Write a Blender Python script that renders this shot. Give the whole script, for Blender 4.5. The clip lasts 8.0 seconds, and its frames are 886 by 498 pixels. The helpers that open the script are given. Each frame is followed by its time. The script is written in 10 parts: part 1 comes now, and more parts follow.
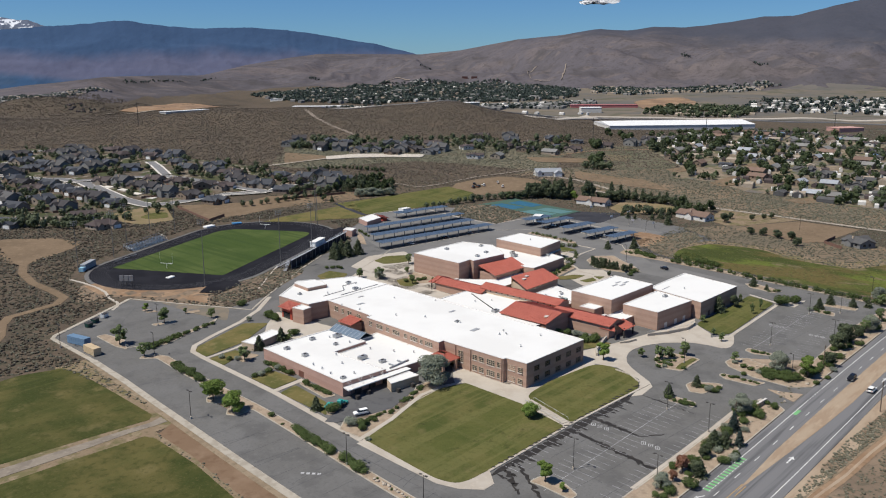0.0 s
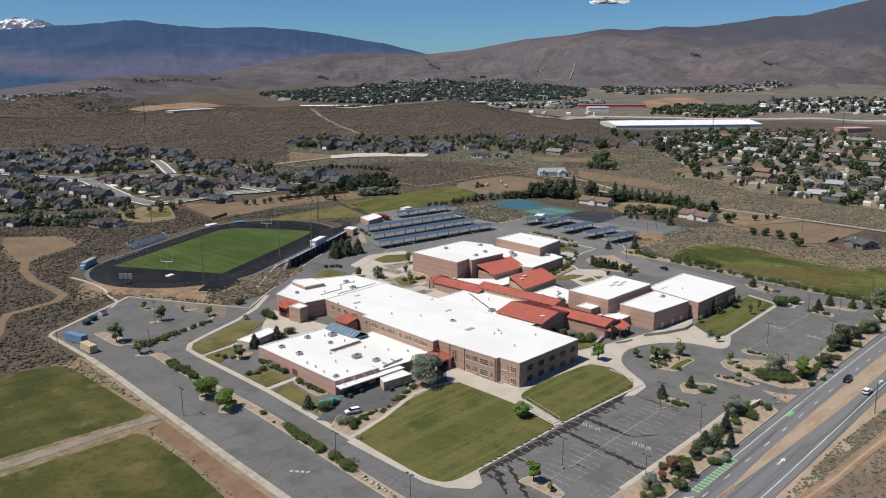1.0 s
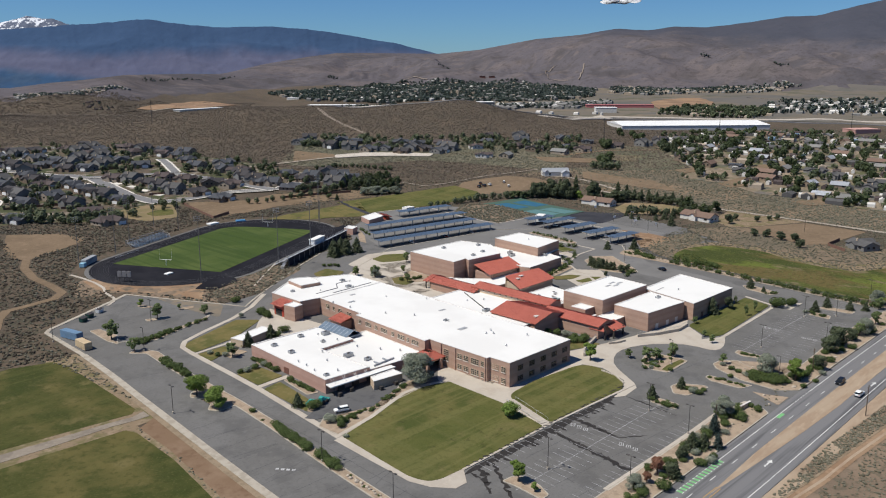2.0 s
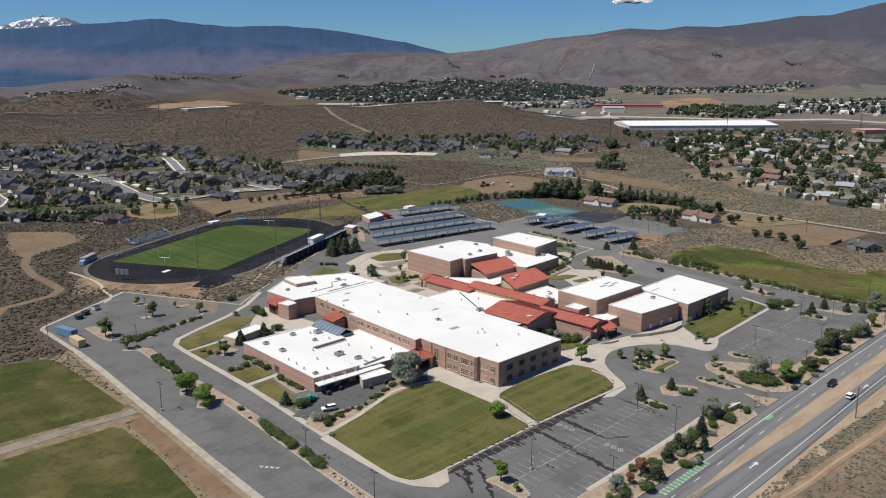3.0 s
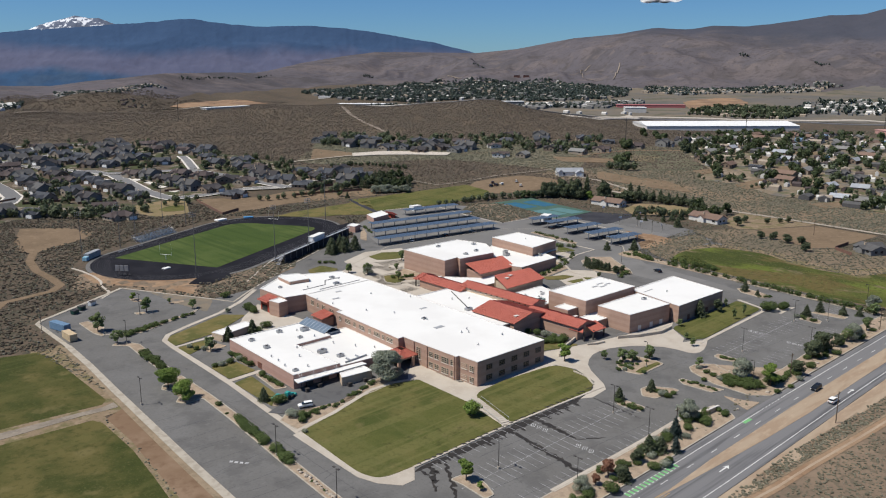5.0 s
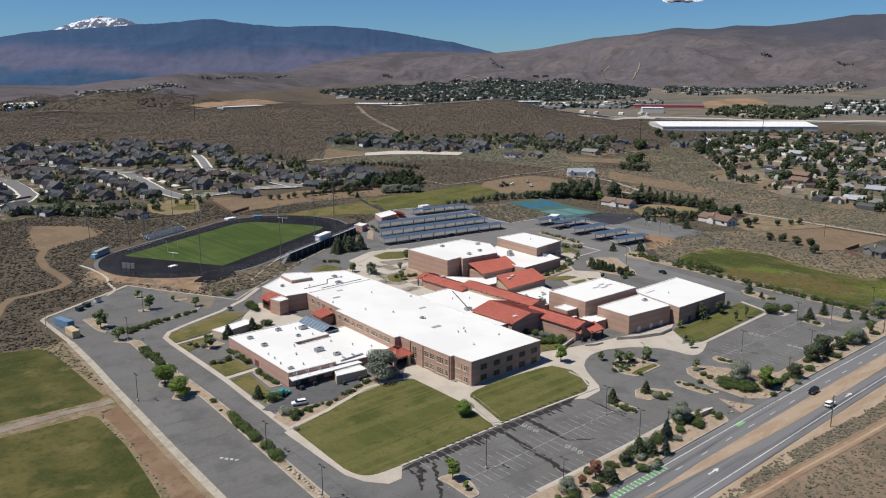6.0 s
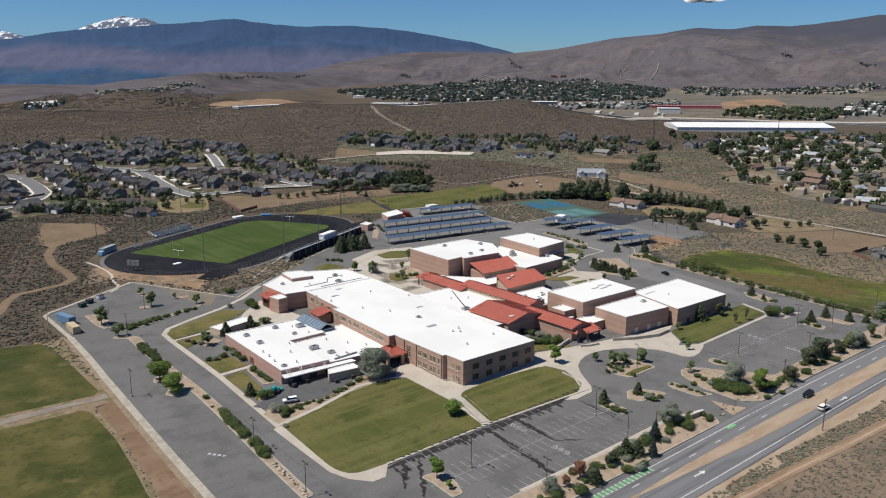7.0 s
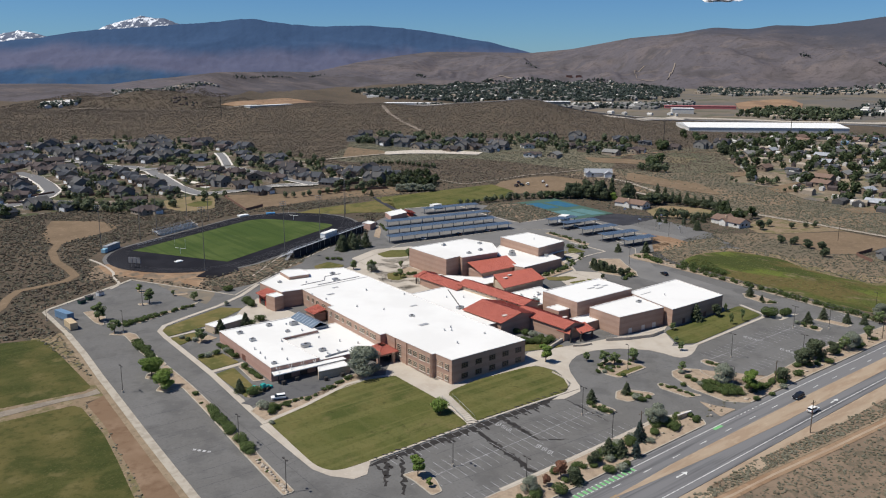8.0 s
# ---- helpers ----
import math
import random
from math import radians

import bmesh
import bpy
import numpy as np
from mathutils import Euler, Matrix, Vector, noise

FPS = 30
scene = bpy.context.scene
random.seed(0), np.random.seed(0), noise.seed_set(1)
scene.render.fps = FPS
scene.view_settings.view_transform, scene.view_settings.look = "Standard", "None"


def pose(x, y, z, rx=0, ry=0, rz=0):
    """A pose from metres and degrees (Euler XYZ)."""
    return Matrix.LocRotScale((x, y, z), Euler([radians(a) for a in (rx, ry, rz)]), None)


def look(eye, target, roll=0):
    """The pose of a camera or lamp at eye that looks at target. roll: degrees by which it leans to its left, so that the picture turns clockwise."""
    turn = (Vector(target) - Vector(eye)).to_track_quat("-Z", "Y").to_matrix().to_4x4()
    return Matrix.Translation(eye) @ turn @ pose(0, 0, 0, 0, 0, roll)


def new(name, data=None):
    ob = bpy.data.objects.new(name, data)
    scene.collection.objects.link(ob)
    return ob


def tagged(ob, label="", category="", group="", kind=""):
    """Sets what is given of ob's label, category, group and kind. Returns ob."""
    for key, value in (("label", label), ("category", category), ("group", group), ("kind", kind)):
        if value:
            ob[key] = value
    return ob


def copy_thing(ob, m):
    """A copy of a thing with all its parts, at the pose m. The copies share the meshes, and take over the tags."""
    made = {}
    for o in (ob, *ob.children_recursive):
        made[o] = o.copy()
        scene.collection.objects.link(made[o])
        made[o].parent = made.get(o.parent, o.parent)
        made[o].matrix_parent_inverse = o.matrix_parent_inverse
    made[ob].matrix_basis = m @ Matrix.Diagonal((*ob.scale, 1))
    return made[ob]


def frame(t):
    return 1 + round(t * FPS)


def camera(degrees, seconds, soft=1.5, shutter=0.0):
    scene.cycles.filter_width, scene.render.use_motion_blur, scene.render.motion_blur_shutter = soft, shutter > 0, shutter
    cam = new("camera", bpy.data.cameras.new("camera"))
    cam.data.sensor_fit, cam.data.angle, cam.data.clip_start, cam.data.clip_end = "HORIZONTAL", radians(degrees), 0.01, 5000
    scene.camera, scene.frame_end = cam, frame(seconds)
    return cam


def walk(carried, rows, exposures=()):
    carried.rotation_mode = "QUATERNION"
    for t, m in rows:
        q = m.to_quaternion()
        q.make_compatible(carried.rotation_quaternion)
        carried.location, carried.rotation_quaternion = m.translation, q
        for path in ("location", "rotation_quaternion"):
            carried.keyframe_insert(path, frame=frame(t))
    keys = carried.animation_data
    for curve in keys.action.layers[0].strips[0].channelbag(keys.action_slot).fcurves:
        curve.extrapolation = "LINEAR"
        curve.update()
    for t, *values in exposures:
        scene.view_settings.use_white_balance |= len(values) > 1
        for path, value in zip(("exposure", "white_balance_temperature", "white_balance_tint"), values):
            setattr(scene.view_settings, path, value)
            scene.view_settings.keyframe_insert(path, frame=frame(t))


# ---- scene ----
# ---- camera and its way ----
PATH = [
    (0.0, (-199.16, -152.14, 101.95), (-128.38, -84.92, 80.23), -0.32),
    (0.5, (-197.38, -153.91, 101.78), (-127.00, -86.27, 80.06), -0.32),
    (1.0, (-195.43, -155.90, 101.68), (-125.47, -87.83, 79.93), -0.26),
    (1.5, (-193.41, -158.17, 101.65), (-123.89, -89.67, 79.89), -0.19),
    (3.0, (-186.10, -165.57, 101.53), (-118.05, -95.63, 79.70), -0.05),
    (3.5, (-183.43, -168.17, 101.44), (-115.92, -97.70, 79.58), -0.03),
    (4.0, (-180.72, -170.89, 101.44), (-113.81, -99.86, 79.58), -0.04),
    (4.5, (-177.92, -173.64, 101.31), (-111.61, -102.04, 79.46), -0.02),
    (6.0, (-169.17, -182.42, 101.40), (-105.51, -108.47, 79.54), 0.01),
    (6.5, (-166.12, -185.32, 101.38), (-103.43, -110.53, 79.52), 0.08),
    (7.0, (-162.78, -188.28, 101.24), (-100.94, -112.79, 79.38), 0.11),
    (7.5, (-159.43, -191.27, 101.13), (-98.42, -115.11, 79.28), 0.14),
    (8.0, (-156.08, -194.26, 101.04), (-95.87, -117.47, 79.16), 0.15),
]
cam = camera(57.0, 8.0, soft=1.1)
walk(cam, [(t, look(eye, target, roll)) for t, eye, target, roll in PATH])

# ---- world, sun, exposure ----
SUN_AWAY = Vector((-0.88, 0.46, 1.62)).normalized()
scene.view_settings.exposure = 0.0
sky_world = bpy.data.worlds.new("sky")
scene.world = sky_world
sky_world.use_nodes = True
wn = sky_world.node_tree
sky = wn.nodes.new("ShaderNodeTexSky")
sky.sky_type = "NISHITA"
sky.sun_disc = False
sky.sun_elevation = math.asin(SUN_AWAY.z)
sky.sun_rotation = math.atan2(SUN_AWAY.x, SUN_AWAY.y)
sky.altitude = 1400
sky.dust_density = 0.2
sky.ozone_density = 2.0
wn.nodes["Background"].inputs[1].default_value = 0.068
clear = wn.nodes.new("ShaderNodeMix")
clear.data_type, clear.blend_type = "RGBA", "MULTIPLY"
clear.inputs[0].default_value = 1.0
clear.inputs[7].default_value = (0.46, 0.77, 1.16, 1)
wn.links.new(sky.outputs[0], clear.inputs[6])
wn.links.new(clear.outputs[2], wn.nodes["Background"].inputs[0])
sun_data = bpy.data.lights.new("sun", "SUN")
sun_data.energy = 4.95
sun_data.angle = radians(0.53)
sun_data.color = (1.0, 0.95, 0.855)
sun = new("sun", sun_data)
sun.matrix_world = Matrix.Translation((0, 0, 300)) @ SUN_AWAY.to_track_quat("Z", "Y").to_matrix().to_4x4()

# ---- materials ----
def principled(name, rough=0.8, metal=0.0, spec=0.3):
    m = bpy.data.materials.new(name)
    m.use_nodes = True
    b = m.node_tree.nodes["Principled BSDF"]
    b.inputs["Roughness"].default_value = rough
    b.inputs["Metallic"].default_value = metal
    b.inputs["Specular IOR Level"].default_value = spec
    return m, m.node_tree, b


def node(nt, kind, **inputs):
    n = nt.nodes.new(kind)
    for key, value in inputs.items():
        n.inputs[key.replace("_", " ")].default_value = value
    return n


def coords(nt, local=False):
    """World-size coordinates (or the mesh's own)."""
    if local:
        return nt.nodes.new("ShaderNodeTexCoord").outputs["Object"]
    return nt.nodes.new("ShaderNodeNewGeometry").outputs["Position"]


def fac_noise(nt, co, scale, detail=4.0, rough=0.55, lo=0.35, hi=0.65, stretch=None):
    if stretch:
        mp = nt.nodes.new("ShaderNodeMapping")
        mp.inputs["Scale"].default_value = stretch[:3]
        if len(stretch) > 3:
            mp.inputs["Rotation"].default_value = (0, 0, stretch[3])
        nt.links.new(co, mp.inputs["Vector"])
        co = mp.outputs[0]
    n = node(nt, "ShaderNodeTexNoise", Scale=scale, Detail=detail, Roughness=rough)
    nt.links.new(co, n.inputs["Vector"])
    r = nt.nodes.new("ShaderNodeMapRange")
    r.interpolation_type = "SMOOTHSTEP"
    r.inputs["From Min"].default_value, r.inputs["From Max"].default_value = lo, hi
    nt.links.new(n.outputs["Fac"], r.inputs["Value"])
    return r.outputs["Result"]


def mix(nt, fac, a, b, blend="MIX"):
    n = nt.nodes.new("ShaderNodeMix")
    n.data_type = "RGBA"
    n.blend_type = blend
    for slot, v in ((6, a), (7, b)):
        if isinstance(v, tuple):
            n.inputs[slot].default_value = (*v, 1)
        else:
            nt.links.new(v, n.inputs[slot])
    if isinstance(fac, (int, float)):
        n.inputs[0].default_value = fac
    else:
        nt.links.new(fac, n.inputs[0])
    return n.outputs[2]


def scaled(nt, fac, k):
    n = nt.nodes.new("ShaderNodeMath")
    n.operation = "MULTIPLY"
    nt.links.new(fac, n.inputs[0])
    n.inputs[1].default_value = k
    return n.outputs[0]


def bump(nt, b, height, strength=0.3, dist=0.05):
    n = nt.nodes.new("ShaderNodeBump")
    n.inputs["Strength"].default_value, n.inputs["Distance"].default_value = strength, dist
    nt.links.new(height, n.inputs["Height"])
    nt.links.new(n.outputs[0], b.inputs["Normal"])


def layered(name, base, layers, rough=0.85, bumps=None, metal=0.0, local=False, spec=0.3, tint=None):
    """A base colour with noise layers: (colour, scale, low, high, strength[, stretch])."""
    m, nt, b = principled(name, rough, metal, spec)
    co = coords(nt, local)
    col = base
    for lay in layers:
        c, sc, lo, hi, k = lay[:5]
        f = fac_noise(nt, co, sc, lo=lo, hi=hi, stretch=lay[5] if len(lay) > 5 else None)
        col = mix(nt, scaled(nt, f, k), col, c)
    if tint:
        info = nt.nodes.new("ShaderNodeObjectInfo")
        col = mix(nt, scaled(nt, info.outputs["Random"], tint[1]), col, tint[0])
    if isinstance(col, tuple):
        b.inputs["Base Color"].default_value = (*col, 1)
    else:
        nt.links.new(col, b.inputs["Base Color"])
    if bumps:
        bump(nt, b, fac_noise(nt, co, bumps[0], lo=0.2, hi=0.8), bumps[1], bumps[2])
    return m


M = {}
M["desert"] = layered("desert soil", (0.108, 0.083, 0.061), [
    ((0.075, 0.06, 0.046), 0.012, 0.38, 0.62, 0.7),
    ((0.145, 0.109, 0.079), 0.05, 0.5, 0.72, 0.55),
    ((0.062, 0.06, 0.042), 0.33, 0.5, 0.6, 0.75),
    ((0.19, 0.145, 0.105), 0.9, 0.55, 0.75, 0.4)], 0.95, (0.5, 0.6, 0.4), spec=0.1)
M["scrub"] = layered("pale scrub soil", (0.215, 0.16, 0.115), [
    ((0.15, 0.115, 0.085), 0.02, 0.4, 0.62, 0.7), ((0.27, 0.2, 0.14), 0.07, 0.5, 0.7, 0.6),
    ((0.10, 0.09, 0.065), 0.4, 0.5, 0.62, 0.6)], 0.96, (0.6, 0.6, 0.3), spec=0.08)


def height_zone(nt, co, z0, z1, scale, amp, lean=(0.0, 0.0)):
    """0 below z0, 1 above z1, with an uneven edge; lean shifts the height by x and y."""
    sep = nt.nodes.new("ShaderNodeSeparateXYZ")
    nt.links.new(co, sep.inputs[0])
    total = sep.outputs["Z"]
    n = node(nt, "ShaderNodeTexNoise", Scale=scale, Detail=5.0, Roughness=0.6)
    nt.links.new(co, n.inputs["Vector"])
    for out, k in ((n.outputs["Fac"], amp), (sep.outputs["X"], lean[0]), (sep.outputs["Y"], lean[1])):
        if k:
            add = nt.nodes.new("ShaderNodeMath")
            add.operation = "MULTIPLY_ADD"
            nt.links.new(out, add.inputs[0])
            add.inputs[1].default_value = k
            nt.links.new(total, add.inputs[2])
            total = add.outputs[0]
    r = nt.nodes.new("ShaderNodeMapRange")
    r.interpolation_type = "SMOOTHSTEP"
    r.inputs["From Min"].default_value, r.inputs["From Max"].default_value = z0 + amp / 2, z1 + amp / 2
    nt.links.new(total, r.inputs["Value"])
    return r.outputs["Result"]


def zoned(name, base, layers, zones, bumps):
    """A layered ground whose colour changes with height: zones of (colour, z0, z1, scale, amp, strength, lean)."""
    m = layered(name, base, layers, 0.97, bumps, spec=0.03)
    nt = m.node_tree
    b = nt.nodes["Principled BSDF"]
    col = b.inputs["Base Color"].links[0].from_socket
    co = coords(nt)
    for c, z0, z1, sc, amp, k, lean in zones:
        col = mix(nt, scaled(nt, height_zone(nt, co, z0, z1, sc, amp, lean), k), col, c)
    nt.links.new(col, b.inputs["Base Color"])
    return m


# the hillside browns are shifted towards the blue of distance haze
M["hill"] = zoned("haze-tinted dry hillside", (0.109, 0.099, 0.109), [
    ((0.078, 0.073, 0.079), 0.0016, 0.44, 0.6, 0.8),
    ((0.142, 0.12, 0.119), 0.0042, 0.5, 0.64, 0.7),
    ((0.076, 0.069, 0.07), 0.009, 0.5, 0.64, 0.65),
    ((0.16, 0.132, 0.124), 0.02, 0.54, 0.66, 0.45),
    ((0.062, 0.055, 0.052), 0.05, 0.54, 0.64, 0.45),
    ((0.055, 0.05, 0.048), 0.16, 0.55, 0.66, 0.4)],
    # uneven darker, bluer zone high up, leaning to the right
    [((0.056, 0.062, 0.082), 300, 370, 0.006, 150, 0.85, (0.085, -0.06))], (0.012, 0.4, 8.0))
# air haze is painted in as blue and mauve slope colours
M["far_range"] = zoned("haze-blue mountain slopes", (0.04, 0.082, 0.155), [
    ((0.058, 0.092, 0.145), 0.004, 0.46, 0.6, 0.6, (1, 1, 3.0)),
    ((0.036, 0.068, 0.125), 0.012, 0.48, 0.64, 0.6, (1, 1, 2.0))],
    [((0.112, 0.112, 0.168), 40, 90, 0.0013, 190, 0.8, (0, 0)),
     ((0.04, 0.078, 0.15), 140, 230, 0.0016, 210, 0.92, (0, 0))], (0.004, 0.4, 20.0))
m_cloud = bpy.data.materials.new("cloud white")
m_cloud.use_nodes = True
n_thin = m_cloud.node_tree.nodes.new("ShaderNodeBsdfTranslucent")
n_thin.inputs["Color"].default_value = (0.97, 0.97, 0.97, 1)
m_cloud.node_tree.links.new(n_thin.outputs[0], m_cloud.node_tree.nodes["Material Output"].inputs["Surface"])
M["cloud"] = m_cloud
# rock between the snow has a bluish haze tone in its colour
M["snow_range"] = layered("haze-tinted snow patched rock", (0.13, 0.15, 0.2), [((0.78, 0.8, 0.84), 0.022, 0.51, 0.57, 1.0, (1, 1, 1.6)), ((0.10, 0.12, 0.17), 0.06, 0.52, 0.6, 0.8)], 1.0, spec=0.0)
M["asphalt"] = layered("asphalt", (0.132, 0.128, 0.122), [
    ((0.155, 0.152, 0.148), 0.035, 0.4, 0.62, 0.75),
    ((0.092, 0.09, 0.088), 0.11, 0.48, 0.68, 0.6),
    ((0.17, 0.165, 0.158), 0.5, 0.54, 0.72, 0.4),
    ((0.09, 0.088, 0.086), 1.3, 0.5, 0.7, 0.4),
    ((0.065, 0.064, 0.063), 6.0, 0.5, 0.8, 0.3)], 0.9, (8.0, 0.25, 0.02), spec=0.2)
M["asphalt_sandy"] = layered("asphalt under washed sand", (0.165, 0.145, 0.115), [((0.21, 0.17, 0.125), 0.12, 0.42, 0.6, 0.8), ((0.13, 0.126, 0.12), 0.2, 0.5, 0.62, 0.8)], 0.93, (6.0, 0.3, 0.02), spec=0.15)
# rear asphalt: brightening at a grazing view put into the colour
M["asphalt_grazing"] = layered("asphalt paled for grazing view", (0.16, 0.156, 0.15), [
    ((0.19, 0.185, 0.178), 0.04, 0.4, 0.62, 0.7), ((0.125, 0.122, 0.12), 0.12, 0.5, 0.7, 0.55), ((0.10, 0.10, 0.10), 2.0, 0.55, 0.75, 0.35)], 0.92, (8.0, 0.25, 0.02), spec=0.15)
M["asphalt_dark"] = layered("sealed dark asphalt", (0.03, 0.03, 0.036), [
    ((0.05, 0.05, 0.056), 0.1, 0.4, 0.65, 0.7), ((0.02, 0.02, 0.024), 0.8, 0.5, 0.7, 0.5)], 0.85, (8.0, 0.2, 0.02))
M["crack"] = layered("tar sealed crack", (0.055, 0.055, 0.058), [((0.10, 0.10, 0.105), 0.7, 0.45, 0.65, 0.5)], 0.7)
M["wet"] = layered("damp stain on asphalt", (0.03, 0.026, 0.022), [((0.062, 0.055, 0.047), 0.5, 0.52, 0.7, 0.6)], 0.6)
M["road"] = layered("road asphalt", (0.165, 0.163, 0.165), [
    ((0.075, 0.075, 0.08), 0.5, 0.46, 0.62, 0.7, (0.012, 1, 1)),
    ((0.165, 0.165, 0.17), 0.06, 0.5, 0.7, 0.4)], 0.9, (8.0, 0.2, 0.02))
M["track"] = layered("black running track", (0.016, 0.016, 0.02), [((0.026, 0.026, 0.031), 0.09, 0.4, 0.65, 0.7)], 0.95, spec=0.05)
M["concrete"] = layered("pale concrete", (0.44, 0.395, 0.335), [
    ((0.36, 0.31, 0.255), 0.15, 0.4, 0.65, 0.6), ((0.55, 0.49, 0.41), 1.2, 0.5, 0.75, 0.4)], 0.9, (5.0, 0.2, 0.02))
M["kerb"] = layered("kerb concrete", (0.39, 0.35, 0.29), [((0.28, 0.245, 0.195), 0.4, 0.45, 0.65, 0.7)], 0.9)
M["lawn"] = layered("mown lawn", (0.082, 0.09, 0.026), [
    ((0.135, 0.118, 0.044), 0.04, 0.4, 0.64, 0.8),
    ((0.048, 0.064, 0.017), 0.06, 0.44, 0.66, 0.75),
    ((0.135, 0.128, 0.047), 0.32, 0.46, 0.56, 0.6, (0.03, 1, 1, 0.08)),
    ((0.105, 0.108, 0.038), 0.3, 0.48, 0.6, 0.4, (1, 0.05, 1, 0.15)),
    ((0.165, 0.135, 0.062), 0.14, 0.56, 0.74, 0.5),
    ((0.042, 0.044, 0.016), 0.25, 0.62, 0.7, 0.55),
    ((0.055, 0.062, 0.018), 0.9, 0.48, 0.66, 0.35),
    ((0.13, 0.125, 0.05), 2.6, 0.52, 0.7, 0.3)], 0.95, (3.0, 0.5, 0.08), spec=0.1)
M["lawn_dry"] = layered("thin dry lawn", (0.145, 0.122, 0.047), [
    ((0.075, 0.085, 0.027), 0.12, 0.42, 0.62, 0.75), ((0.22, 0.18, 0.09), 0.5, 0.5, 0.7, 0.4)], 0.95, (3.0, 0.5, 0.08), spec=0.1)
M["field"] = layered("playing field grass", (0.05, 0.078, 0.02), [
    ((0.085, 0.112, 0.034), 0.03, 0.42, 0.64, 0.75),
    ((0.036, 0.06, 0.016), 0.25, 0.47, 0.6, 0.6, (1, 0.06, 1, -0.5)),
    ((0.075, 0.10, 0.03), 0.9, 0.5, 0.75, 0.3)], 0.95, (3.0, 0.4, 0.06), spec=0.1)
M["gravel"] = layered("grey gravel", (0.24, 0.205, 0.165), [((0.17, 0.145, 0.12), 0.2, 0.42, 0.62, 0.7), ((0.31, 0.27, 0.22), 1.0, 0.5, 0.7, 0.5)], 0.95, (3.0, 0.4, 0.05), spec=0.1)
M["gravel_pale"] = layered("pale gravel", (0.34, 0.295, 0.24), [((0.25, 0.215, 0.175), 0.2, 0.42, 0.62, 0.7), ((0.42, 0.37, 0.31), 1.0, 0.5, 0.7, 0.5)], 0.95, (3.0, 0.4, 0.05), spec=0.1)
M["median_dirt"] = layered("bare roadside dirt", (0.35, 0.275, 0.2), [((0.27, 0.19, 0.13), 0.3, 0.42, 0.62, 0.6, (0.2, 1, 1)), ((0.42, 0.33, 0.24), 0.8, 0.5, 0.7, 0.5, (0.3, 1, 1))], 0.97, (2.0, 0.4, 0.06), spec=0.05)
M["yard_ground"] = layered("dry yard ground", (0.20, 0.16, 0.115), [((0.085, 0.095, 0.045), 0.06, 0.47, 0.58, 0.85), ((0.29, 0.23, 0.17), 0.08, 0.5, 0.62, 0.8), ((0.13, 0.125, 0.115), 0.05, 0.52, 0.6, 0.8), ((0.10, 0.085, 0.06), 0.4, 0.5, 0.66, 0.5)], 0.95, spec=0.1)
M["walk_pale"] = layered("new pale concrete", (0.62, 0.585, 0.53), [((0.5, 0.47, 0.42), 0.15, 0.45, 0.62, 0.6)], 0.9, spec=0.15)
M["bank_stone"] = layered("pale rubble stone", (0.50, 0.45, 0.39), [((0.36, 0.32, 0.27), 0.25, 0.45, 0.62, 0.7), ((0.62, 0.57, 0.5), 0.7, 0.5, 0.66, 0.6)], 0.95, (1.2, 0.7, 0.25), spec=0.1)
M["field_dirt"] = layered("worn earth with dry grass", (0.22, 0.165, 0.11), [((0.13, 0.12, 0.055), 0.16, 0.45, 0.6, 0.8), ((0.30, 0.23, 0.16), 0.35, 0.5, 0.66, 0.6), ((0.10, 0.09, 0.05), 0.9, 0.52, 0.66, 0.5)], 0.96, (1.5, 0.5, 0.08), spec=0.06)
M["pasture"] = layered("grazed dry pasture", (0.225, 0.17, 0.10), [((0.16, 0.14, 0.07), 0.05, 0.42, 0.6, 0.8), ((0.27, 0.2, 0.135), 0.2, 0.5, 0.66, 0.6)], 0.96, (1.5, 0.4, 0.06), spec=0.06)
M["asphalt_yard"] = layered("yard asphalt", (0.1, 0.099, 0.1), [((0.11, 0.11, 0.112), 0.1, 0.42, 0.62, 0.7), ((0.06, 0.06, 0.064), 0.4, 0.5, 0.68, 0.5)], 0.9, (8.0, 0.2, 0.02), spec=0.2)
M["open_field"] = layered("open dry field", (0.145, 0.13, 0.09), [((0.095, 0.1, 0.066), 0.03, 0.42, 0.6, 0.85), ((0.21, 0.165, 0.1), 0.02, 0.54, 0.68, 0.8), ((0.06, 0.062, 0.042), 0.3, 0.52, 0.64, 0.7)], 0.96, (0.6, 0.5, 0.2), spec=0.06)
M["valley_scrub"] = layered("tan valley soil", (0.185, 0.142, 0.1), [((0.135, 0.115, 0.085), 0.02, 0.42, 0.62, 0.8), ((0.235, 0.165, 0.11), 0.03, 0.52, 0.66, 0.7), ((0.09, 0.085, 0.06), 0.3, 0.5, 0.62, 0.6)], 0.96, (0.6, 0.5, 0.2), spec=0.06)
M["slope_scrub"] = layered("olive scrub soil", (0.156, 0.14, 0.1), [((0.12, 0.118, 0.082), 0.02, 0.42, 0.6, 0.85), ((0.2, 0.155, 0.105), 0.035, 0.54, 0.68, 0.6), ((0.075, 0.073, 0.05), 0.33, 0.5, 0.62, 0.6)], 0.96, (0.6, 0.5, 0.2), spec=0.06)
M["garden_ground"] = layered("suburban garden ground", (0.115, 0.09, 0.066), [((0.055, 0.07, 0.028), 0.07, 0.46, 0.55, 0.85), ((0.26, 0.225, 0.185), 0.11, 0.55, 0.62, 0.85), ((0.075, 0.07, 0.06), 0.3, 0.48, 0.62, 0.6)], 0.95, spec=0.1)
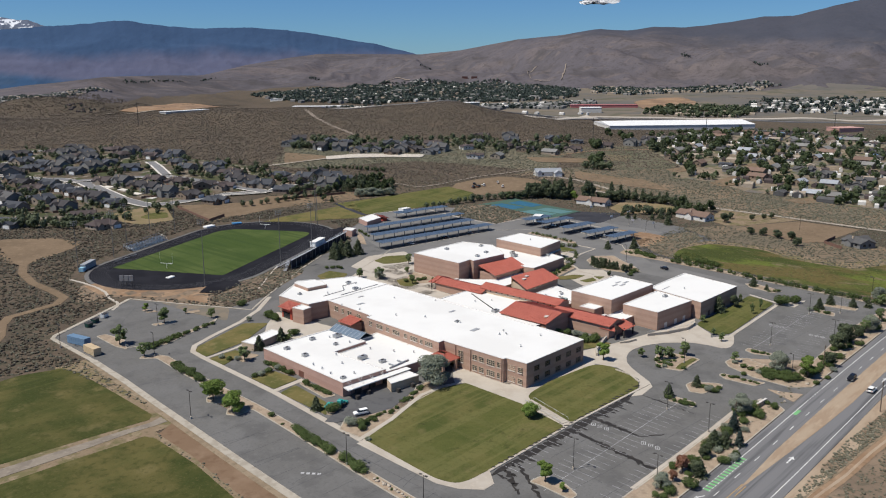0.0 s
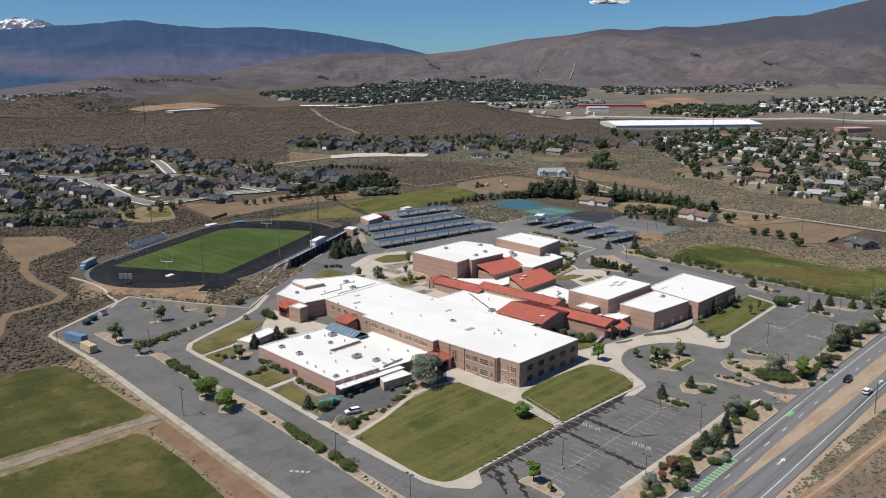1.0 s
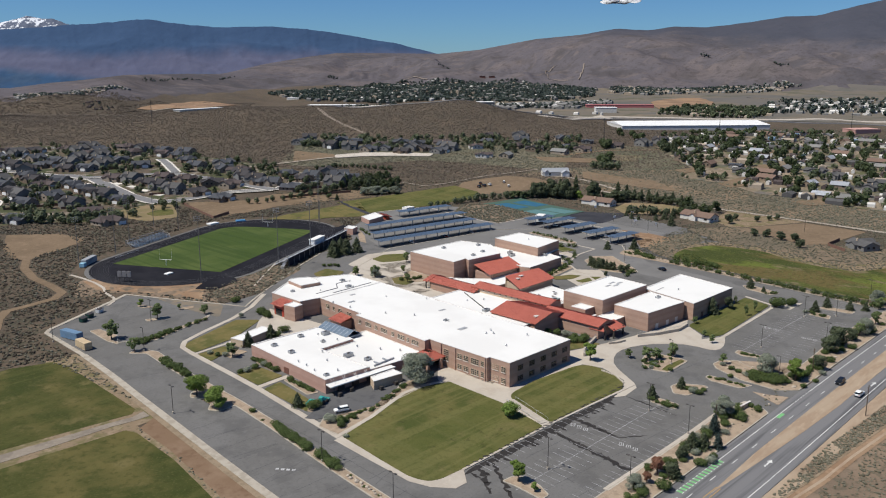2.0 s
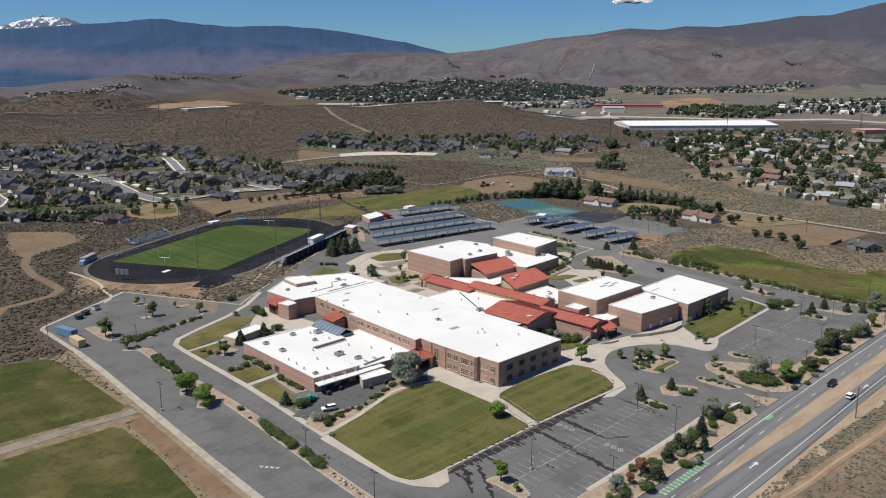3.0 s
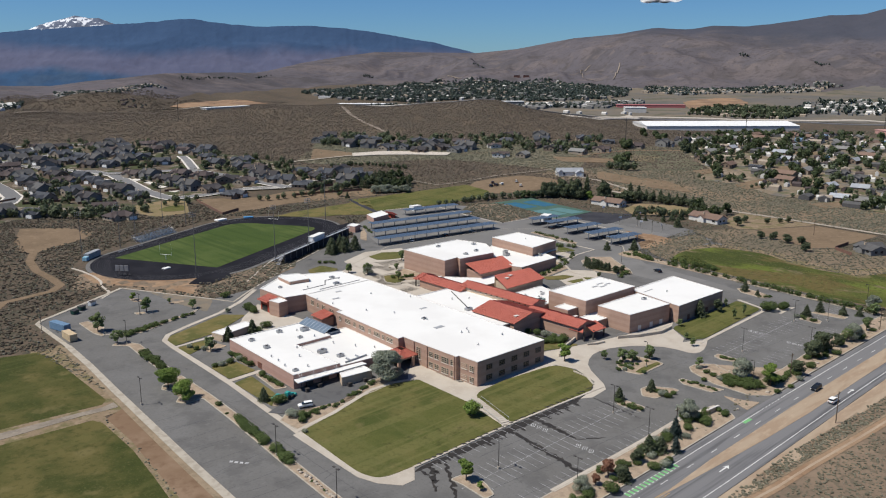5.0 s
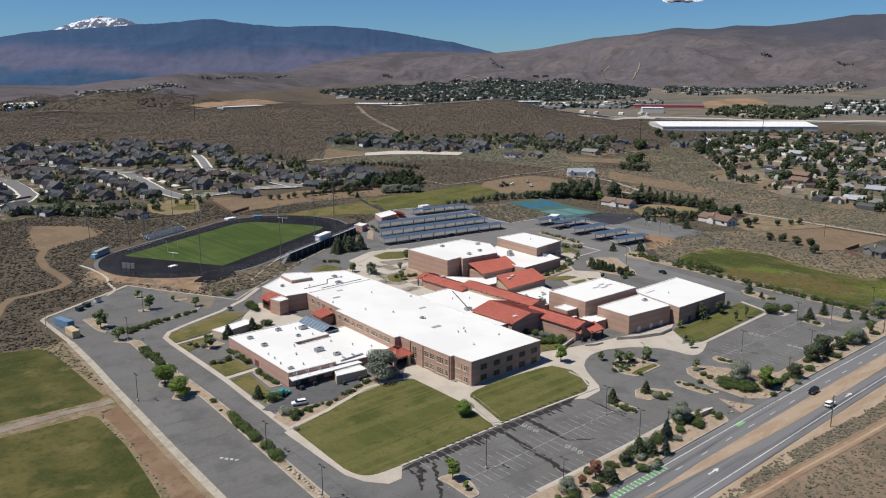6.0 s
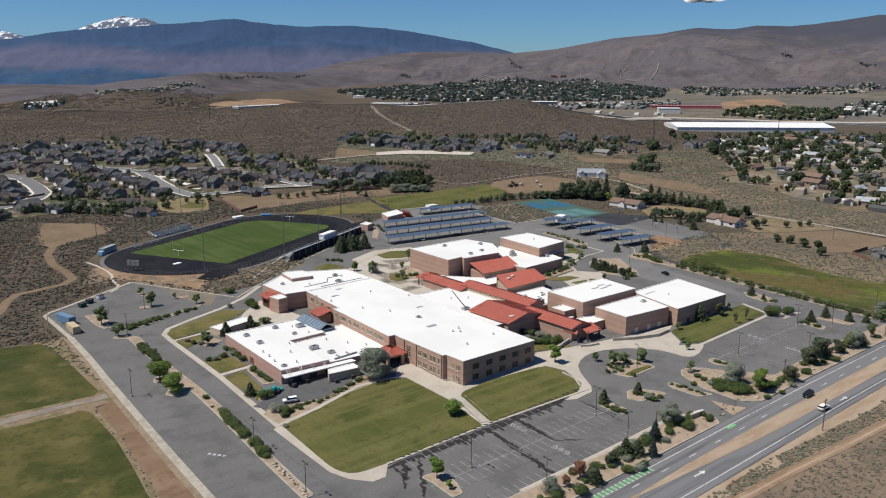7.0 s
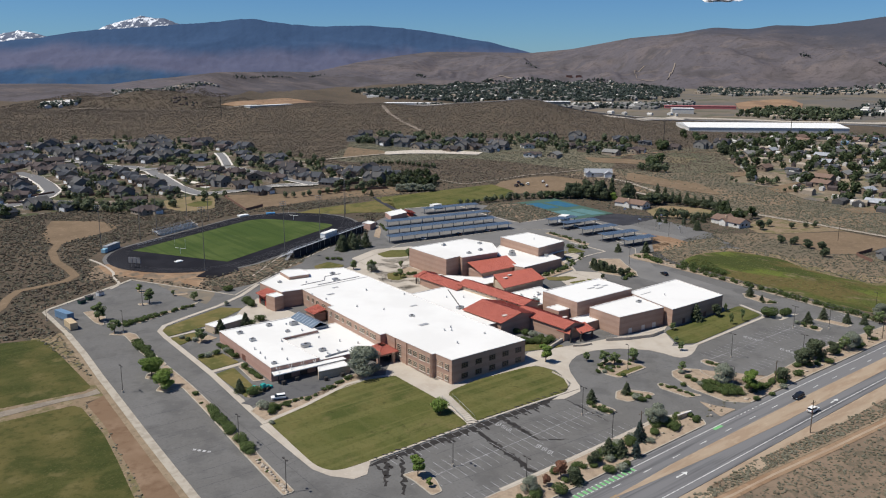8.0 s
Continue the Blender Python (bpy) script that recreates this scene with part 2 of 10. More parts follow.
M["lane_line"] = layered("thin lane paint", (0.11, 0.11, 0.115), [((0.05, 0.05, 0.055), 0.4, 0.45, 0.62, 0.7)], 0.9)
M["seat_blue"] = layered("dull blue seating metal", (0.15, 0.205, 0.28), [((0.11, 0.15, 0.21), 0.6, 0.45, 0.65, 0.6)], 0.5)
M["valley_flat"] = layered("dry valley flat", (0.15, 0.132, 0.108), [((0.19, 0.155, 0.115), 0.01, 0.45, 0.6, 0.8), ((0.095, 0.095, 0.07), 0.02, 0.5, 0.62, 0.8), ((0.12, 0.115, 0.11), 0.006, 0.46, 0.6, 0.7)], 0.96, spec=0.06)
M["trail_pale"] = layered("pale trail earth", (0.24, 0.2, 0.165), [((0.18, 0.15, 0.125), 0.02, 0.45, 0.6, 0.7)], 0.97, spec=0.05)
M["soccer"] = layered("worn soccer pitch grass", (0.058, 0.063, 0.019), [
    ((0.118, 0.1, 0.037), 0.028, 0.42, 0.6, 0.85),
    ((0.036, 0.048, 0.013), 0.06, 0.46, 0.62, 0.75),
    ((0.095, 0.095, 0.032), 0.2, 0.5, 0.64, 0.35, (0.08, 1, 1, 0.6)),
    ((0.145, 0.122, 0.052), 0.11, 0.55, 0.7, 0.65),
    ((0.036, 0.042, 0.012), 0.5, 0.5, 0.66, 0.45),
    ((0.115, 0.1, 0.04), 1.4, 0.52, 0.7, 0.4)], 0.95, (3.0, 0.5, 0.08), spec=0.1)
M["meadow"] = layered("marsh meadow", (0.078, 0.09, 0.024), [
    ((0.045, 0.058, 0.016), 0.05, 0.46, 0.56, 0.9, (1, 0.35, 1, 0.1)),
    ((0.12, 0.145, 0.03), 0.028, 0.48, 0.58, 0.9, (1, 0.5, 1, 0.0)),
    ((0.12, 0.09, 0.037), 0.045, 0.5, 0.6, 0.9, (1, 0.3, 1, -0.15)),
    ((0.18, 0.14, 0.085), 0.14, 0.57, 0.66, 0.85, (1, 0.4, 1, 0.2)),
    ((0.045, 0.05, 0.016), 0.5, 0.5, 0.64, 0.6),
    ((0.11, 0.105, 0.038), 1.6, 0.52, 0.66, 0.5)], 0.95, (1.2, 0.6, 0.2), spec=0.1)
M["reeds"] = layered("reed green", (0.042, 0.058, 0.016), [((0.075, 0.085, 0.025), 0.1, 0.42, 0.6, 0.7), ((0.025, 0.036, 0.012), 0.6, 0.5, 0.7, 0.6)], 0.95, (1.5, 0.6, 0.2), spec=0.1)
M["dirt"] = layered("bare graded dirt", (0.27, 0.185, 0.12), [
    ((0.22, 0.135, 0.082), 0.05, 0.42, 0.62, 0.7), ((0.38, 0.27, 0.18), 0.25, 0.5, 0.7, 0.5),
    ((0.14, 0.10, 0.065), 0.7, 0.58, 0.7, 0.5)], 0.97, (1.0, 0.5, 0.1), spec=0.05)
M["dirt_mid"] = layered("trodden brown dirt", (0.188, 0.137, 0.091), [((0.15, 0.11, 0.073), 0.05, 0.42, 0.62, 0.7), ((0.26, 0.19, 0.13), 0.25, 0.5, 0.7, 0.5), ((0.11, 0.085, 0.058), 0.7, 0.56, 0.7, 0.6)], 0.97, (1.0, 0.5, 0.1), spec=0.05)
M["dirt_orange"] = layered("orange graded earth", (0.27, 0.178, 0.112), [((0.19, 0.128, 0.09), 0.02, 0.44, 0.58, 0.8), ((0.35, 0.25, 0.17), 0.05, 0.5, 0.7, 0.6)], 0.97, (0.2, 0.5, 0.5), spec=0.05)
M["dirt_dark"] = layered("damp brown dirt", (0.185, 0.123, 0.08), [
    ((0.245, 0.172, 0.118), 0.08, 0.42, 0.62, 0.7), ((0.13, 0.08, 0.05), 0.3, 0.5, 0.7, 0.5)], 0.97, (1.0, 0.5, 0.1), spec=0.05)
M["mulch"] = layered("gravel bed", (0.34, 0.265, 0.195), [
    ((0.24, 0.185, 0.135), 0.4, 0.42, 0.62, 0.7), ((0.42, 0.345, 0.265), 2.0, 0.5, 0.7, 0.5)], 0.97, (4.0, 0.6, 0.06), spec=0.05)
M["dry_grass"] = layered("dry grass verge", (0.27, 0.21, 0.145), [
    ((0.19, 0.145, 0.10), 0.25, 0.42, 0.62, 0.7), ((0.13, 0.115, 0.075), 0.6, 0.55, 0.7, 0.5)], 0.97, (2.0, 0.6, 0.1), spec=0.05)
M["roof_white"] = layered("white roof membrane", (0.73, 0.725, 0.70), [
    ((0.64, 0.63, 0.605), 0.05, 0.42, 0.65, 0.5), ((0.6, 0.58, 0.55), 0.6, 0.62, 0.78, 0.35)], 0.75, (0.8, 0.15, 0.05))
M["roof_red"] = layered("red standing seam roof", (0.43, 0.13, 0.092), [
    ((0.37, 0.105, 0.074), 0.25, 0.42, 0.65, 0.6), ((0.48, 0.15, 0.105), 1.5, 0.55, 0.75, 0.3)], 0.5, spec=0.4)
M["coping"] = layered("pale metal coping", (0.64, 0.60, 0.555), [((0.5, 0.44, 0.38), 0.5, 0.45, 0.65, 0.5)], 0.5)
M["edge_white"] = layered("white membrane edge", (0.70, 0.68, 0.65), [((0.58, 0.54, 0.50), 0.4, 0.5, 0.68, 0.6)], 0.7)
M["metal"] = layered("galvanised metal", (0.42, 0.43, 0.44), [((0.30, 0.31, 0.32), 0.9, 0.45, 0.65, 0.6)], 0.45, metal=0.6)
M["bright_metal"] = layered("bare aluminium", (0.5, 0.52, 0.55), [((0.4, 0.42, 0.46), 0.9, 0.45, 0.65, 0.6)], 0.5, metal=0.2)
M["dark_metal"] = layered("dark painted steel", (0.05, 0.045, 0.042), [((0.08, 0.07, 0.062), 1.5, 0.45, 0.65, 0.5)], 0.5)
M["white_paint"] = layered("white road paint", (0.62, 0.62, 0.60), [((0.3, 0.3, 0.3), 1.2, 0.5, 0.68, 0.7)], 0.8)
M["faded_paint"] = layered("faded stall paint", (0.34, 0.34, 0.345), [((0.14, 0.14, 0.145), 0.6, 0.48, 0.62, 0.85)], 0.85)
M["worn_paint"] = layered("worn bay paint", (0.45, 0.45, 0.45), [((0.2, 0.2, 0.2), 0.9, 0.46, 0.62, 0.8)], 0.85)
M["yellow_paint"] = layered("ochre road paint", (0.45, 0.27, 0.07), [((0.3, 0.2, 0.1), 0.8, 0.5, 0.68, 0.6)], 0.8)
M["green_paint"] = layered("green lane paint", (0.16, 0.42, 0.17), [((0.2, 0.33, 0.2), 1.0, 0.5, 0.68, 0.6)], 0.8)
M["white"] = layered("white painted panel", (0.78, 0.78, 0.76), [((0.66, 0.66, 0.64), 0.6, 0.45, 0.65, 0.5)], 0.6)
M["rubber"] = layered("tyre rubber", (0.02, 0.02, 0.02), [], 0.9)
M["court_green"] = layered("green court coating", (0.055, 0.105, 0.08), [((0.075, 0.13, 0.10), 0.2, 0.45, 0.65, 0.5)], 0.85)
M["court_blue"] = layered("blue court coating", (0.025, 0.105, 0.18), [((0.035, 0.14, 0.20), 0.2, 0.45, 0.65, 0.5)], 0.85)
M["court_teal"] = layered("worn teal court coating", (0.085, 0.18, 0.185), [((0.12, 0.215, 0.21), 0.2, 0.45, 0.65, 0.5)], 0.85)
for key, c, rough in (("red_paint", (0.38, 0.06, 0.035), 0.55), ("red_soft", (0.42, 0.14, 0.14), 0.7), ("brown_paint", (0.16, 0.07, 0.05), 0.6), ("fence_wood", (0.17, 0.095, 0.07), 0.85), ("sash", (0.50, 0.41, 0.31), 0.6), ("sash_shade", (0.16, 0.105, 0.08), 0.6), ("grey_panel", (0.33, 0.34, 0.35), 0.5), ("dull_panel", (0.2, 0.2, 0.21), 0.6), ("green_grey", (0.24, 0.30, 0.28), 0.5),
                       ("blue_paint", (0.06, 0.22, 0.42), 0.6), ("blue_grey", (0.13, 0.22, 0.33), 0.6), ("light_blue", (0.28, 0.5, 0.62), 0.6), ("tan_paint", (0.52, 0.40, 0.25), 0.65), ("green_dark", (0.02, 0.07, 0.055), 0.5),
                       ("teal_paint", (0.02, 0.32, 0.30), 0.4), ("car_black", (0.012, 0.013, 0.016), 0.25), ("mast_metal", (0.16, 0.155, 0.15), 0.5)):
    M[key] = layered(key.replace("_", " "), c, [(tuple(v * 0.72 for v in c), 0.8, 0.45, 0.65, 0.5)], rough, spec=0.4)
M["solar"] = layered("blue solar cells", (0.07, 0.10, 0.145), [((0.10, 0.13, 0.175), 0.3, 0.45, 0.65, 0.5)], 0.4, spec=0.4)
M["poly_glass"] = layered("blue-grey glazing", (0.14, 0.185, 0.235), [((0.22, 0.265, 0.3), 0.5, 0.45, 0.65, 0.5)], 0.25, spec=0.6)
M["trunk"] = layered("tree bark", (0.13, 0.095, 0.07), [((0.08, 0.06, 0.045), 3.0, 0.45, 0.65, 0.6)], 0.95)
M["rock"] = layered("landscape boulder", (0.42, 0.36, 0.29), [((0.3, 0.25, 0.2), 1.5, 0.45, 0.65, 0.6)], 0.9, (3.0, 0.5, 0.1))


def glass(name, colour, rough=0.12):
    m, nt, b = principled(name, rough, 0.0, 0.6)
    b.inputs["Base Color"].default_value = (*colour, 1)
    return m


M["pane"] = glass("dark window glass", (0.025, 0.026, 0.028), 0.2)
M["car_glass"] = glass("car glass", (0.015, 0.018, 0.02), 0.06)


def block_wall(name, base, band, course):
    """Coursed split-face block: colour bands by height, fine joints as relief, blotches."""
    m, nt, b = principled(name, 0.9, 0.0, 0.2)
    co = coords(nt)
    sep = nt.nodes.new("ShaderNodeSeparateXYZ")
    nt.links.new(co, sep.inputs[0])
    wave = nt.nodes.new("ShaderNodeMath")
    wave.operation = "PINGPONG"
    nt.links.new(sep.outputs["Z"], wave.inputs[0])
    wave.inputs[1].default_value = course
    ramp = nt.nodes.new("ShaderNodeMapRange")
    ramp.inputs["From Min"].default_value, ramp.inputs["From Max"].default_value = course * 0.52, course * 0.56
    nt.links.new(wave.outputs[0], ramp.inputs["Value"])
    col = mix(nt, scaled(nt, ramp.outputs["Result"], 0.7), base, band)
    col = mix(nt, scaled(nt, fac_noise(nt, co, 0.25), 0.35), col, tuple(c * 0.75 for c in base))
    col = mix(nt, scaled(nt, fac_noise(nt, co, 3.5, lo=0.4, hi=0.7), 0.35), col, tuple(min(1, c * 1.25) for c in base))
    nt.links.new(col, b.inputs["Base Color"])
    fine = nt.nodes.new("ShaderNodeMath")
    fine.operation = "PINGPONG"
    nt.links.new(sep.outputs["Z"], fine.inputs[0])
    fine.inputs[1].default_value = 0.1
    bump(nt, b, fine.outputs[0], 0.3, 0.1)
    return m


M["block"] = block_wall("tan and rose block wall", (0.40, 0.27, 0.208), (0.34, 0.215, 0.162), 1.2)
M["block_rose"] = block_wall("rose block wall", (0.43, 0.275, 0.225), (0.37, 0.225, 0.182), 1.6)
M["block_tan"] = block_wall("tan block wall", (0.52, 0.41, 0.30), (0.46, 0.35, 0.25), 1.0)


def leaves(name, a, b_, k=0.6):
    m, nt, b = principled(name, 0.75, 0.0, 0.25)
    geo = nt.nodes.new("ShaderNodeNewGeometry")
    info = nt.nodes.new("ShaderNodeObjectInfo")
    a, b_ = tuple(c * 1.25 for c in a), tuple(c * 1.3 for c in b_)
    col = mix(nt, geo.outputs["Random Per Island"], a, b_)
    col = mix(nt, scaled(nt, info.outputs["Random"], 0.45), col, tuple(c * k for c in a))
    nt.links.new(col, b.inputs["Base Color"])
    thin = nt.nodes.new("ShaderNodeBsdfTranslucent")
    nt.links.new(col, thin.inputs["Color"])
    both = nt.nodes.new("ShaderNodeMixShader")
    both.inputs[0].default_value = 0.3
    nt.links.new(b.outputs[0], both.inputs[1])
    nt.links.new(thin.outputs[0], both.inputs[2])
    nt.links.new(both.outputs[0], nt.nodes["Material Output"].inputs["Surface"])
    return m


M["leaf_dark"] = leaves("dark pine foliage", (0.062, 0.08, 0.043), (0.122, 0.14, 0.082))
# far crowns: bluish haze of the distance mixed into the leaf green
M["leaf_distant"] = leaves("haze-blued deep green foliage", (0.04, 0.056, 0.047), (0.078, 0.097, 0.083))
M["leaf"] = leaves("green broad foliage", (0.105, 0.142, 0.055), (0.185, 0.23, 0.1))
M["leaf_olive"] = leaves("muted green foliage", (0.042, 0.062, 0.024), (0.085, 0.105, 0.048))
M["leaf_bright"] = leaves("fresh green foliage", (0.115, 0.175, 0.034), (0.2, 0.27, 0.07))
M["leaf_grey"] = leaves("grey olive foliage", (0.165, 0.185, 0.14), (0.28, 0.3, 0.235), 0.8)
M["leaf_rust"] = leaves("rust coloured foliage", (0.16, 0.075, 0.045), (0.24, 0.125, 0.085))
M["leaf_blue"] = leaves("blue spruce foliage", (0.045, 0.068, 0.058), (0.075, 0.10, 0.09))
for key, c in (("stucco_beige", (0.34, 0.285, 0.225)), ("stucco_grey", (0.22, 0.215, 0.205)), ("stucco_tan", (0.24, 0.185, 0.14)), ("stucco_white", (0.66, 0.64, 0.60)), ("roof_pale", (0.8, 0.8, 0.79)), ("roof_tan", (0.2, 0.135, 0.105)), ("roof_pink", (0.55, 0.32, 0.28)), ("metal_roof", (0.36, 0.38, 0.41)),
               ("shingle_grey", (0.10, 0.098, 0.098)), ("shingle_brown", (0.088, 0.07, 0.068)), ("shingle_dark", (0.058, 0.054, 0.057)), ("shingle_slate", (0.075, 0.08, 0.092)), ("street", (0.2, 0.198, 0.2))):
    M[key] = layered(key.replace("_", " "), c, [(tuple(v * 0.7 for v in c), 0.5, 0.45, 0.65, 0.6), (tuple(min(1, v * 1.25) for v in c), 0.13, 0.5, 0.7, 0.4)], 0.85, tint=(tuple(v * 0.72 for v in c), 0.7), spec=0.2)
M["sage"] = leaves("sagebrush", (0.092, 0.088, 0.062), (0.19, 0.18, 0.135), 0.8)
M["sage_hill"] = leaves("brown hill sagebrush", (0.086, 0.069, 0.053), (0.172, 0.142, 0.112))
M["sage_pale"] = leaves("grey-green sagebrush", (0.10, 0.098, 0.068), (0.19, 0.18, 0.13))
M["sage_green"] = leaves("grey-green valley sagebrush", (0.118, 0.114, 0.08), (0.195, 0.188, 0.138))
M["sage_brown"] = leaves("dark brown desert bush", (0.055, 0.045, 0.033), (0.13, 0.105, 0.078))
M["sage_mid"] = leaves("dusty sagebrush", (0.118, 0.112, 0.078), (0.21, 0.197, 0.145))
M["reed_tuft"] = leaves("marsh grass tuft", (0.06, 0.075, 0.02), (0.125, 0.135, 0.04))
# town leaves lightened in colour to stand for haze over the valley
M["leaf_town"] = leaves("haze-paled green foliage", (0.065, 0.085, 0.045), (0.12, 0.14, 0.08))
M["hedge"] = leaves("clipped hedge foliage", (0.056, 0.084, 0.026), (0.105, 0.138, 0.046))

# ---- the lie of the land ----
# s runs away from the camera's side, e across, both in metres from the foot of the main building
def es(x, y):
    return 0.734 * x - 0.679 * y, 0.679 * x + 0.734 * y


def xy(e, s):
    return 0.734 * e + 0.679 * s, -0.679 * e + 0.734 * s


S_KEYS = [-900, -200, -60, 0, 40, 100, 140, 200, 250, 345, 445, 550, 650, 940, 1260, 1750, 2150, 2600]
S_VALS = [-8, -3.5, -2.5, 0, 0.6, 2, 3, 3.6, 4, 4.5, 13, 19, 22, 26, 30, 42, 52, 62]
STADIUM = (39.0, 241.9, 28.5, 3.3)


def smooth(t):
    t = np.clip(t, 0, 1)
    return t * t * (3 - 2 * t)


def oval(x, y):
    """Distance outside the running track's middle spine."""
    a = radians(STADIUM[2])
    dx, dy = x - STADIUM[0], y - STADIUM[1]
    u, v = dx * math.cos(a) + dy * math.sin(a), -dx * math.sin(a) + dy * math.cos(a)
    return np.hypot(np.maximum(np.abs(u) - 42.2, 0), v)


def wob(e, s, size, seed):
    """Cheap rolling relief from a few crossing waves, about -1 to 1."""
    r = np.random.RandomState(seed)
    total = 0
    for i in range(7):
        a, k, ph = r.uniform(0, 6.28), r.uniform(0.6, 2.2) / size * 6.28, r.uniform(0, 6.28)
        total = total + np.sin((e * np.cos(a) + s * np.sin(a)) * k + ph)
    return total / 3.5


LATTICE = np.random.RandomState(77).uniform(-1, 1, (256, 256))


def grain(u, v):
    """Smooth value noise on a fixed lattice, -1 to 1."""
    i, j = np.floor(u).astype(int), np.floor(v).astype(int)
    a, b = smooth(u - i), smooth(v - j)
    i0, i1, j0, j1 = i % 256, (i + 1) % 256, j % 256, (j + 1) % 256
    return (LATTICE[i0, j0] * (1 - a) + LATTICE[i1, j0] * a) * (1 - b) + (LATTICE[i0, j1] * (1 - a) + LATTICE[i1, j1] * a) * b


def ridges(u, v, octaves=5):
    """Sharp-crested relief, about -1 to 1."""
    total, k = 0, 0.5
    for n in range(octaves):
        total = total + (1 - 2 * np.abs(grain(u + 17.3 * n, v + 9.1 * n))) * k
        u, v, k = u * 2.03, v * 2.03, k * 0.5
    return total


# skyline of the hills: bearing (tangent from the view axis), rise (tangent) and distance of the crest
CREST_B = [-0.8, -0.62, -0.5765, -0.54, -0.499, -0.471, -0.4363, -0.401, -0.3455, -0.27, -0.232, -0.211, -0.178, -0.124, -0.09, -0.057, 0.031, 0.078, 0.146, 0.2, 0.241, 0.281, 0.312, 0.349, 0.376, 0.417, 0.444, 0.484, 0.511, 0.53, 0.6, 0.8]
CREST_M = [-0.03, -0.025, -0.0235, -0.0229, -0.0265, -0.0222, -0.0173, -0.0145, -0.0082, -0.0069, -0.0076, -0.0035, 0.004, 0.0125, 0.0165, 0.0165, 0.0155, 0.02, 0.0325, 0.0375, 0.0445, 0.0425, 0.047, 0.046, 0.0485, 0.054, 0.0585, 0.0595, 0.066, 0.0705, 0.085, 0.1]
FAR_B = [-0.80, -0.53, -0.36, -0.26, -0.178, -0.09, 0.031, 0.11, 0.2, 0.53, 0.80]
FAR_D = [1700, 1800, 1900, 2500, 3200, 3800, 4250, 3700, 3200, 2900, 2900]


HILL_E = [-900, -606, -465, -394, -336, -285, -176, -102, -65, -35, 2, 32, 55, 89, 131, 170, 210, 260]
HILL_UP = [17, 17, 16.5, 18, 23, 25.5, 26.6, 24.8, 26, 28.2, 31, 32.3, 30, 22.4, 13.3, 7.8, 2, 0]
KNOLL_E = [-900, -790, -730, -680, -630, -580, -530, -480]
KNOLL_UP = [0, 0, 2, 16, 20, 11, 0, 0]


def land(x, y):
    x, y = np.asarray(x, float), np.asarray(y, float)
    e, s = es(x, y)
    z = (np.interp(s - 14, S_KEYS, S_VALS) + np.interp(s, S_KEYS, S_VALS) + np.interp(s + 14, S_KEYS, S_VALS)) / 3
    # sage hill behind the houses
    z = z + np.interp(e, HILL_E, HILL_UP) * np.exp(-((s - 850 - 0.1 * e) / 165) ** 2)
    # second rise behind it, and rolling ground towards the ridge
    z = z + np.interp(e, KNOLL_E, KNOLL_UP) * np.exp(-((s - 1180) / 120) ** 2)
    z = z + 6 * wob(e, s, 380, 9) * smooth((s - 1270) / 250) * (1 - smooth((e - 40) / 300))
    rough_far = smooth((s - 420) / 400)
    z = z + rough_far * 1.6 * wob(e, s, 170, 7)
    # ranges
    fwd = np.maximum(s + 248, 1)
    b = np.clip((e + 12.7) / fwd, -0.8, 0.8)
    crest = np.interp(b, FAR_B, FAR_D)
    top = 101.3 + crest * np.interp(b, CREST_B, CREST_M)
    start = np.minimum(2320, 0.68 * crest)
    u = (fwd - start) / (crest - start)
    rise = np.where(u < 1, smooth(u) * 0.35 + np.clip(u, 0, 1) ** 1.5 * 0.65, np.exp(-((u - 1) / 0.5) ** 2))
    spur = ridges(e / 430 + 3.4, s / 900 + 5, 5) - 0.25
    z = np.where(u > 0, z + (top - z) * rise + spur * 170 * np.clip(u * np.clip(1 - u, 0, 1) ** 2.0 * 4.5, 0, 1) * np.clip((top - 60) / 150, 0.15, 1), z)
    z = np.where(u > 1.6, np.minimum(z, 40 - 40 * smooth((u - 1.6) / 0.5)), z)
    # level pad of the stadium
    k = 1 - smooth((oval(x, y) - 47.5) / 9)
    return z * (1 - k) + STADIUM[3] * k


def H(x, y):
    return float(land(x, y))


def part(name, bm, material, parent=None, label="", smooth_faces=False):
    """One mesh object from a bmesh, under a thing or a part."""
    me = bpy.data.meshes.new(name)
    bm.to_mesh(me)
    bm.free()
    for mat in (material if isinstance(material, (list, tuple)) else [material]):
        me.materials.append(mat)
    if smooth_faces:
        me.polygons.foreach_set("use_smooth", [True] * len(me.polygons))
    ob = new(name, me)
    if parent:
        ob.parent = parent
    if label:
        ob["label"] = label
    return ob


def thing(name, label, category, group="", kind="", at=(0, 0, 0), turn=0.0):
    ob = new(name)
    ob.empty_display_size = 0.5
    ob.matrix_world = pose(*at, 0, 0, turn)
    return tagged(ob, label, category, group, kind)


def mesh_thing(name, bm, material, label, category, group="", kind="", smooth_faces=False):
    return tagged(part(name, bm, material, None, "", smooth_faces), label, category, group, kind)


def box(bm, x0, y0, z0, x1, y1, z1, mat=0):
    v = [bm.verts.new(c) for c in ((x0, y0, z0), (x1, y0, z0), (x1, y1, z0), (x0, y1, z0), (x0, y0, z1), (x1, y0, z1), (x1, y1, z1), (x0, y1, z1))]
    for q in ((3, 2, 1, 0), (4, 5, 6, 7), (0, 1, 5, 4), (1, 2, 6, 5), (2, 3, 7, 6), (3, 0, 4, 7)):
        bm.faces.new([v[i] for i in q]).material_index = mat
    return v


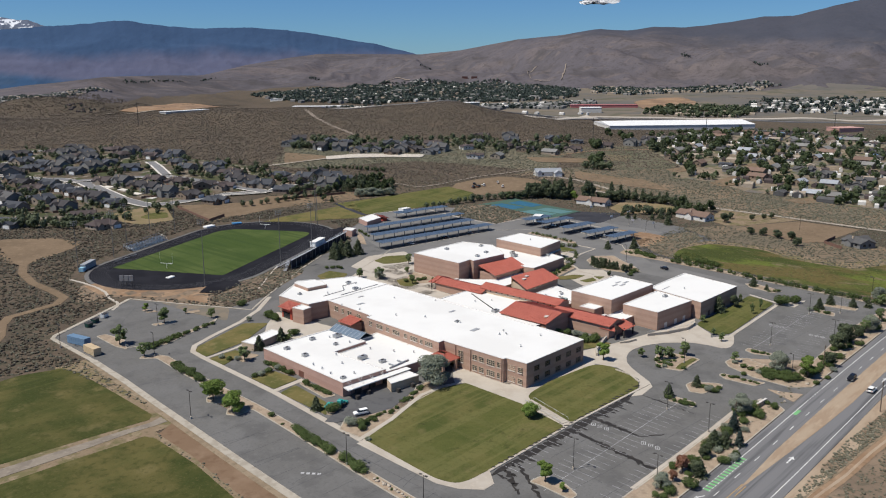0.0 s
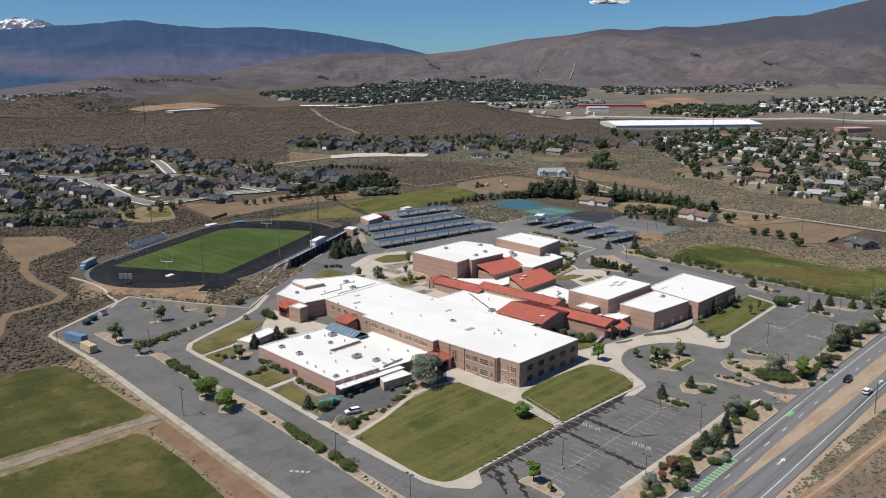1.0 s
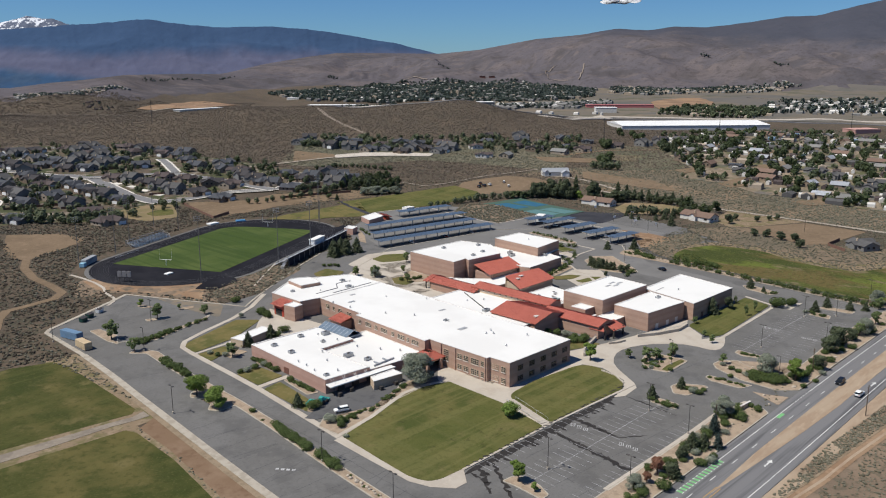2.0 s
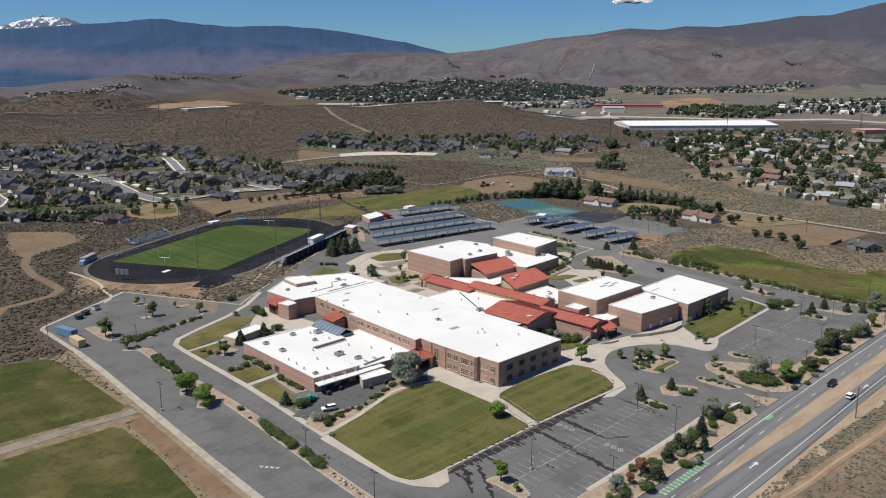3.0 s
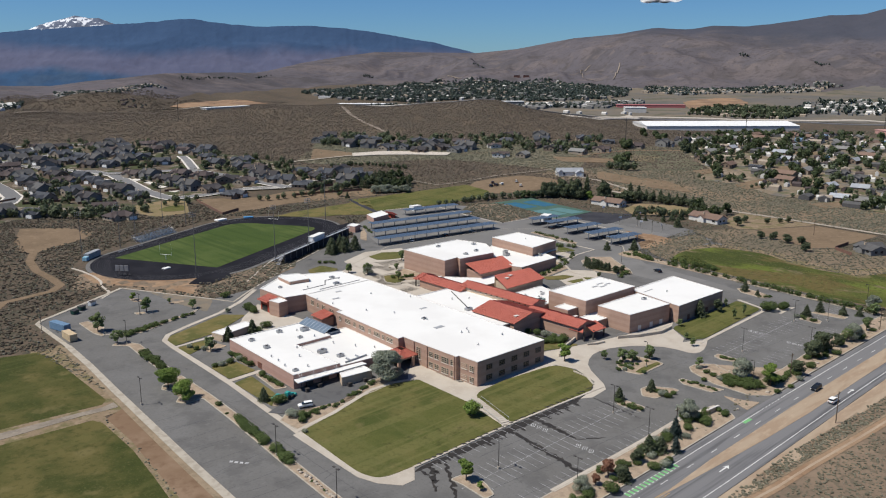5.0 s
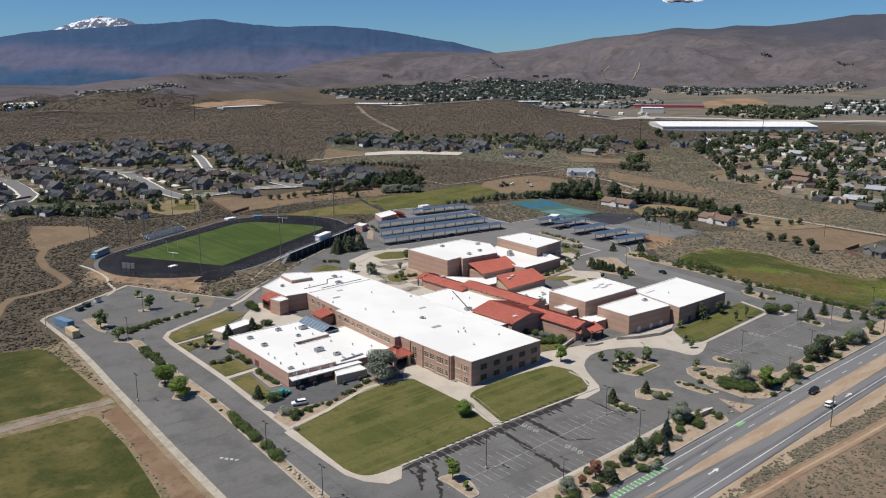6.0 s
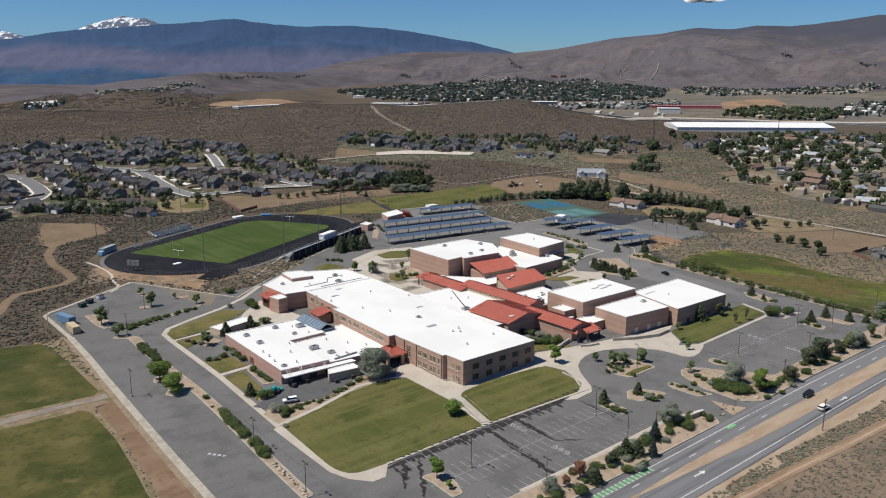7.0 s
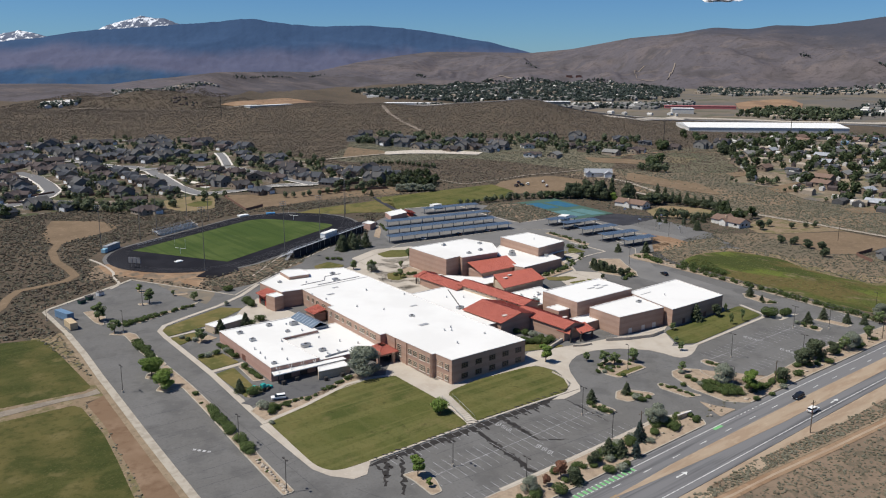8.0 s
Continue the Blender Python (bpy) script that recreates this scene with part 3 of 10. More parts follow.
def boxed(x0, y0, z0, x1, y1, z1, bevel=0.0):
    bm = bmesh.new()
    box(bm, x0, y0, z0, x1, y1, z1)
    if bevel:
        bmesh.ops.bevel(bm, geom=bm.edges[:], offset=bevel, segments=1, affect="EDGES", clamp_overlap=True)
    return bm


def rod(bm, a, b, r0, r1=None, n=8):
    a, b = Vector(a), Vector(b)
    r1 = r0 if r1 is None else r1
    q = (b - a).to_track_quat("Z", "Y")
    rings = []
    for c, r in ((a, r0), (b, r1)):
        rings.append([bm.verts.new(c + q @ Vector((r * math.cos(6.2832 * i / n), r * math.sin(6.2832 * i / n), 0))) for i in range(n)])
    for i in range(n):
        bm.faces.new((rings[0][i], rings[0][(i + 1) % n], rings[1][(i + 1) % n], rings[1][i]))
    bm.faces.new(rings[0][::-1])
    bm.faces.new(rings[1])


def area2(poly):
    return sum(poly[i][0] * poly[(i + 1) % len(poly)][1] - poly[(i + 1) % len(poly)][0] * poly[i][1] for i in range(len(poly)))


def ccw(poly):
    return list(poly) if area2(poly) > 0 else list(poly)[::-1]


def prism(poly, z0, z1):
    bm = bmesh.new()
    poly = ccw(poly)
    lo = [bm.verts.new((x, y, z0)) for x, y in poly]
    hi = [bm.verts.new((x, y, z1)) for x, y in poly]
    n = len(poly)
    for i in range(n):
        bm.faces.new((lo[i], lo[(i + 1) % n], hi[(i + 1) % n], hi[i]))
    bm.faces.new(hi)
    bm.faces.new(lo[::-1])
    return bm


def inset(poly, d):
    """The outline moved inwards by d."""
    poly = ccw(poly)
    out = []
    n = len(poly)
    for i in range(n):
        p0, p1, p2 = (Vector(poly[j % n]) for j in (i - 1, i, i + 1))
        a, b = (p1 - p0).normalized(), (p2 - p1).normalized()
        na, nb = Vector((-a.y, a.x)), Vector((-b.y, b.x))
        k = (na + nb)
        k = k / max(0.3, k.dot(na))
        out.append((p1.x + k.x * d, p1.y + k.y * d))
    return out


def rounded(poly, r, n=5):
    """The outline with its corners rounded; r one number or one for each corner."""
    poly = list(poly)
    rs = r if isinstance(r, (list, tuple)) else [r] * len(poly)
    out = []
    for i, q in enumerate(rs):
        p0, p1, p2 = (Vector(poly[j % len(poly)]) for j in (i - 1, i, i + 1))
        if q <= 0:
            out.append(tuple(p1))
            continue
        d0, d2 = (p0 - p1), (p2 - p1)
        a, b = p1 + d0.normalized() * min(q, d0.length * 0.45), p1 + d2.normalized() * min(q, d2.length * 0.45)
        for k in range(n + 1):
            t = k / n
            c = a * (1 - t) ** 2 + p1 * 2 * t * (1 - t) + b * t * t
            out.append((c.x, c.y))
    return out


def draped(poly, off, step=6.0, skirt=0.35):
    """A sheet over the outline, off metres above the land, with a skirt down into it."""
    bm = bmesh.new()
    poly = ccw(poly)
    bm.faces.new([bm.verts.new((x, y, 0)) for x, y in poly])
    bmesh.ops.triangulate(bm, faces=bm.faces[:])
    for axis in (0, 1):
        lo, hi = min(p[axis] for p in poly), max(p[axis] for p in poly)
        k = math.ceil(lo / step) * step
        while k < hi:
            co, no = Vector((0, 0, 0)), Vector((0, 0, 0))
            co[axis], no[axis] = k, 1
            bmesh.ops.bisect_plane(bm, geom=bm.verts[:] + bm.edges[:] + bm.faces[:], plane_co=co, plane_no=no, dist=1e-4)
            k += step
    z = land([v.co.x for v in bm.verts], [v.co.y for v in bm.verts])
    for v, q in zip(bm.verts, z):
        v.co.z = q + off
    if skirt:
        rim = [ed for ed in bm.edges if len(ed.link_faces) == 1]
        low = bmesh.ops.extrude_edge_only(bm, edges=rim)["geom"]
        for v in low:
            if isinstance(v, bmesh.types.BMVert):
                v.co.z -= skirt
    bmesh.ops.recalc_face_normals(bm, faces=bm.faces[:])
    return bm


def sheet(name, poly, off, material, label, category, step=6.0, kind="structure", skirt=0.35):
    return mesh_thing(name, draped(poly, off, step, skirt), material, label, category, kind=kind)


def along(points, step):
    """Points every step metres along a line."""
    out = []
    for p, q in zip(points, points[1:]):
        d = math.dist(p, q)
        n = max(1, math.ceil(d / step))
        out += [(p[0] + (q[0] - p[0]) * i / n, p[1] + (q[1] - p[1]) * i / n) for i in range(n)]
    return out + [tuple(points[-1][:2])]


def ribbon(bm, points, width, off, height=0.0, closed=False, step=5.0):
    """A strip along a line, draped on the land; height: how far its sides reach down."""
    pts = along(list(points) + ([points[0]] if closed else []), step)
    if closed:
        pts = pts[:-1]
    n = len(pts)
    left, right = [], []
    for i in range(n):
        p0 = pts[i - 1] if (i or closed) else pts[i]
        p2 = pts[(i + 1) % n] if (i < n - 1 or closed) else pts[i]
        d = Vector((p2[0] - p0[0], p2[1] - p0[1])).normalized()
        left.append((pts[i][0] - d.y * width / 2, pts[i][1] + d.x * width / 2))
        right.append((pts[i][0] + d.y * width / 2, pts[i][1] - d.x * width / 2))
    zs = land([p[0] for p in pts], [p[1] for p in pts]) + off
    a = [bm.verts.new((*p, z)) for p, z in zip(left, zs)]
    b = [bm.verts.new((*p, z)) for p, z in zip(right, zs)]
    rows = [a, b]
    if height:
        rows = [[bm.verts.new((*p, z - height)) for p, z in zip(left, zs)], a, b, [bm.verts.new((*p, z - height)) for p, z in zip(right, zs)]]
    for r0, r1 in zip(rows, rows[1:]):
        for i in range(n if closed else n - 1):
            j = (i + 1) % n
            bm.faces.new((r0[i], r1[i], r1[j], r0[j]))
    if height and not closed:
        bm.faces.new([r[0] for r in rows])
        bm.faces.new([r[-1] for r in rows][::-1])


def strip(name, points, width, off, material, label, category, height=0.0, closed=False, kind="structure", step=5.0):
    bm = bmesh.new()
    ribbon(bm, points, width, off, height, closed, step)
    return mesh_thing(name, bm, material, label, category, kind=kind)


def steps(edges):
    out = []
    for a, b, d in edges:
        out += list(np.arange(a, b, d))
    return np.array(out + [edges[-1][1]], float)


e_axis = steps([(-4200, -1500, 90), (-1500, -520, 24), (-520, -260, 9), (-260, 330, 6), (330, 620, 10), (620, 1700, 24), (1700, 4200, 70)])
s_axis = steps([(-1500, -300, 80), (-300, -120, 15), (-120, 420, 6), (420, 780, 9), (780, 1300, 14), (1300, 4700, 26)])
ge, gs = np.meshgrid(e_axis, s_axis)
gx, gy = xy(ge, gs)
gz = land(gx, gy)
ne, ns = len(e_axis), len(s_axis)
idx = np.arange(ne * ns).reshape(ns, ne)
quads = np.stack([idx[:-1, :-1], idx[:-1, 1:], idx[1:, 1:], idx[1:, :-1]], -1).reshape(-1, 4)
ground_mesh = bpy.data.meshes.new("ground")
ground_mesh.from_pydata(np.stack([gx, gy, gz], -1).reshape(-1, 3).tolist(), [], quads.tolist())
ground_mesh.materials.append(M["desert"])
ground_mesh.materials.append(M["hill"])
ground_mesh.materials.append(M["valley_flat"])
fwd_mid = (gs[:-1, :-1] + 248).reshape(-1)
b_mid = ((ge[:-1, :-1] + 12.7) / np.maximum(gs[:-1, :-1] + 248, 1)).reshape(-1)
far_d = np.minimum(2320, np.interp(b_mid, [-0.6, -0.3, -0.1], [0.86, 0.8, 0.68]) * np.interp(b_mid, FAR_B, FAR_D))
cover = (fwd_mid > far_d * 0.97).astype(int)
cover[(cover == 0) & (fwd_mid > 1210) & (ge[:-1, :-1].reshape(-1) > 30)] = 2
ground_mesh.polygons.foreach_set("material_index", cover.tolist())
ground_mesh.polygons.foreach_set("use_smooth", [True] * len(quads))
tagged(new("ground", ground_mesh), "brown high desert ground rising into bare hills", "ground", kind="structure")

# far range with haze blue in its colours, and a snowy one behind it
def far_range(name, bearings, rises, near, far, foot, mat, label, seed, relief, nb=640, nu=60):
    """A mountain slope between two distances whose crest follows the given bearings and rises."""
    bb, uu = np.meshgrid(np.linspace(bearings[0], bearings[-1], nb), np.linspace(0, 1, nu))
    dist = near + (far - near) * uu
    low = 101.3 + foot * near
    crest = 101.3 + far * np.interp(bb, bearings, rises) + 5 * ridges(bb * 60 + seed, uu * 0 + 2.5, 4) * uu
    z = low + (crest - low) * uu ** 1.15 + relief * ridges(bb * 15 + seed + uu, uu * 2.2 + 7) * uu * (1 - uu) * 2
    x, y = xy(bb * dist - 12.7, dist - 248)
    ids = np.arange(nb * nu).reshape(nu, nb)
    q = np.stack([ids[:-1, :-1], ids[:-1, 1:], ids[1:, 1:], ids[1:, :-1]], -1).reshape(-1, 4)
    me = bpy.data.meshes.new(name)
    me.from_pydata(np.stack([x, y, z], -1).reshape(-1, 3).tolist(), [], q.tolist())
    me.materials.append(M[mat])
    me.polygons.foreach_set("use_smooth", [True] * len(q))
    return tagged(new(name, me), label, "mountains", kind="structure")


FRONT_B = [-0.801, -0.699, -0.632, -0.571, -0.530, -0.496, -0.462, -0.429, -0.395, -0.361, -0.334, -0.307, -0.260, -0.226, -0.172, -0.131, -0.091, -0.057, -0.023, 0.011, 0.031, 0.200, 0.484]
FRONT_M = [0.0215, 0.0247, 0.0280, 0.0338, 0.0397, 0.0429, 0.0442, 0.0461, 0.0487, 0.0507, 0.0539, 0.0545, 0.0481, 0.0455, 0.0468, 0.0442, 0.0390, 0.0332, 0.0280, 0.0195, 0.0143, -0.0015, -0.0081]
SNOW_B = [-0.706, -0.665, -0.632, -0.604, -0.577, -0.550, -0.517, -0.503, -0.490, -0.473, -0.459, -0.446, -0.429, -0.417, -0.405, -0.391, -0.354, -0.260]
SNOW_M = [0.0260, 0.0325, 0.0377, 0.0416, 0.0364, 0.0312, 0.0364, 0.0423, 0.0474, 0.0519, 0.0552, 0.0584, 0.0558, 0.0558, 0.0507, 0.0468, 0.0377, 0.0247]
far_range("backdrop", FRONT_B, FRONT_M, 4300, 4760, -0.034, "far_range", "far mountain range across the valley in haze-blue colour", 4, 60)
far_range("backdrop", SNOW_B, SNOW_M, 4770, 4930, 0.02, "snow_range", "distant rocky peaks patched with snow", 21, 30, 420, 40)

# ---- paving, roads, lawns ----
def wander(p, q, n, amp, seed):
    r = random.Random(seed)
    return [(p[0] + (q[0] - p[0]) * i / n + r.uniform(-amp, amp), p[1] + (q[1] - p[1]) * i / n + r.uniform(-amp, amp)) for i in range(n + 1)]


def keep(name, poly, off, mat, label, category, r=0.0, **kw):
    return sheet(name, rounded(poly, r) if r else poly, off, M[mat], label, category, **kw)


CAMPUS = [(-93.6, -62), (-91.4, -8), (-90, 30), (-88.6, 64), (-88, 78), (-86.5, 103), (-85.6, 128), (-85.8, 162.5), (-42, 190), (-18, 146), (2, 148), (64, 189), (100, 205), (120, 232), (168, 262), (215, 250), (262, 168), (266, 86),
          (225, 80), (183, 71), (175, 5), (172, -62), (112, -60), (60, -62), (-30, -64), (-62, -62)]
keep("pavement", CAMPUS, 0.05, "asphalt", "grey asphalt drives and car parks of the school", "car park")

# lighter sheet paints in how the rear asphalt brightens at a low angle
keep("pavement", [(66, 160), (96, 172), (110, 206), (122, 232), (168, 260), (214, 249), (260, 168), (264, 88), (226, 82), (188, 76), (172, 52), (166, 6), (162, -4), (150, 24), (150, 44), (164, 76), (166, 98), (152, 124), (98, 146)], 0.075, "asphalt_grazing", "rear car park asphalt, paled for the low viewing angle", "car park")
# dry ground west and the playing fields
keep("dirt_strip", [(-91.4, 61.5), (-92.8, 30), (-94.2, -8), (-97.3, -80), (-109, -80), (-100.6, 0), (-99, 20), (-97.4, 40), (-97.6, 58)], 0.10, "dirt_dark", "bare brown dirt strip beside the car park", "dirt")
keep("soccer_field", [(-190, 122), (-108.8, 132.7), (-96, 128.5), (-93.8, 120), (-93.5, 105), (-93, 80), (-92.8, 71), (-95, 68.4), (-104.7, 69.6), (-121.4, 71.6), (-190, 79)], 0.10, "soccer", "worn green soccer pitch with mown stripes", "grass field")
keep("practice_field", [(-190, 65), (-123, 61.4), (-101, 59.6), (-99.4, 56), (-99.2, 34), (-101, 15), (-102.8, 0), (-111, -80), (-190, -80)], 0.10, "soccer", "worn green practice pitch with mown stripes", "grass field")
keep("field_edge", [(-190, 82), (-190, 60), (-91.9, 60), (-91.9, 128), (-97, 132), (-100, 126), (-104, 80)], 0.06, "field_dirt", "worn earth and dry grass round the pitches", "verge")
keep("wall_verge", [(-92.4, 131), (-87, 131), (-88.6, 84), (-90.4, 52), (-94, 52), (-93, 60)], 0.075, "field_dirt", "dry earth strip beside the car park wall", "verge")
keep("dry_verge", [(-97.4, 62), (-101.4, 61), (-100.4, 34), (-102, 15), (-104, 0), (-112.4, -80), (-108.6, -80), (-100.2, 0), (-98.6, 20), (-97, 40)], 0.085, "field_dirt", "strip of dry grass beside the pitch", "verge")
keep("path", [(-190, 76), (-121.8, 69), (-103, 67.4), (-96, 66.4), (-91.8, 67.6), (-91.8, 63.4), (-96, 63.6), (-103, 64.6), (-122, 64.8), (-190, 69)], 0.14, "gravel", "grey gravel path between the pitches", "path")

# road along the school
keep("driveway", [(42, -56), (64, -56), (63, -60), (66, -68.2), (39, -68.2), (43, -62)], 0.066, "asphalt", "grey asphalt driveway mouth at the road", "driveway")
keep("road", [(-420, -86.5), (900, -86.5), (900, -68), (-420, -68)], 0.09, "road", "grey asphalt two-way road with lane markings", "road", step=12)
keep("median", [(-14, -76.8), (10, -78.3), (36, -79.9), (61, -80.9), (420, -80.9), (900, -80.9), (900, -75.4), (420, -75.4), (14, -75.4)], 0.13, "median_dirt", "bare earth median between the lanes", "median", step=12)
keep("dirt_verge", [(-420, -86.6), (900, -86.6), (900, -92), (120, -92), (60, -90), (35, -88), (-60, -88.6), (-420, -90)], 0.06, "median_dirt", "bare dry verge beside the road", "verge", step=12)
keep("scrub_flat", [(-420, -86.9), (900, -86.9), (900, -420), (-420, -420)], 0.03, "scrub", "pale brown scrub flat beyond the road", "ground", step=14)
ROADSIDE = [(260, -104), (130, -101.5), (84.1, -99.4), (58, -97.4), (31.5, -95), (14, -94), (-2, -92.4), (-30, -91.5), (-90, -91)]
strip("dirt_trail", ROADSIDE, 3.0, 0.09, M["dirt"], "dirt trail through the scrub beside the road", "dirt track", step=4)
strip("wheel_track", [(x, y - 0.1 * math.sin(x)) for x, y in ROADSIDE], 0.8, 0.11, M["median_dirt"], "worn middle of the dirt trail", "dirt track", step=4)
strip("wheel_track", [(x, y + 1.9) for x, y in ROADSIDE], 0.6, 0.10, M["dry_grass"], "faint wheel track beside the trail", "dirt track", step=4)
for name, y, w, mat in (("edge_line", -70.2, 0.22, "white_paint"), ("edge_line", -84.3, 0.22, "white_paint"), ("centre_line", -76.2, 0.18, "yellow_paint"), ("centre_line", -77.3, 0.18, "yellow_paint")):
    x0 = 4 if y == -70.2 else -200
    strip(name, [(x0, y), (52, y)] if y == -70.2 else [(x0, y), (400, y) if y < -80 else (6, y - 0.2)], w, 0.105, M[mat], "painted line along the road", "road marking", step=12)
strip("edge_line", [(66, -70.2), (400, -70.2)], 0.22, 0.105, M["white_paint"], "painted line along the road", "road marking", step=12)
bm = bmesh.new()
for k in range(-6, 30):
    ribbon(bm, [(k * 12.2 + 5, -73.6), (k * 12.2 + 8.2, -73.6)], 0.2, 0.105)
for k in range(7):
    ribbon(bm, [(52.5 + k * 2, -70.2), (53.5 + k * 2, -70.2)], 0.25, 0.105)
mesh_thing("lane_dashes", bm, M["white_paint"], "white dashes between the lanes", "road marking", kind="structure")
bm = bmesh.new()
for k in range(14):
    ribbon(bm, [(-18 + k * 1.65, -70.9), (-17.1 + k * 1.65, -70.9)], 1.5, 0.11)
ribbon(bm, [(40, -70.9), (44, -70.9)], 1.1, 0.11)
mesh_thing("green_lane_bars", bm, M["green_paint"], "green painted bars of a bicycle lane", "road marking", kind="structure")
bm = bmesh.new()
for k in range(14):
    for dy in (-71.75, -70.05):
        ribbon(bm, [(-18 + k * 1.65, dy), (-17.1 + k * 1.65, dy)], 0.2, 0.112)


def arrow(bm, x, y, turn, size):
    """A turn arrow painted on the road, pointing along turn."""
    a = radians(turn)
    c, s = math.cos(a), math.sin(a)
    for shape in ([(-1, -.09), (0.3, -.09), (0.3, .09), (-1, .09)], [(0.3, -.36), (1, 0), (0.3, .36)]):
        pts = [(x + size * (c * px - s * py), y + size * (s * px + c * py)) for px, py in shape]
        bm.faces.new([bm.verts.new((px, py, H(px, py) + 0.112)) for px, py in pts])


arrow(bm, 12, -80.4, 0, 2.4)
arrow(bm, 86, -82.8, 0, 2.2)
arrow(bm, -22, -71.2, 150, 1.6)
mesh_thing("arrow_markings", bm, M["white_paint"], "white painted arrows and bar ends", "road marking", kind="structure")

# stadium
def on_oval(r, n=20):
    a = radians(STADIUM[2])
    pts = []
    for cx, t0 in ((42.2, -90), (-42.2, 90)):
        for i in range(n + 1):
            t = radians(t0 + 180 * i / n)
            u, v = cx + r * math.cos(t), r * math.sin(t)
            pts.append((STADIUM[0] + u * math.cos(a) - v * math.sin(a), STADIUM[1] + u * math.sin(a) + v * math.cos(a)))
    return pts


keep("track_apron", on_oval(46.0), 0.06, "asphalt", "grey apron round the running track", "apron")
keep("running_track", on_oval(44.0), 0.12, "track", "black rubber running track", "running track")
bm = bmesh.new()
for k in range(9):
    ribbon(bm, on_oval(35.0 + k * 1.1), 0.09, 0.135, closed=True)
mesh_thing("lane_lines", bm, M["lane_line"], "thin pale lane lines of the track", "track marking", kind="structure")
keep("football_field", rounded([(-23, 247), (7, 192), (88, 236), (101, 244), (99, 253), (77, 289), (66, 292)], [1, 1, 8, 8, 5, 8, 5]), 0.16, "field", "mown green football field inside the running track", "grass field")
keep("track_chute", [(100, 240), (112, 244), (128.8, 243.4), (122.1, 225.3), (112, 227), (92, 216.5), (82, 214)], 0.13, "track", "black end of the home straight", "running track")
keep("track_ramp", [(-16.7, 173.3), (-4, 183), (6, 178), (3.9, 171), (-9.9, 167.2)], 0.35, "track", "black paved ramp down from the track", "ramp")
keep("embankment", [(-60, 200), (-44, 191), (-30, 166), (-19, 149), (-14, 160), (-8, 172), (-22, 182), (-38, 205), (-46, 225), (-52, 222)], 0.08, "scrub", "dry scrub bank below the stadium", "bank")
BANK = [(-18, 161.4), (-3.5, 171.6), (34.6, 183.6), (40, 172), (36.4, 167.3), (7.2, 152.5), (-12, 149)]
keep("scrub_bank", BANK, 0.10, "scrub", "grey scrub bank below the stadium seats", "bank")
keep("bare_bank", [(-42.4, 223.5), (-41, 206), (-27.3, 193), (-14, 184), (-5, 180), (-14.7, 169), (-21.5, 158.5), (-30.2, 178), (-41, 192), (-49, 206), (-48, 222)], 0.11, "dirt", "bare orange dirt bank below the track", "bank")
strip("drain_channel", [(5.2, 159.6), (36.2, 188.2)], 0.7, 0.16, M["concrete"], "pale concrete drain down the bank", "drain")
keep("practice_grass", [(101, 298), (125, 274), (151, 257), (160, 262), (186, 303)], 0.12, "lawn_dry", "dry patchy practice grass", "grass field")
keep("upper_grass", [(172, 312), (273, 290), (271, 262), (252, 250), (166, 262), (162, 266)], 0.12, "lawn", "green practice field beyond the stadium", "grass field")
strip("field_track", [(176, 313), (160, 262)], 4.0, 0.14, M["asphalt_dark"], "dark paved path between the practice fields", "path")
keep("dirt_lot", [(92.4, 389.9), (80.4, 327.5), (72, 320), (92, 321), (132, 331), (164, 323), (209, 307), (206, 334), (182, 350), (155, 367), (129.6, 364.7)], 0.07, "dirt_mid", "bare brown dirt behind the houses", "dirt")
keep("green_clearing", rounded([(53, 370), (67, 379), (75, 373), (66, 354), (54, 357)], 4), 0.2, "lawn", "green weeds in the dry clearing", "grassland")
keep("dry_clearing", rounded([(47, 397), (68, 402), (84, 391), (64, 343), (42, 343), (37, 361)], 6), 0.1, "pasture", "dry grass clearing below the houses", "grassland")
keep("dirt_field", rounded([(272, 286), (287, 294), (310, 291), (332, 283), (341, 261), (339, 246), (318, 236), (289, 244), (268, 253), (267, 269)], 5), 0.07, "dirt_mid", "bare fenced dirt paddock", "dirt")
keep("dirt_yard", rounded([(294, 154), (320, 161), (334, 138), (330, 122), (306, 114), (288, 122), (279, 134)], 4), 0.07, "pasture", "dry grass yard", "yard")
keep("dry_pasture", [(300, 84), (340, 92), (337, 38), (296, 57), (288, 66)], 0.06, "field_dirt", "dry grass pasture", "grassland")
keep("dirt_paddock", [(295.6, 56.3), (333.2, 36.6), (330.4, -0.3), (279.3, 3.4), (269.7, 12.6), (282.1, 44.4)], 0.07, "dirt_mid", "bare fenced paddock", "dirt")
keep("dirt_patch", rounded([(-37, 363), (-14, 344), (-6, 319), (-20, 306), (-40, 293), (-52, 286), (-55, 300), (-53, 318)], 4), 0.07, "dirt_mid", "bare dirt clearing in the scrub", "dirt")
MEADOW = [(195, 54), (217, 55), (234, 48), (238, 22), (229, 6), (225, -12), (228, -30), (250, -40), (262, -80), (205, -110), (186, -58), (181.5, -36), (184, -16), (184, 5), (185, 22), (190, 45)]
keep("meadow", rounded(MEADOW, 6), 0.10, "meadow", "green and ochre marsh meadow", "meadow")
keep("meadow_scrub", rounded([(243, 56), (256, 74), (264, 82), (287, 66), (293, 56), (281, 44), (268, 12), (278, 2), (290, -20), (276, -84), (262, -34), (240, -24), (236, -10), (238, 4), (246, 20)], 3), 0.05, "valley_scrub", "dry tan scrub above the meadow", "scrub")
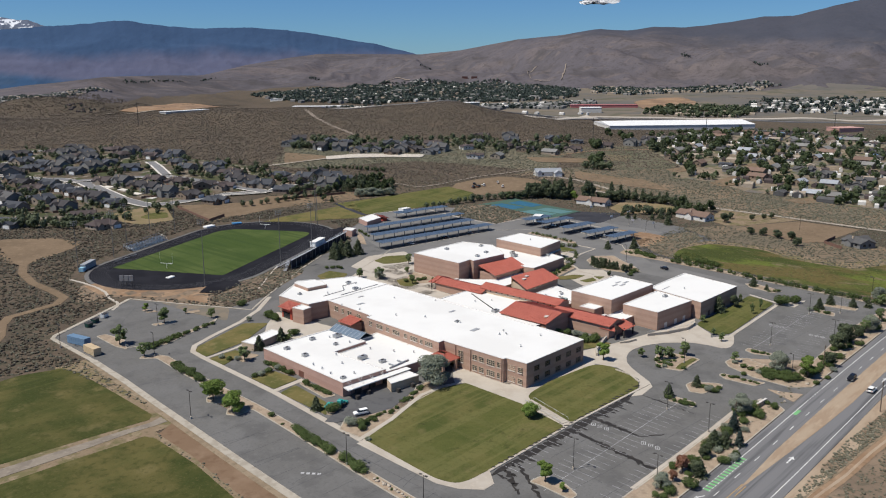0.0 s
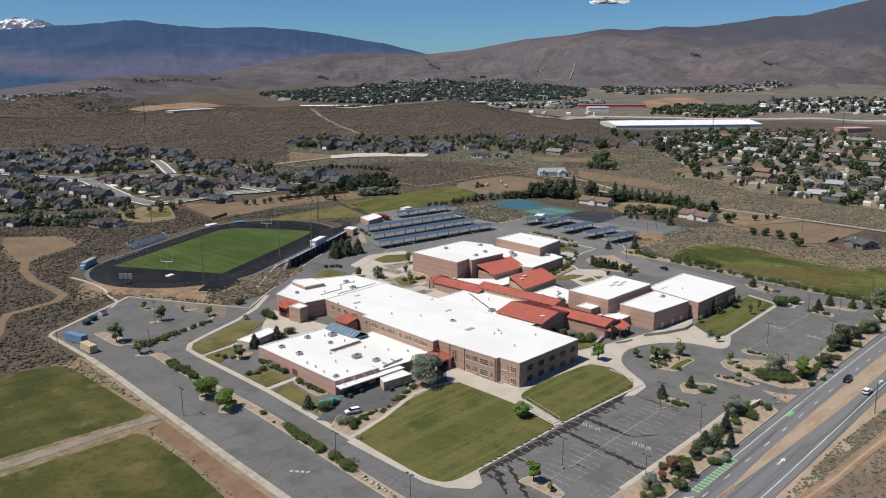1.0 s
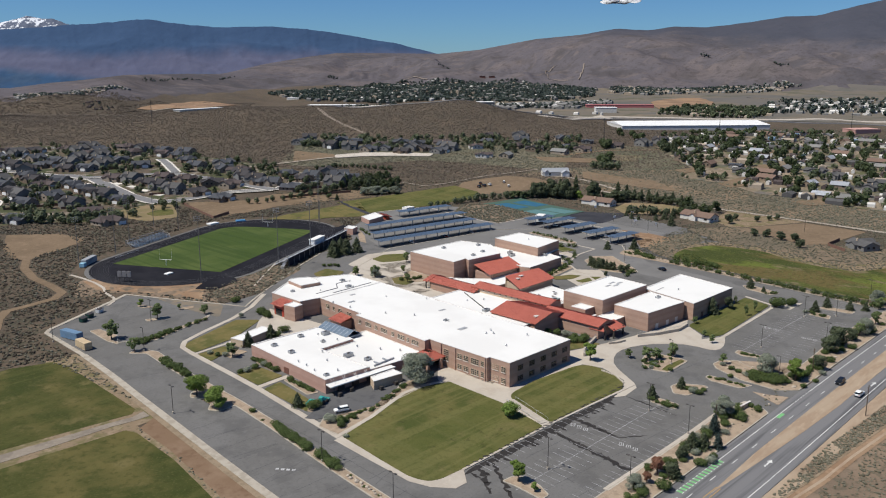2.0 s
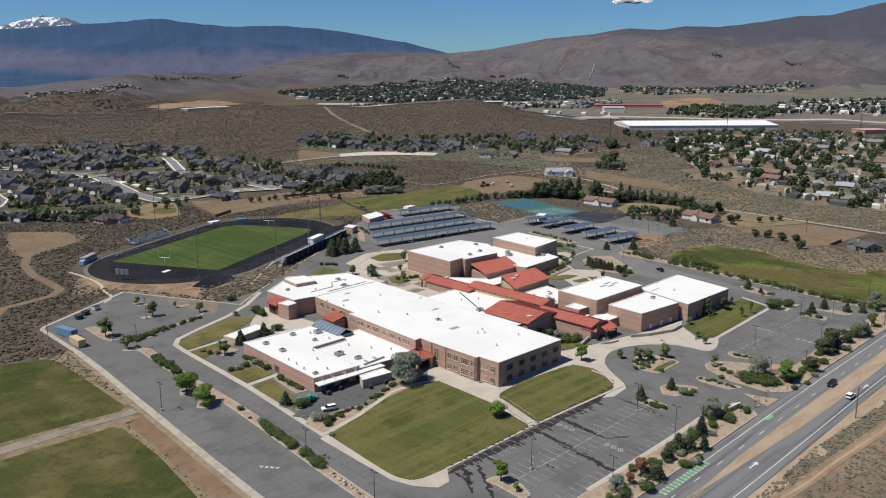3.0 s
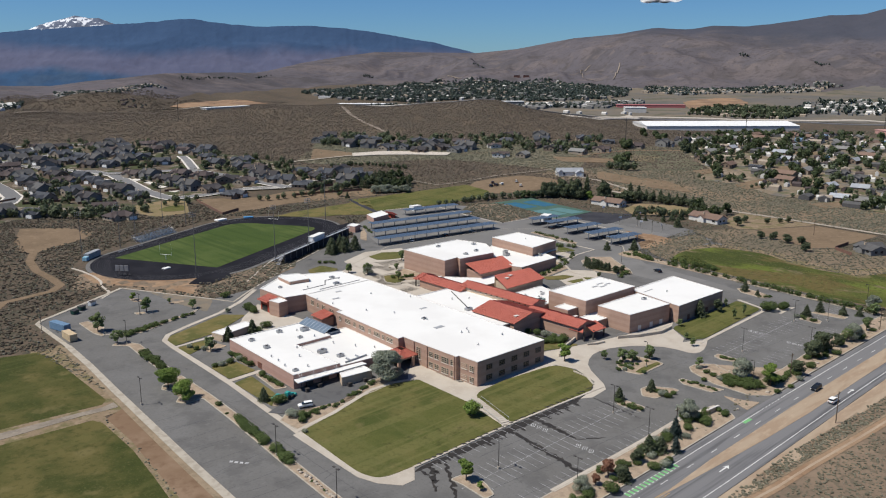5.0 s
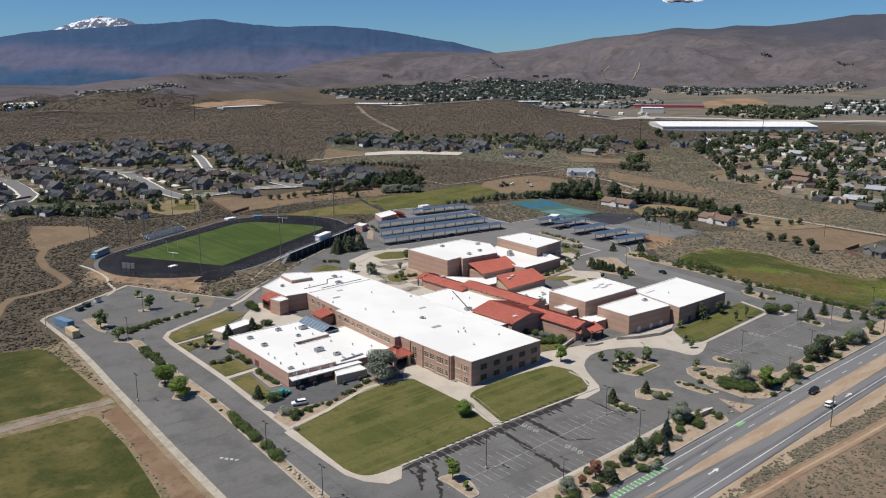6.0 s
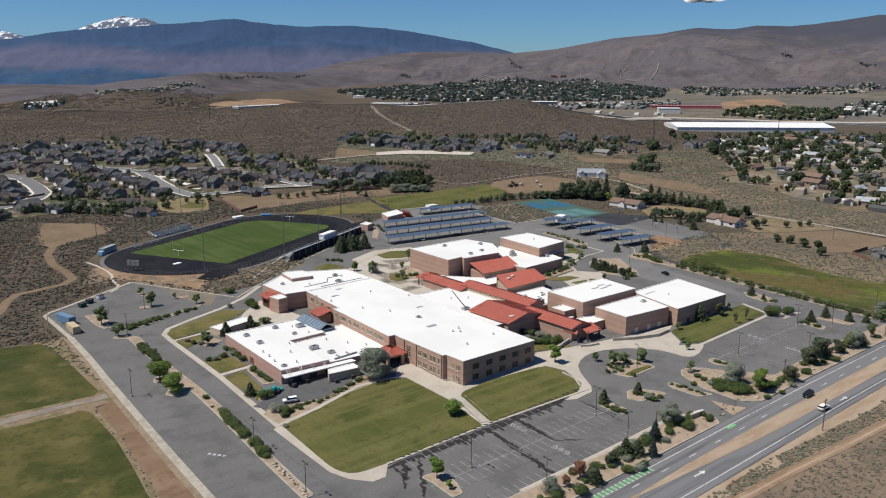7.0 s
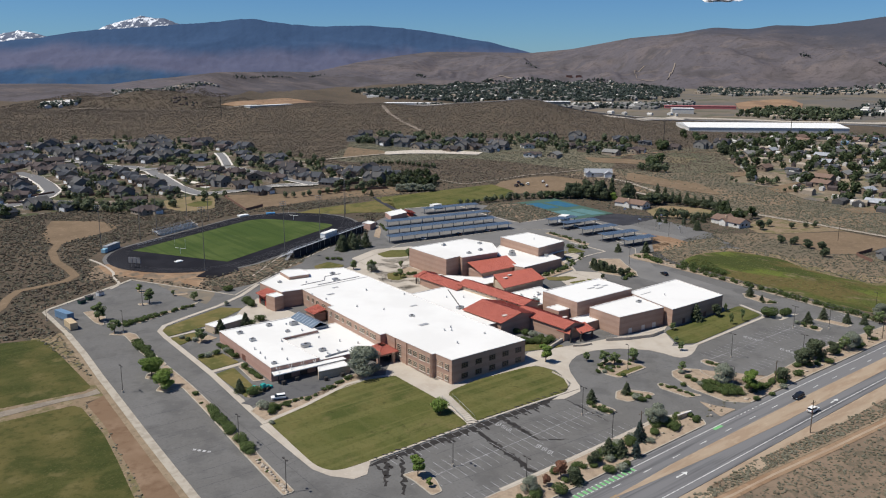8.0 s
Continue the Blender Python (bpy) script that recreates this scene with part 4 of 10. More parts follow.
keep("meadow_margin", rounded([(194, 58), (220, 62), (242, 52), (246, 20), (238, 4), (236, -10), (240, -24), (262, -34), (276, -84), (205, -114), (184, -58), (182, -30), (184, 20), (188, 46)], 8), 0.07, "field_dirt", "dry earth and thin grass round the meadow", "verge")
keep("reed_bed", rounded([(196, 51), (205, 50), (203, 41), (197, 32), (192, 22), (187.5, 21), (187, 30), (191, 43)], 3), 0.14, "reeds", "dark green reed bed at the meadow edge", "reeds")
TRAIL = [(-17, 309), (-36, 304), (-51, 288), (-58, 270), (-61.5, 247), (-60.5, 226), (-61, 213), (-67, 206), (-81, 203), (-88, 202), (-94, 193), (-99, 180), (-112, 160), (-140, 150)]
strip("scrub_trail", TRAIL, 4.0, 0.1, M["dirt_mid"], "winding dirt trail through the scrub", "dirt track", step=4)
strip("curved_walk", [(-47, 240), (-45.5, 228), (-45, 215), (-45.6, 205), (-47.6, 197.1), (-48.1, 188.2), (-50.4, 182.9), (-54.7, 179.1)], 1.2, 0.2, M["concrete"], "pale curved concrete walk below the stadium bank", "walk", 0.3, step=3)
strip("hill_trail", [(448, 705), (421, 651), (405, 590), (389, 539)], 4.5, 0.3, M["trail_pale"], "pale dirt trail down the hill", "dirt track", step=6)
strip("lower_road", [(340, 200), (342, 116), (340, 54), (336, 0), (332, -60), (330, -120)], 4.5, 0.35, M["gravel_pale"], "pale lane behind the meadow", "lane", step=6)
strip("bench_road", [(185, 471), (201, 469), (233, 464), (262, 460), (288, 455)], 5.0, 0.6, M["gravel_pale"], "pale gravel road on the slope", "lane", step=6)
BENCH_DIRT = rounded([(240, 464), (284, 458), (292, 470), (283, 492), (276, 512)], 4)
keep("bench_dirt", BENCH_DIRT, 0.3, "dirt_mid", "bare brown dirt beside the graded bank", "dirt")
strip("farm_lane", [(251, 329), (255, 306), (269, 301), (291, 299), (316, 297), (340, 290), (371, 283)], 3.0, 0.3, M["gravel"], "pale farm lane", "lane", step=6)
strip("barn_lane", [(352, 262), (361, 247), (363, 228), (356, 200), (345, 172), (341, 150)], 4.0, 0.4, M["gravel_pale"], "pale lane from the barn", "lane", step=6)
RED_DIRT = rounded([(392, 252), (395, 211), (402, 188), (382, 152), (373, 182), (367, 232)], 8)
keep("red_dirt", RED_DIRT, 0.35, "dirt_mid", "reddish bare dirt below the barn", "dirt", step=8)
DIRT_STRIP = rounded([(420, 327), (438, 302), (459, 267), (433, 268), (406, 302)], 6)
keep("dirt_strip", DIRT_STRIP, 0.35, "dirt_mid", "bare brown lot below the slope houses", "dirt", step=8)

VALLEY = [(345, 280), (392, 270), (420, 252), (461, 190), (424, 174), (436, 143), (417, 108), (425, 81), (413, 44), (409, 8), (396, -70), (345, -130), (336, -60), (341, 54), (346, 116), (344, 200), (366, 215), (388, 262), (372, 284)]
keep("valley_floor", VALLEY, 0.08, "valley_scrub", "tan scrubland below the valley town", "scrub", step=9)

SLOPE = [(226, 466), (262, 478), (280, 520), (311, 556), (355, 560), (385, 492), (445, 443), (494, 390), (502, 323), (440, 300), (390, 270), (366, 291), (355, 336), (333, 387), (285, 411), (237, 436)]
keep("slope_scrub", SLOPE, 0.08, "slope_scrub", "grey-green scrub on the slope round the houses", "scrub", step=9)

for lot in ([(581, 270), (611, 243), (574, 222), (550, 251)], [(452, 198), (484, 188), (470, 178), (445, 184)], [(430, 146), (469, 141), (453, 119), (421, 131)], [(409, 78), (444, 56), (430, 42), (399, 60)], [(520, 160), (545, 150), (535, 132), (512, 140)], [(610, 190), (640, 182), (632, 160), (604, 166)]):
    keep("bare_lot", rounded(lot, 5), 0.4, "dirt_mid", "bare brown dirt lot among the valley houses", "dirt", step=8)

# sports courts
keep("tennis_surround", [(240, 233), (279, 227), (269, 159), (233, 163)], 0.10, "court_green", "green tennis court surround", "court")
for cx, cy, m in ((252, 212, "court_blue"), (268, 208, "court_blue"), (246, 180, "court_teal"), (260, 177, "court_teal")):
    keep("tennis_court", [(cx - 6, cy + 12), (cx + 6, cy + 10.5), (cx + 5, cy - 12), (cx - 7, cy - 10.5)], 0.14, m, "blue and green painted tennis court", "court", step=12)
keep("play_court", [(246.6, 128.3), (277.8, 132.9), (264.3, 80.8), (243.2, 76.4)], 0.10, "asphalt", "grey asphalt basketball court", "court")
keep("play_court", [(268.2, 162.7), (282.1, 139), (277.8, 133.4), (246.6, 128.8), (240.8, 130), (241.6, 161)], 0.10, "asphalt_dark", "dark sealed basketball court", "court")
SCRUBQUAD = [(200.8, 220.7), (196.1, 176), (237.2, 178), (248, 225), (231.5, 242.8)]
keep("scrub_lot", SCRUBQUAD, 0.11, "scrub", "undeveloped scrub lot between the car parks and the courts", "scrub")
END_SCRUB = rounded([(236, 78), (212, 75), (199, 70), (191, 59), (187, 46), (196, 52), (210, 56), (243, 58), (256, 74)], 3)
keep("end_scrub", END_SCRUB, 0.115, "valley_scrub", "dry brown scrub at the end of the car park", "scrub")
keep("east_dirt", [(232.6, 109.1), (235.6, 89.6), (233, 75.8), (211.5, 70.7), (198.5, 73), (202, 76.5), (223.8, 79.6), (226.9, 98)], 0.12, "dirt", "bare dirt edge of the car park", "dirt")

# lawns and walks round the buildings
def lawn(poly, r=1.5, mat="lawn", label="mown green lawn with dry patches"):
    return keep("lawn", poly, 0.2, mat, label, "lawn", r=r)


lawn([(-59, 12.3), (-45.2, 14.8), (-27, 20.4), (-18, 20), (-10.4, 17), (-10.4, -6), (-13.6, -24.5), (-48, -24.5), (-58, -24), (-60.5, -18)], [0.6, 3, 3, 2, 0.4, 0, 1, 1, 5, 4])
lawn([(-4.5, -3.5), (10, -2.2), (33, -4.5), (35, -12), (31, -23), (25, -26.6), (-10.2, -24.6), (-7.4, -9)], [4, 2, 5, 5, 6, 2, 1, 2])
lawn([(97, -10.4), (130, -10.6), (148.5, -9.8), (145, -22.4), (95, -25.5), (90, -22)], 2.5)
lawn([(-55.8, 109.5), (-53, 113), (-26, 123.4), (-19, 116.4), (-38, 105), (-56.2, 101.6)], 1.5, "lawn_dry")
lawn([(-56.4, 99.2), (-45.1, 100), (-45, 95), (-56.2, 89.8)], 1, "lawn_dry")
lawn([(-56.4, 73), (-47.4, 72.5), (-46.2, 60.5), (-56.4, 59.6)], 1, "lawn_dry")
lawn([(-57, 55.5), (-49.8, 57), (-51.2, 39), (-56.8, 32)], 1, "lawn_dry")
lawn([(38, 158), (48, 161), (51, 150), (42, 144), (35, 150)], 1.5, "lawn_dry")
lawn([(77, 160), (88, 163), (97, 157), (89, 146), (83, 147), (76, 151)], 1.5)
lawn([(59, 124), (65, 123), (63, 112), (56, 111), (54, 116)], 1.5, "lawn_dry")
lawn([(122, 136), (148, 128), (146, 124), (122, 130)], 1)
lawn([(152, 126), (164, 112), (160, 100), (152, 100)], 2, "lawn_dry")
lawn([(114.7, 71.7), (124.6, 67), (127, 62.2), (118, 62), (112.4, 67.4)], 1, "lawn_dry")
lawn([(171.6, 110), (168.9, 95.2), (160.5, 98.5), (161.7, 102.2)], 1)
lawn([(117.3, 59.1), (126.4, 57.5), (123.2, 53.4), (117.1, 54.8)], 0.8)
lawn([(128.4, 58.4), (131.7, 54.2), (125.7, 53.4)], 0.5)
lawn([(37, 22), (52, 12), (55, 2), (48, 4), (38, 8)], 1.5, "lawn_dry")


def walkway(poly, label="pale concrete walk", r=0.0):
    return keep("concrete_walk", poly, 0.13, "concrete", label, "pavement", r=r)


walkway([(61, 160), (82, 170), (103, 164), (79, 113), (61, 97), (49, 96), (50, 117), (59, 138)], "pale concrete plaza behind the long wing", 2.0)
keep("sand_drift", rounded([(-35, 179), (-24, 167), (-19, 145), (-29, 131), (-33, 149), (-35, 171)], 3), 0.075, "asphalt_sandy", "asphalt dusted with washed sand below the bank", "car park")


walkway([(17.5, -28.2), (21, -30.2), (29, -29.4), (32, -26.5), (35, -21.5), (38.4, -16.1), (42, -12), (46.6, -9.1), (51, -7.4), (55, -7), (60, -7.6), (64.6, -9.5), (69, -12), (72.5, -15.5), (76.2, -20), (77.6, -25), (77.9, -29.5), (79, -31.3), (81, -32), (85, -31.4), (89.2, -29.8), (95, -27),
         (86, -22), (90, -20), (97, -10), (103, -7), (78, -3.2), (58, 1), (40, 6), (33, 2), (33, -4), (35.5, -12), (31.5, -23), (25.5, -26.6)], "pale concrete apron round the drop-off circle")
walkway([(-62, 12), (-62, -19), (-60, -25), (-56, -30), (-52, -30), (-48, -25.2), (-48, -22), (-57, -22), (-59.8, -17), (-59, 12)], "pale concrete corner walk")
walkway([(-15, -24.6), (-8.4, -24.6), (-4.5, -4.6), (10, -2.6), (33, -5), (33, 0), (0, 0), (-2, 8), (-2, 24), (-3, 30), (-11, 22), (-13, 19), (-10.2, 17.4), (-10.2, -6)])
strip("concrete_walk", [(-60.6, 13.0), (-45.4, 15.6), (-27, 21.2), (-18, 20.9), (-10.4, 18.2)], 1.5, 0.23, M["concrete"], "pale curved walk beside the lawn", "pavement", 0.3)
strip("concrete_walk", [(90, -26.8), (143, -24.4)], 1.4, 0.17, M["concrete"], "pale walk along the lawn", "pavement", 0.3)
strip("concrete_walk", [(-61, -16), (-60, 10), (-59, 34), (-57.9, 56), (-57.4, 88), (-57.2, 101), (-56.6, 110), (-53, 115), (-42, 120), (-26, 126), (-12, 134), (2, 146)], 2.0, 0.16, M["concrete"], "pale concrete walk beside the drive", "pavement", 0.3)
strip("concrete_walk", [(-57.6, 58.2), (-45, 59)], 2.2, 0.16, M["concrete"], "pale concrete walk to a side door", "pavement", 0.3)
strip("concrete_walk", [(-57, 100.4), (-44, 101.6), (-37, 103.6)], 1.4, 0.16, M["concrete"], "pale concrete walk across the lawn", "pavement", 0.3)
strip("concrete_walk", [(142, -24.4), (146.2, -23), (150.2, -9.4)], 1.3, 0.17, M["concrete"], "pale concrete walk round the lawn", "pavement", 0.3)
walkway([(145.5, -24), (150, -25.4), (158.4, -31.1), (145.2, -31.1)])
walkway([(-20, 116), (-8, 126), (-6, 106), (-3, 84), (-14, 86), (-26, 88), (-30, 104)], "pale concrete court beside the west wing")
walkway([(40, 140), (62, 152), (92, 142), (76, 130), (75, 97), (60, 97), (60, 80), (40, 80), (37.5, 108), (37.5, 129)], "pale concrete court between the buildings")
walkway([(112, 54), (120, 70), (134, 72), (142, 62), (132, 48), (113, 46)])
walkway([(150, 100), (162, 98), (160, 90), (138, 84), (136, 98)])

# gravel beds
def bed(poly, r=0.8):
    return keep("planting_bed", poly, 0.17, "mulch", "tan gravel planting bed edged with concrete", "planting bed", r=r)


BEDS = [
    [(-70.6, 71.6), (-67, 73.6), (-66.8, 53), (-67.4, 31), (-69.5, 0), (-71, -26), (-74, -26), (-72.6, 0), (-70.6, 31.8), (-69.8, 51.6), (-75.6, 51.6), (-77.4, 54.5), (-75, 57.4), (-70.6, 58.6), (-70.8, 63), (-74.8, 63.4), (-76.8, 66.5), (-75, 69.6)],
    [(-73.5, 117.6), (-70.6, 119.8), (-67, 116.4), (-65.1, 112), (-67, 88), (-66.8, 74.4), (-70.4, 72.6), (-70, 92), (-68.9, 113)],
    [(-72, 132), (-60, 124), (-33, 134), (-30, 137), (-36, 134), (-64, 128)],
    [(-73.5, 152), (-70, 152), (-68, 140), (-72, 130), (-73.5, 136)],
    [(-45, -36), (-41.3, -36.4), (-39, -39), (-40, -44), (-42, -48.6), (-45, -48.6), (-44.5, -40)],
    [(-52, 150), (-44, 147), (-44, 145), (-52, 147)],
    [(50.4, -18), (56.2, -15.8), (60.8, -19.2), (62.4, -26.6), (61.6, -29.6), (47.5, -30), (46, -25.7), (47.3, -21)],
    [(25.5, -36.5), (22.7, -38.5), (23.8, -46.4), (27.3, -45.4), (27, -38.9)],
    [(37.8, -36.6), (41.4, -37), (46, -43.9), (45.7, -45.7), (35, -44), (33.6, -40)],
    [(81.4, -37.4), (84.6, -37.2), (84.8, -46), (82.1, -46.4), (80, -41.2)],
    [(144.3, -39.1), (144.1, -47.4), (148.5, -46.3), (149.4, -39.4)],
    [(65.8, -37.1), (70.5, -37.4), (74.8, -42.1), (73.2, -43.3), (70.8, -51.6), (73.6, -59), (88.5, -59.4), (98.7, -58.8), (128, -57), (172, -60), (172, -67.6), (63.8, -67.4), (59, -62.6), (58.7, -50.5), (62.4, -40)],
    [(-62, -58), (-30, -57.5), (12, -57.5), (30, -57), (40, -60), (43, -65), (41, -67.6), (-62, -67.6)],
    [(53.1, -40.8), (55.1, -41.1), (55.5, -49.7), (57, -55.2), (52.2, -53.5), (51.1, -43.8)],
    [(153, 79), (163, 81), (171, 74), (164, 64), (157, 52), (151, 46), (145, 50), (142, 59), (143, 68)],
    [(-60, 22), (-56, 25), (-49, 21), (-40, 18.5), (-20, 20.3), (-14, 26), (-22, 28), (-36, 18.6), (-44, 15.4), (-59, 12.3)],
    [(-46, 41), (-45.4, 58), (-48.2, 57), (-49.6, 42)],
    [(-44.5, 64), (-44, 82), (-46, 76.6), (-46.5, 66)],
    [(-45, 34.5), (-55, 40), (-57, 34), (-56, 31), (-48, 31)],
    [(179.2, 75.2), (186, 77), (196, 74), (189, 66), (184, 50), (180.5, 5), (177, -60), (173.4, -58), (176, 8), (178, 52), (177.1, 70.6)],
    [(186.1, 143.6), (191, 143.7), (185.2, 107.4), (180.1, 105.1)],
    [(165.9, -0.4), (161.2, -4.9), (160, -15.9), (164.7, -18.3), (167.1, -12.4), (168.4, -5)],
    [(155.6, -38.7), (160.3, -39.7), (161.4, -51.5), (157.6, -51.4)],
    [(52.6, -57.1), (53.9, -62.4), (56.5, -67.4), (48.5, -67.4)],
    [(100, 198), (112, 214), (120, 222), (112, 208), (100, 192)],
    [(56, 116), (72, 128), (75, 128), (75, 112), (68, 108)],
    [(106, 76), (136, 79), (150, 100), (144, 90), (136, 74), (110, 70)],
    [(-50, 92), (-44, 95), (-42, 89), (-50, 87)],
    [(-46, 170), (-43, 169), (-42, 163), (-46, 165)],
    [(-35, 154), (-29, 153), (-30, 150), (-36, 151)],
]
for poly in BEDS:
    bed(poly)
lawn([(48.4, -29.3), (61, -28.9), (61.5, -27), (53, -26.5), (48.2, -27.2)], 0.6)
# kerbs
bm = bmesh.new()
for poly in BEDS[:17] + BEDS[20:23]:
    ribbon(bm, rounded(poly, 0.8), 0.35, 0.21, 0.3, closed=True)
mesh_thing("kerb", bm, M["kerb"], "pale concrete kerb round the planting beds", "kerb", kind="structure")
strip("kerb", [(-85.6, 128), (-86.5, 103), (-88, 78), (-88.6, 64), (-90, 30), (-91.4, -8), (-94.5, -80)], 2.3, 0.22, M["kerb"], "pale concrete kerb and walk beside the car park", "kerb", 0.5)
strip("kerb_verge", [(-87.6, 128), (-88.5, 103), (-90, 78), (-90.6, 64), (-92, 30), (-93.4, -8), (-96.5, -80)], 1.8, 0.12, M["dry_grass"], "dry tan verge outside the kerb", "verge")
strip("kerb", [(-42, 189), (-84, 165), (-86.2, 162), (-85.6, 128)], 1.7, 0.2, M["kerb"], "pale concrete kerb and walk beside the car park", "kerb", 0.4)
strip("kerb", [(-42, 189), (-30, 166), (-19, 146), (-14, 136), (2, 148), (43, 176), (66, 190)], 0.9, 0.2, M["kerb"], "pale concrete kerb beside the drive", "kerb", 0.4)
strip("kerb", [(184, 71), (176, 5), (173, -60)], 0.5, 0.2, M["kerb"], "pale concrete kerb beside the drive", "kerb", 0.4)
strip("kerb", [(96, 145), (150, 122), (165, 98), (150, 92)], 0.6, 0.2, M["kerb"], "pale concrete kerb beside the drive", "kerb", 0.4)
strip("kerb", [(180, 118), (178, 90), (162, 89), (150, 85), (140, 79), (132, 68), (131, 57)], 1.1, 0.2, M["concrete"], "pale curved concrete kerb of the rear drive", "kerb", 0.4)
strip("kerb", [(205, 249), (201, 228), (197, 209), (195, 187), (197, 176.5), (209, 175), (236, 173)], 0.9, 0.2, M["concrete"], "pale concrete kerb round the scrub lot", "kerb", 0.4)
strip("kerb", [(238, 158), (232.5, 134), (229, 109), (231, 97)], 0.7, 0.2, M["concrete"], "pale concrete edge of the car park", "kerb", 0.4)
strip("kerb", [(168, 262), (200, 254)], 1.2, 0.2, M["concrete"], "pale concrete edge of the car park", "kerb", 0.4)
strip("kerb", [(60, 152), (100, 172), (180, 164), (214, 132), (196, 84), (184, 74)], 0.5, 0.18, M["kerb"], "pale concrete kerb of the car park", "kerb", 0.4)
strip("kerb", [(-30, -57.2), (12, -57.2), (30, -56.8), (44, -59.6)], 1.6, 0.2, M["concrete"], "pale concrete walk beside the car park", "walk", 0.4)
strip("gutter_walk", [(-48, -24.9), (-12, -25.2), (30, -27.5)], 0.8, 0.26, M["concrete"], "pale kerb walk below the lawns", "walk", 0.4)

# stalls of the front car parks
bm = bmesh.new()
for x0, n, rows in ((-43, 24, ((-35.6, -41.2), (-41.2, -46.8), (-52.4, -57.4), (-26.2, -30.6))), (87.5, 20, ((-33, -38.4), (-38.4, -43.8), (-50, -55)))):
    for y0, y1 in rows:
        for k in range(n + 1):
            x = x0 + k * 2.74
            if y0 == -26.2 and x > 12:
                continue
            ribbon(bm, [(x, y0), (x, y1)], 0.13, 0.066)
for p, q in (((-46, -41.2), (23, -41.2)), ((80, -38.4), (144, -38.4))):
    ribbon(bm, [p, q], 0.16, 0.068)
for k in range(9):
    ribbon(bm, [(152 + k * 2.74, -42), (152 + k * 2.74, -47)], 0.13, 0.066)
mesh_thing("stall_lines", bm, M["faded_paint"], "faded white lines of the parking stalls", "parking marking", kind="structure")
bm = bmesh.new()
for cx, cy, ux, uy in ((-7.6, -30.0, 0.1, -2.4), (-7.6, -46.6, 0.1, -2.4), (115.4, -32.6, 0.1, -2.4), (114, -48.6, 0.1, -2.4)):
    for k in range(3):
        x, y = cx + k * ux * 0.9, cy + k * uy * 0.9
        for p, q in (((0, 0), (1.5, 0.8)), ((1.5, 0.8), (2.0, -0.2)), ((2.0, -0.2), (0.5, -1.0)), ((0.5, -1.0), (0, 0)), ((0.5, -0.35), (1.5, 0.1))):
            ribbon(bm, [(x + p[0], y + p[1]), (x + q[0], y + q[1])], 0.17, 0.069)
for k in range(4):
    ribbon(bm, [(-82.6 + k * 0.9, 10 - k * 1.2), (-81.9 + k * 0.9, 10.6 - k * 1.2)], 0.9, 0.069)
mesh_thing("bay_blocks", bm, M["worn_paint"], "worn white lettering blocks painted on the asphalt", "parking marking", kind="structure")

# damp runs and sealed cracks in the asphalt
def blotch(bm, pts, w0, w1, seed, off=0.062):
    """A run of uneven width along a line."""
    r = random.Random(seed)
    a, b = [], []
    n = len(pts)
    for i, p in enumerate(pts):
        q0, q1 = pts[max(0, i - 1)], pts[min(n - 1, i + 1)]
        d = Vector((q1[0] - q0[0], q1[1] - q0[1])).normalized()
        k = 1 - abs(2 * i / (n - 1) - 1) ** 3
        w = (w0 + (w1 - w0) * r.random()) * (0.25 + 0.75 * k)
        for side, row in ((1, a), (-1, b)):
            x, y = p[0] - d.y * w * side * r.uniform(0.7, 1.2) / 2, p[1] + d.x * w * side * r.uniform(0.7, 1.2) / 2
            row.append(bm.verts.new((x, y, H(x, y) + off)))
    for i in range(n - 1):
        bm.faces.new((a[i], b[i], b[i + 1], a[i + 1]))


bm = bmesh.new()
blotch(bm, wander((-14, -26), (-17.5, -58), 40, 0.5, 3), 1.0, 3.0, 4)
blotch(bm, wander((-3, -26), (-4, -44), 26, 0.5, 6), 0.9, 2.6, 7)
blotch(bm, wander((-4, -44), (3, -49), 10, 0.3, 8), 0.4, 1.0, 9)
blotch(bm, wander((21, -30), (20, -49), 20, 0.3, 10), 0.5, 1.0, 11)
blotch(bm, wander((-50, -26.6), (20, -28.2), 60, 0.3, 12), 2.2, 3.4, 13, 0.064)
r9 = random.Random(5)
for k in range(34):
    x = -48 + k * 2.1 + r9.uniform(-0.9, 0.9)
    blotch(bm, wander((x, -27), (x + r9.uniform(-1, 0.2), -27 - r9.uniform(0.8, 5.0)), 7, 0.25, 100 + k), 0.3, 1.5, 200 + k, 0.061)
blotch(bm, wander((-44, -28), (-52, -38), 16, 0.6, 31), 0.6, 2.2, 32)
blotch(bm, wander((-40, -28), (-50, -44), 20, 0.6, 33), 0.5, 1.8, 34)
for k in range(30):
    x = -46 + k * 2.5 + r9.uniform(-0.8, 0.8)
    blotch(bm, wander((x, -24.6 - x * 0.012), (x + r9.uniform(0.5, 1.8), -25.6 - x * 0.014), 4, 0.15, 300 + k), 0.3, 0.9, 400 + k, 0.275)
mesh_thing("damp_stains", bm, M["wet"], "dark damp runs across the car park", "stain", kind="structure")
bm = bmesh.new()
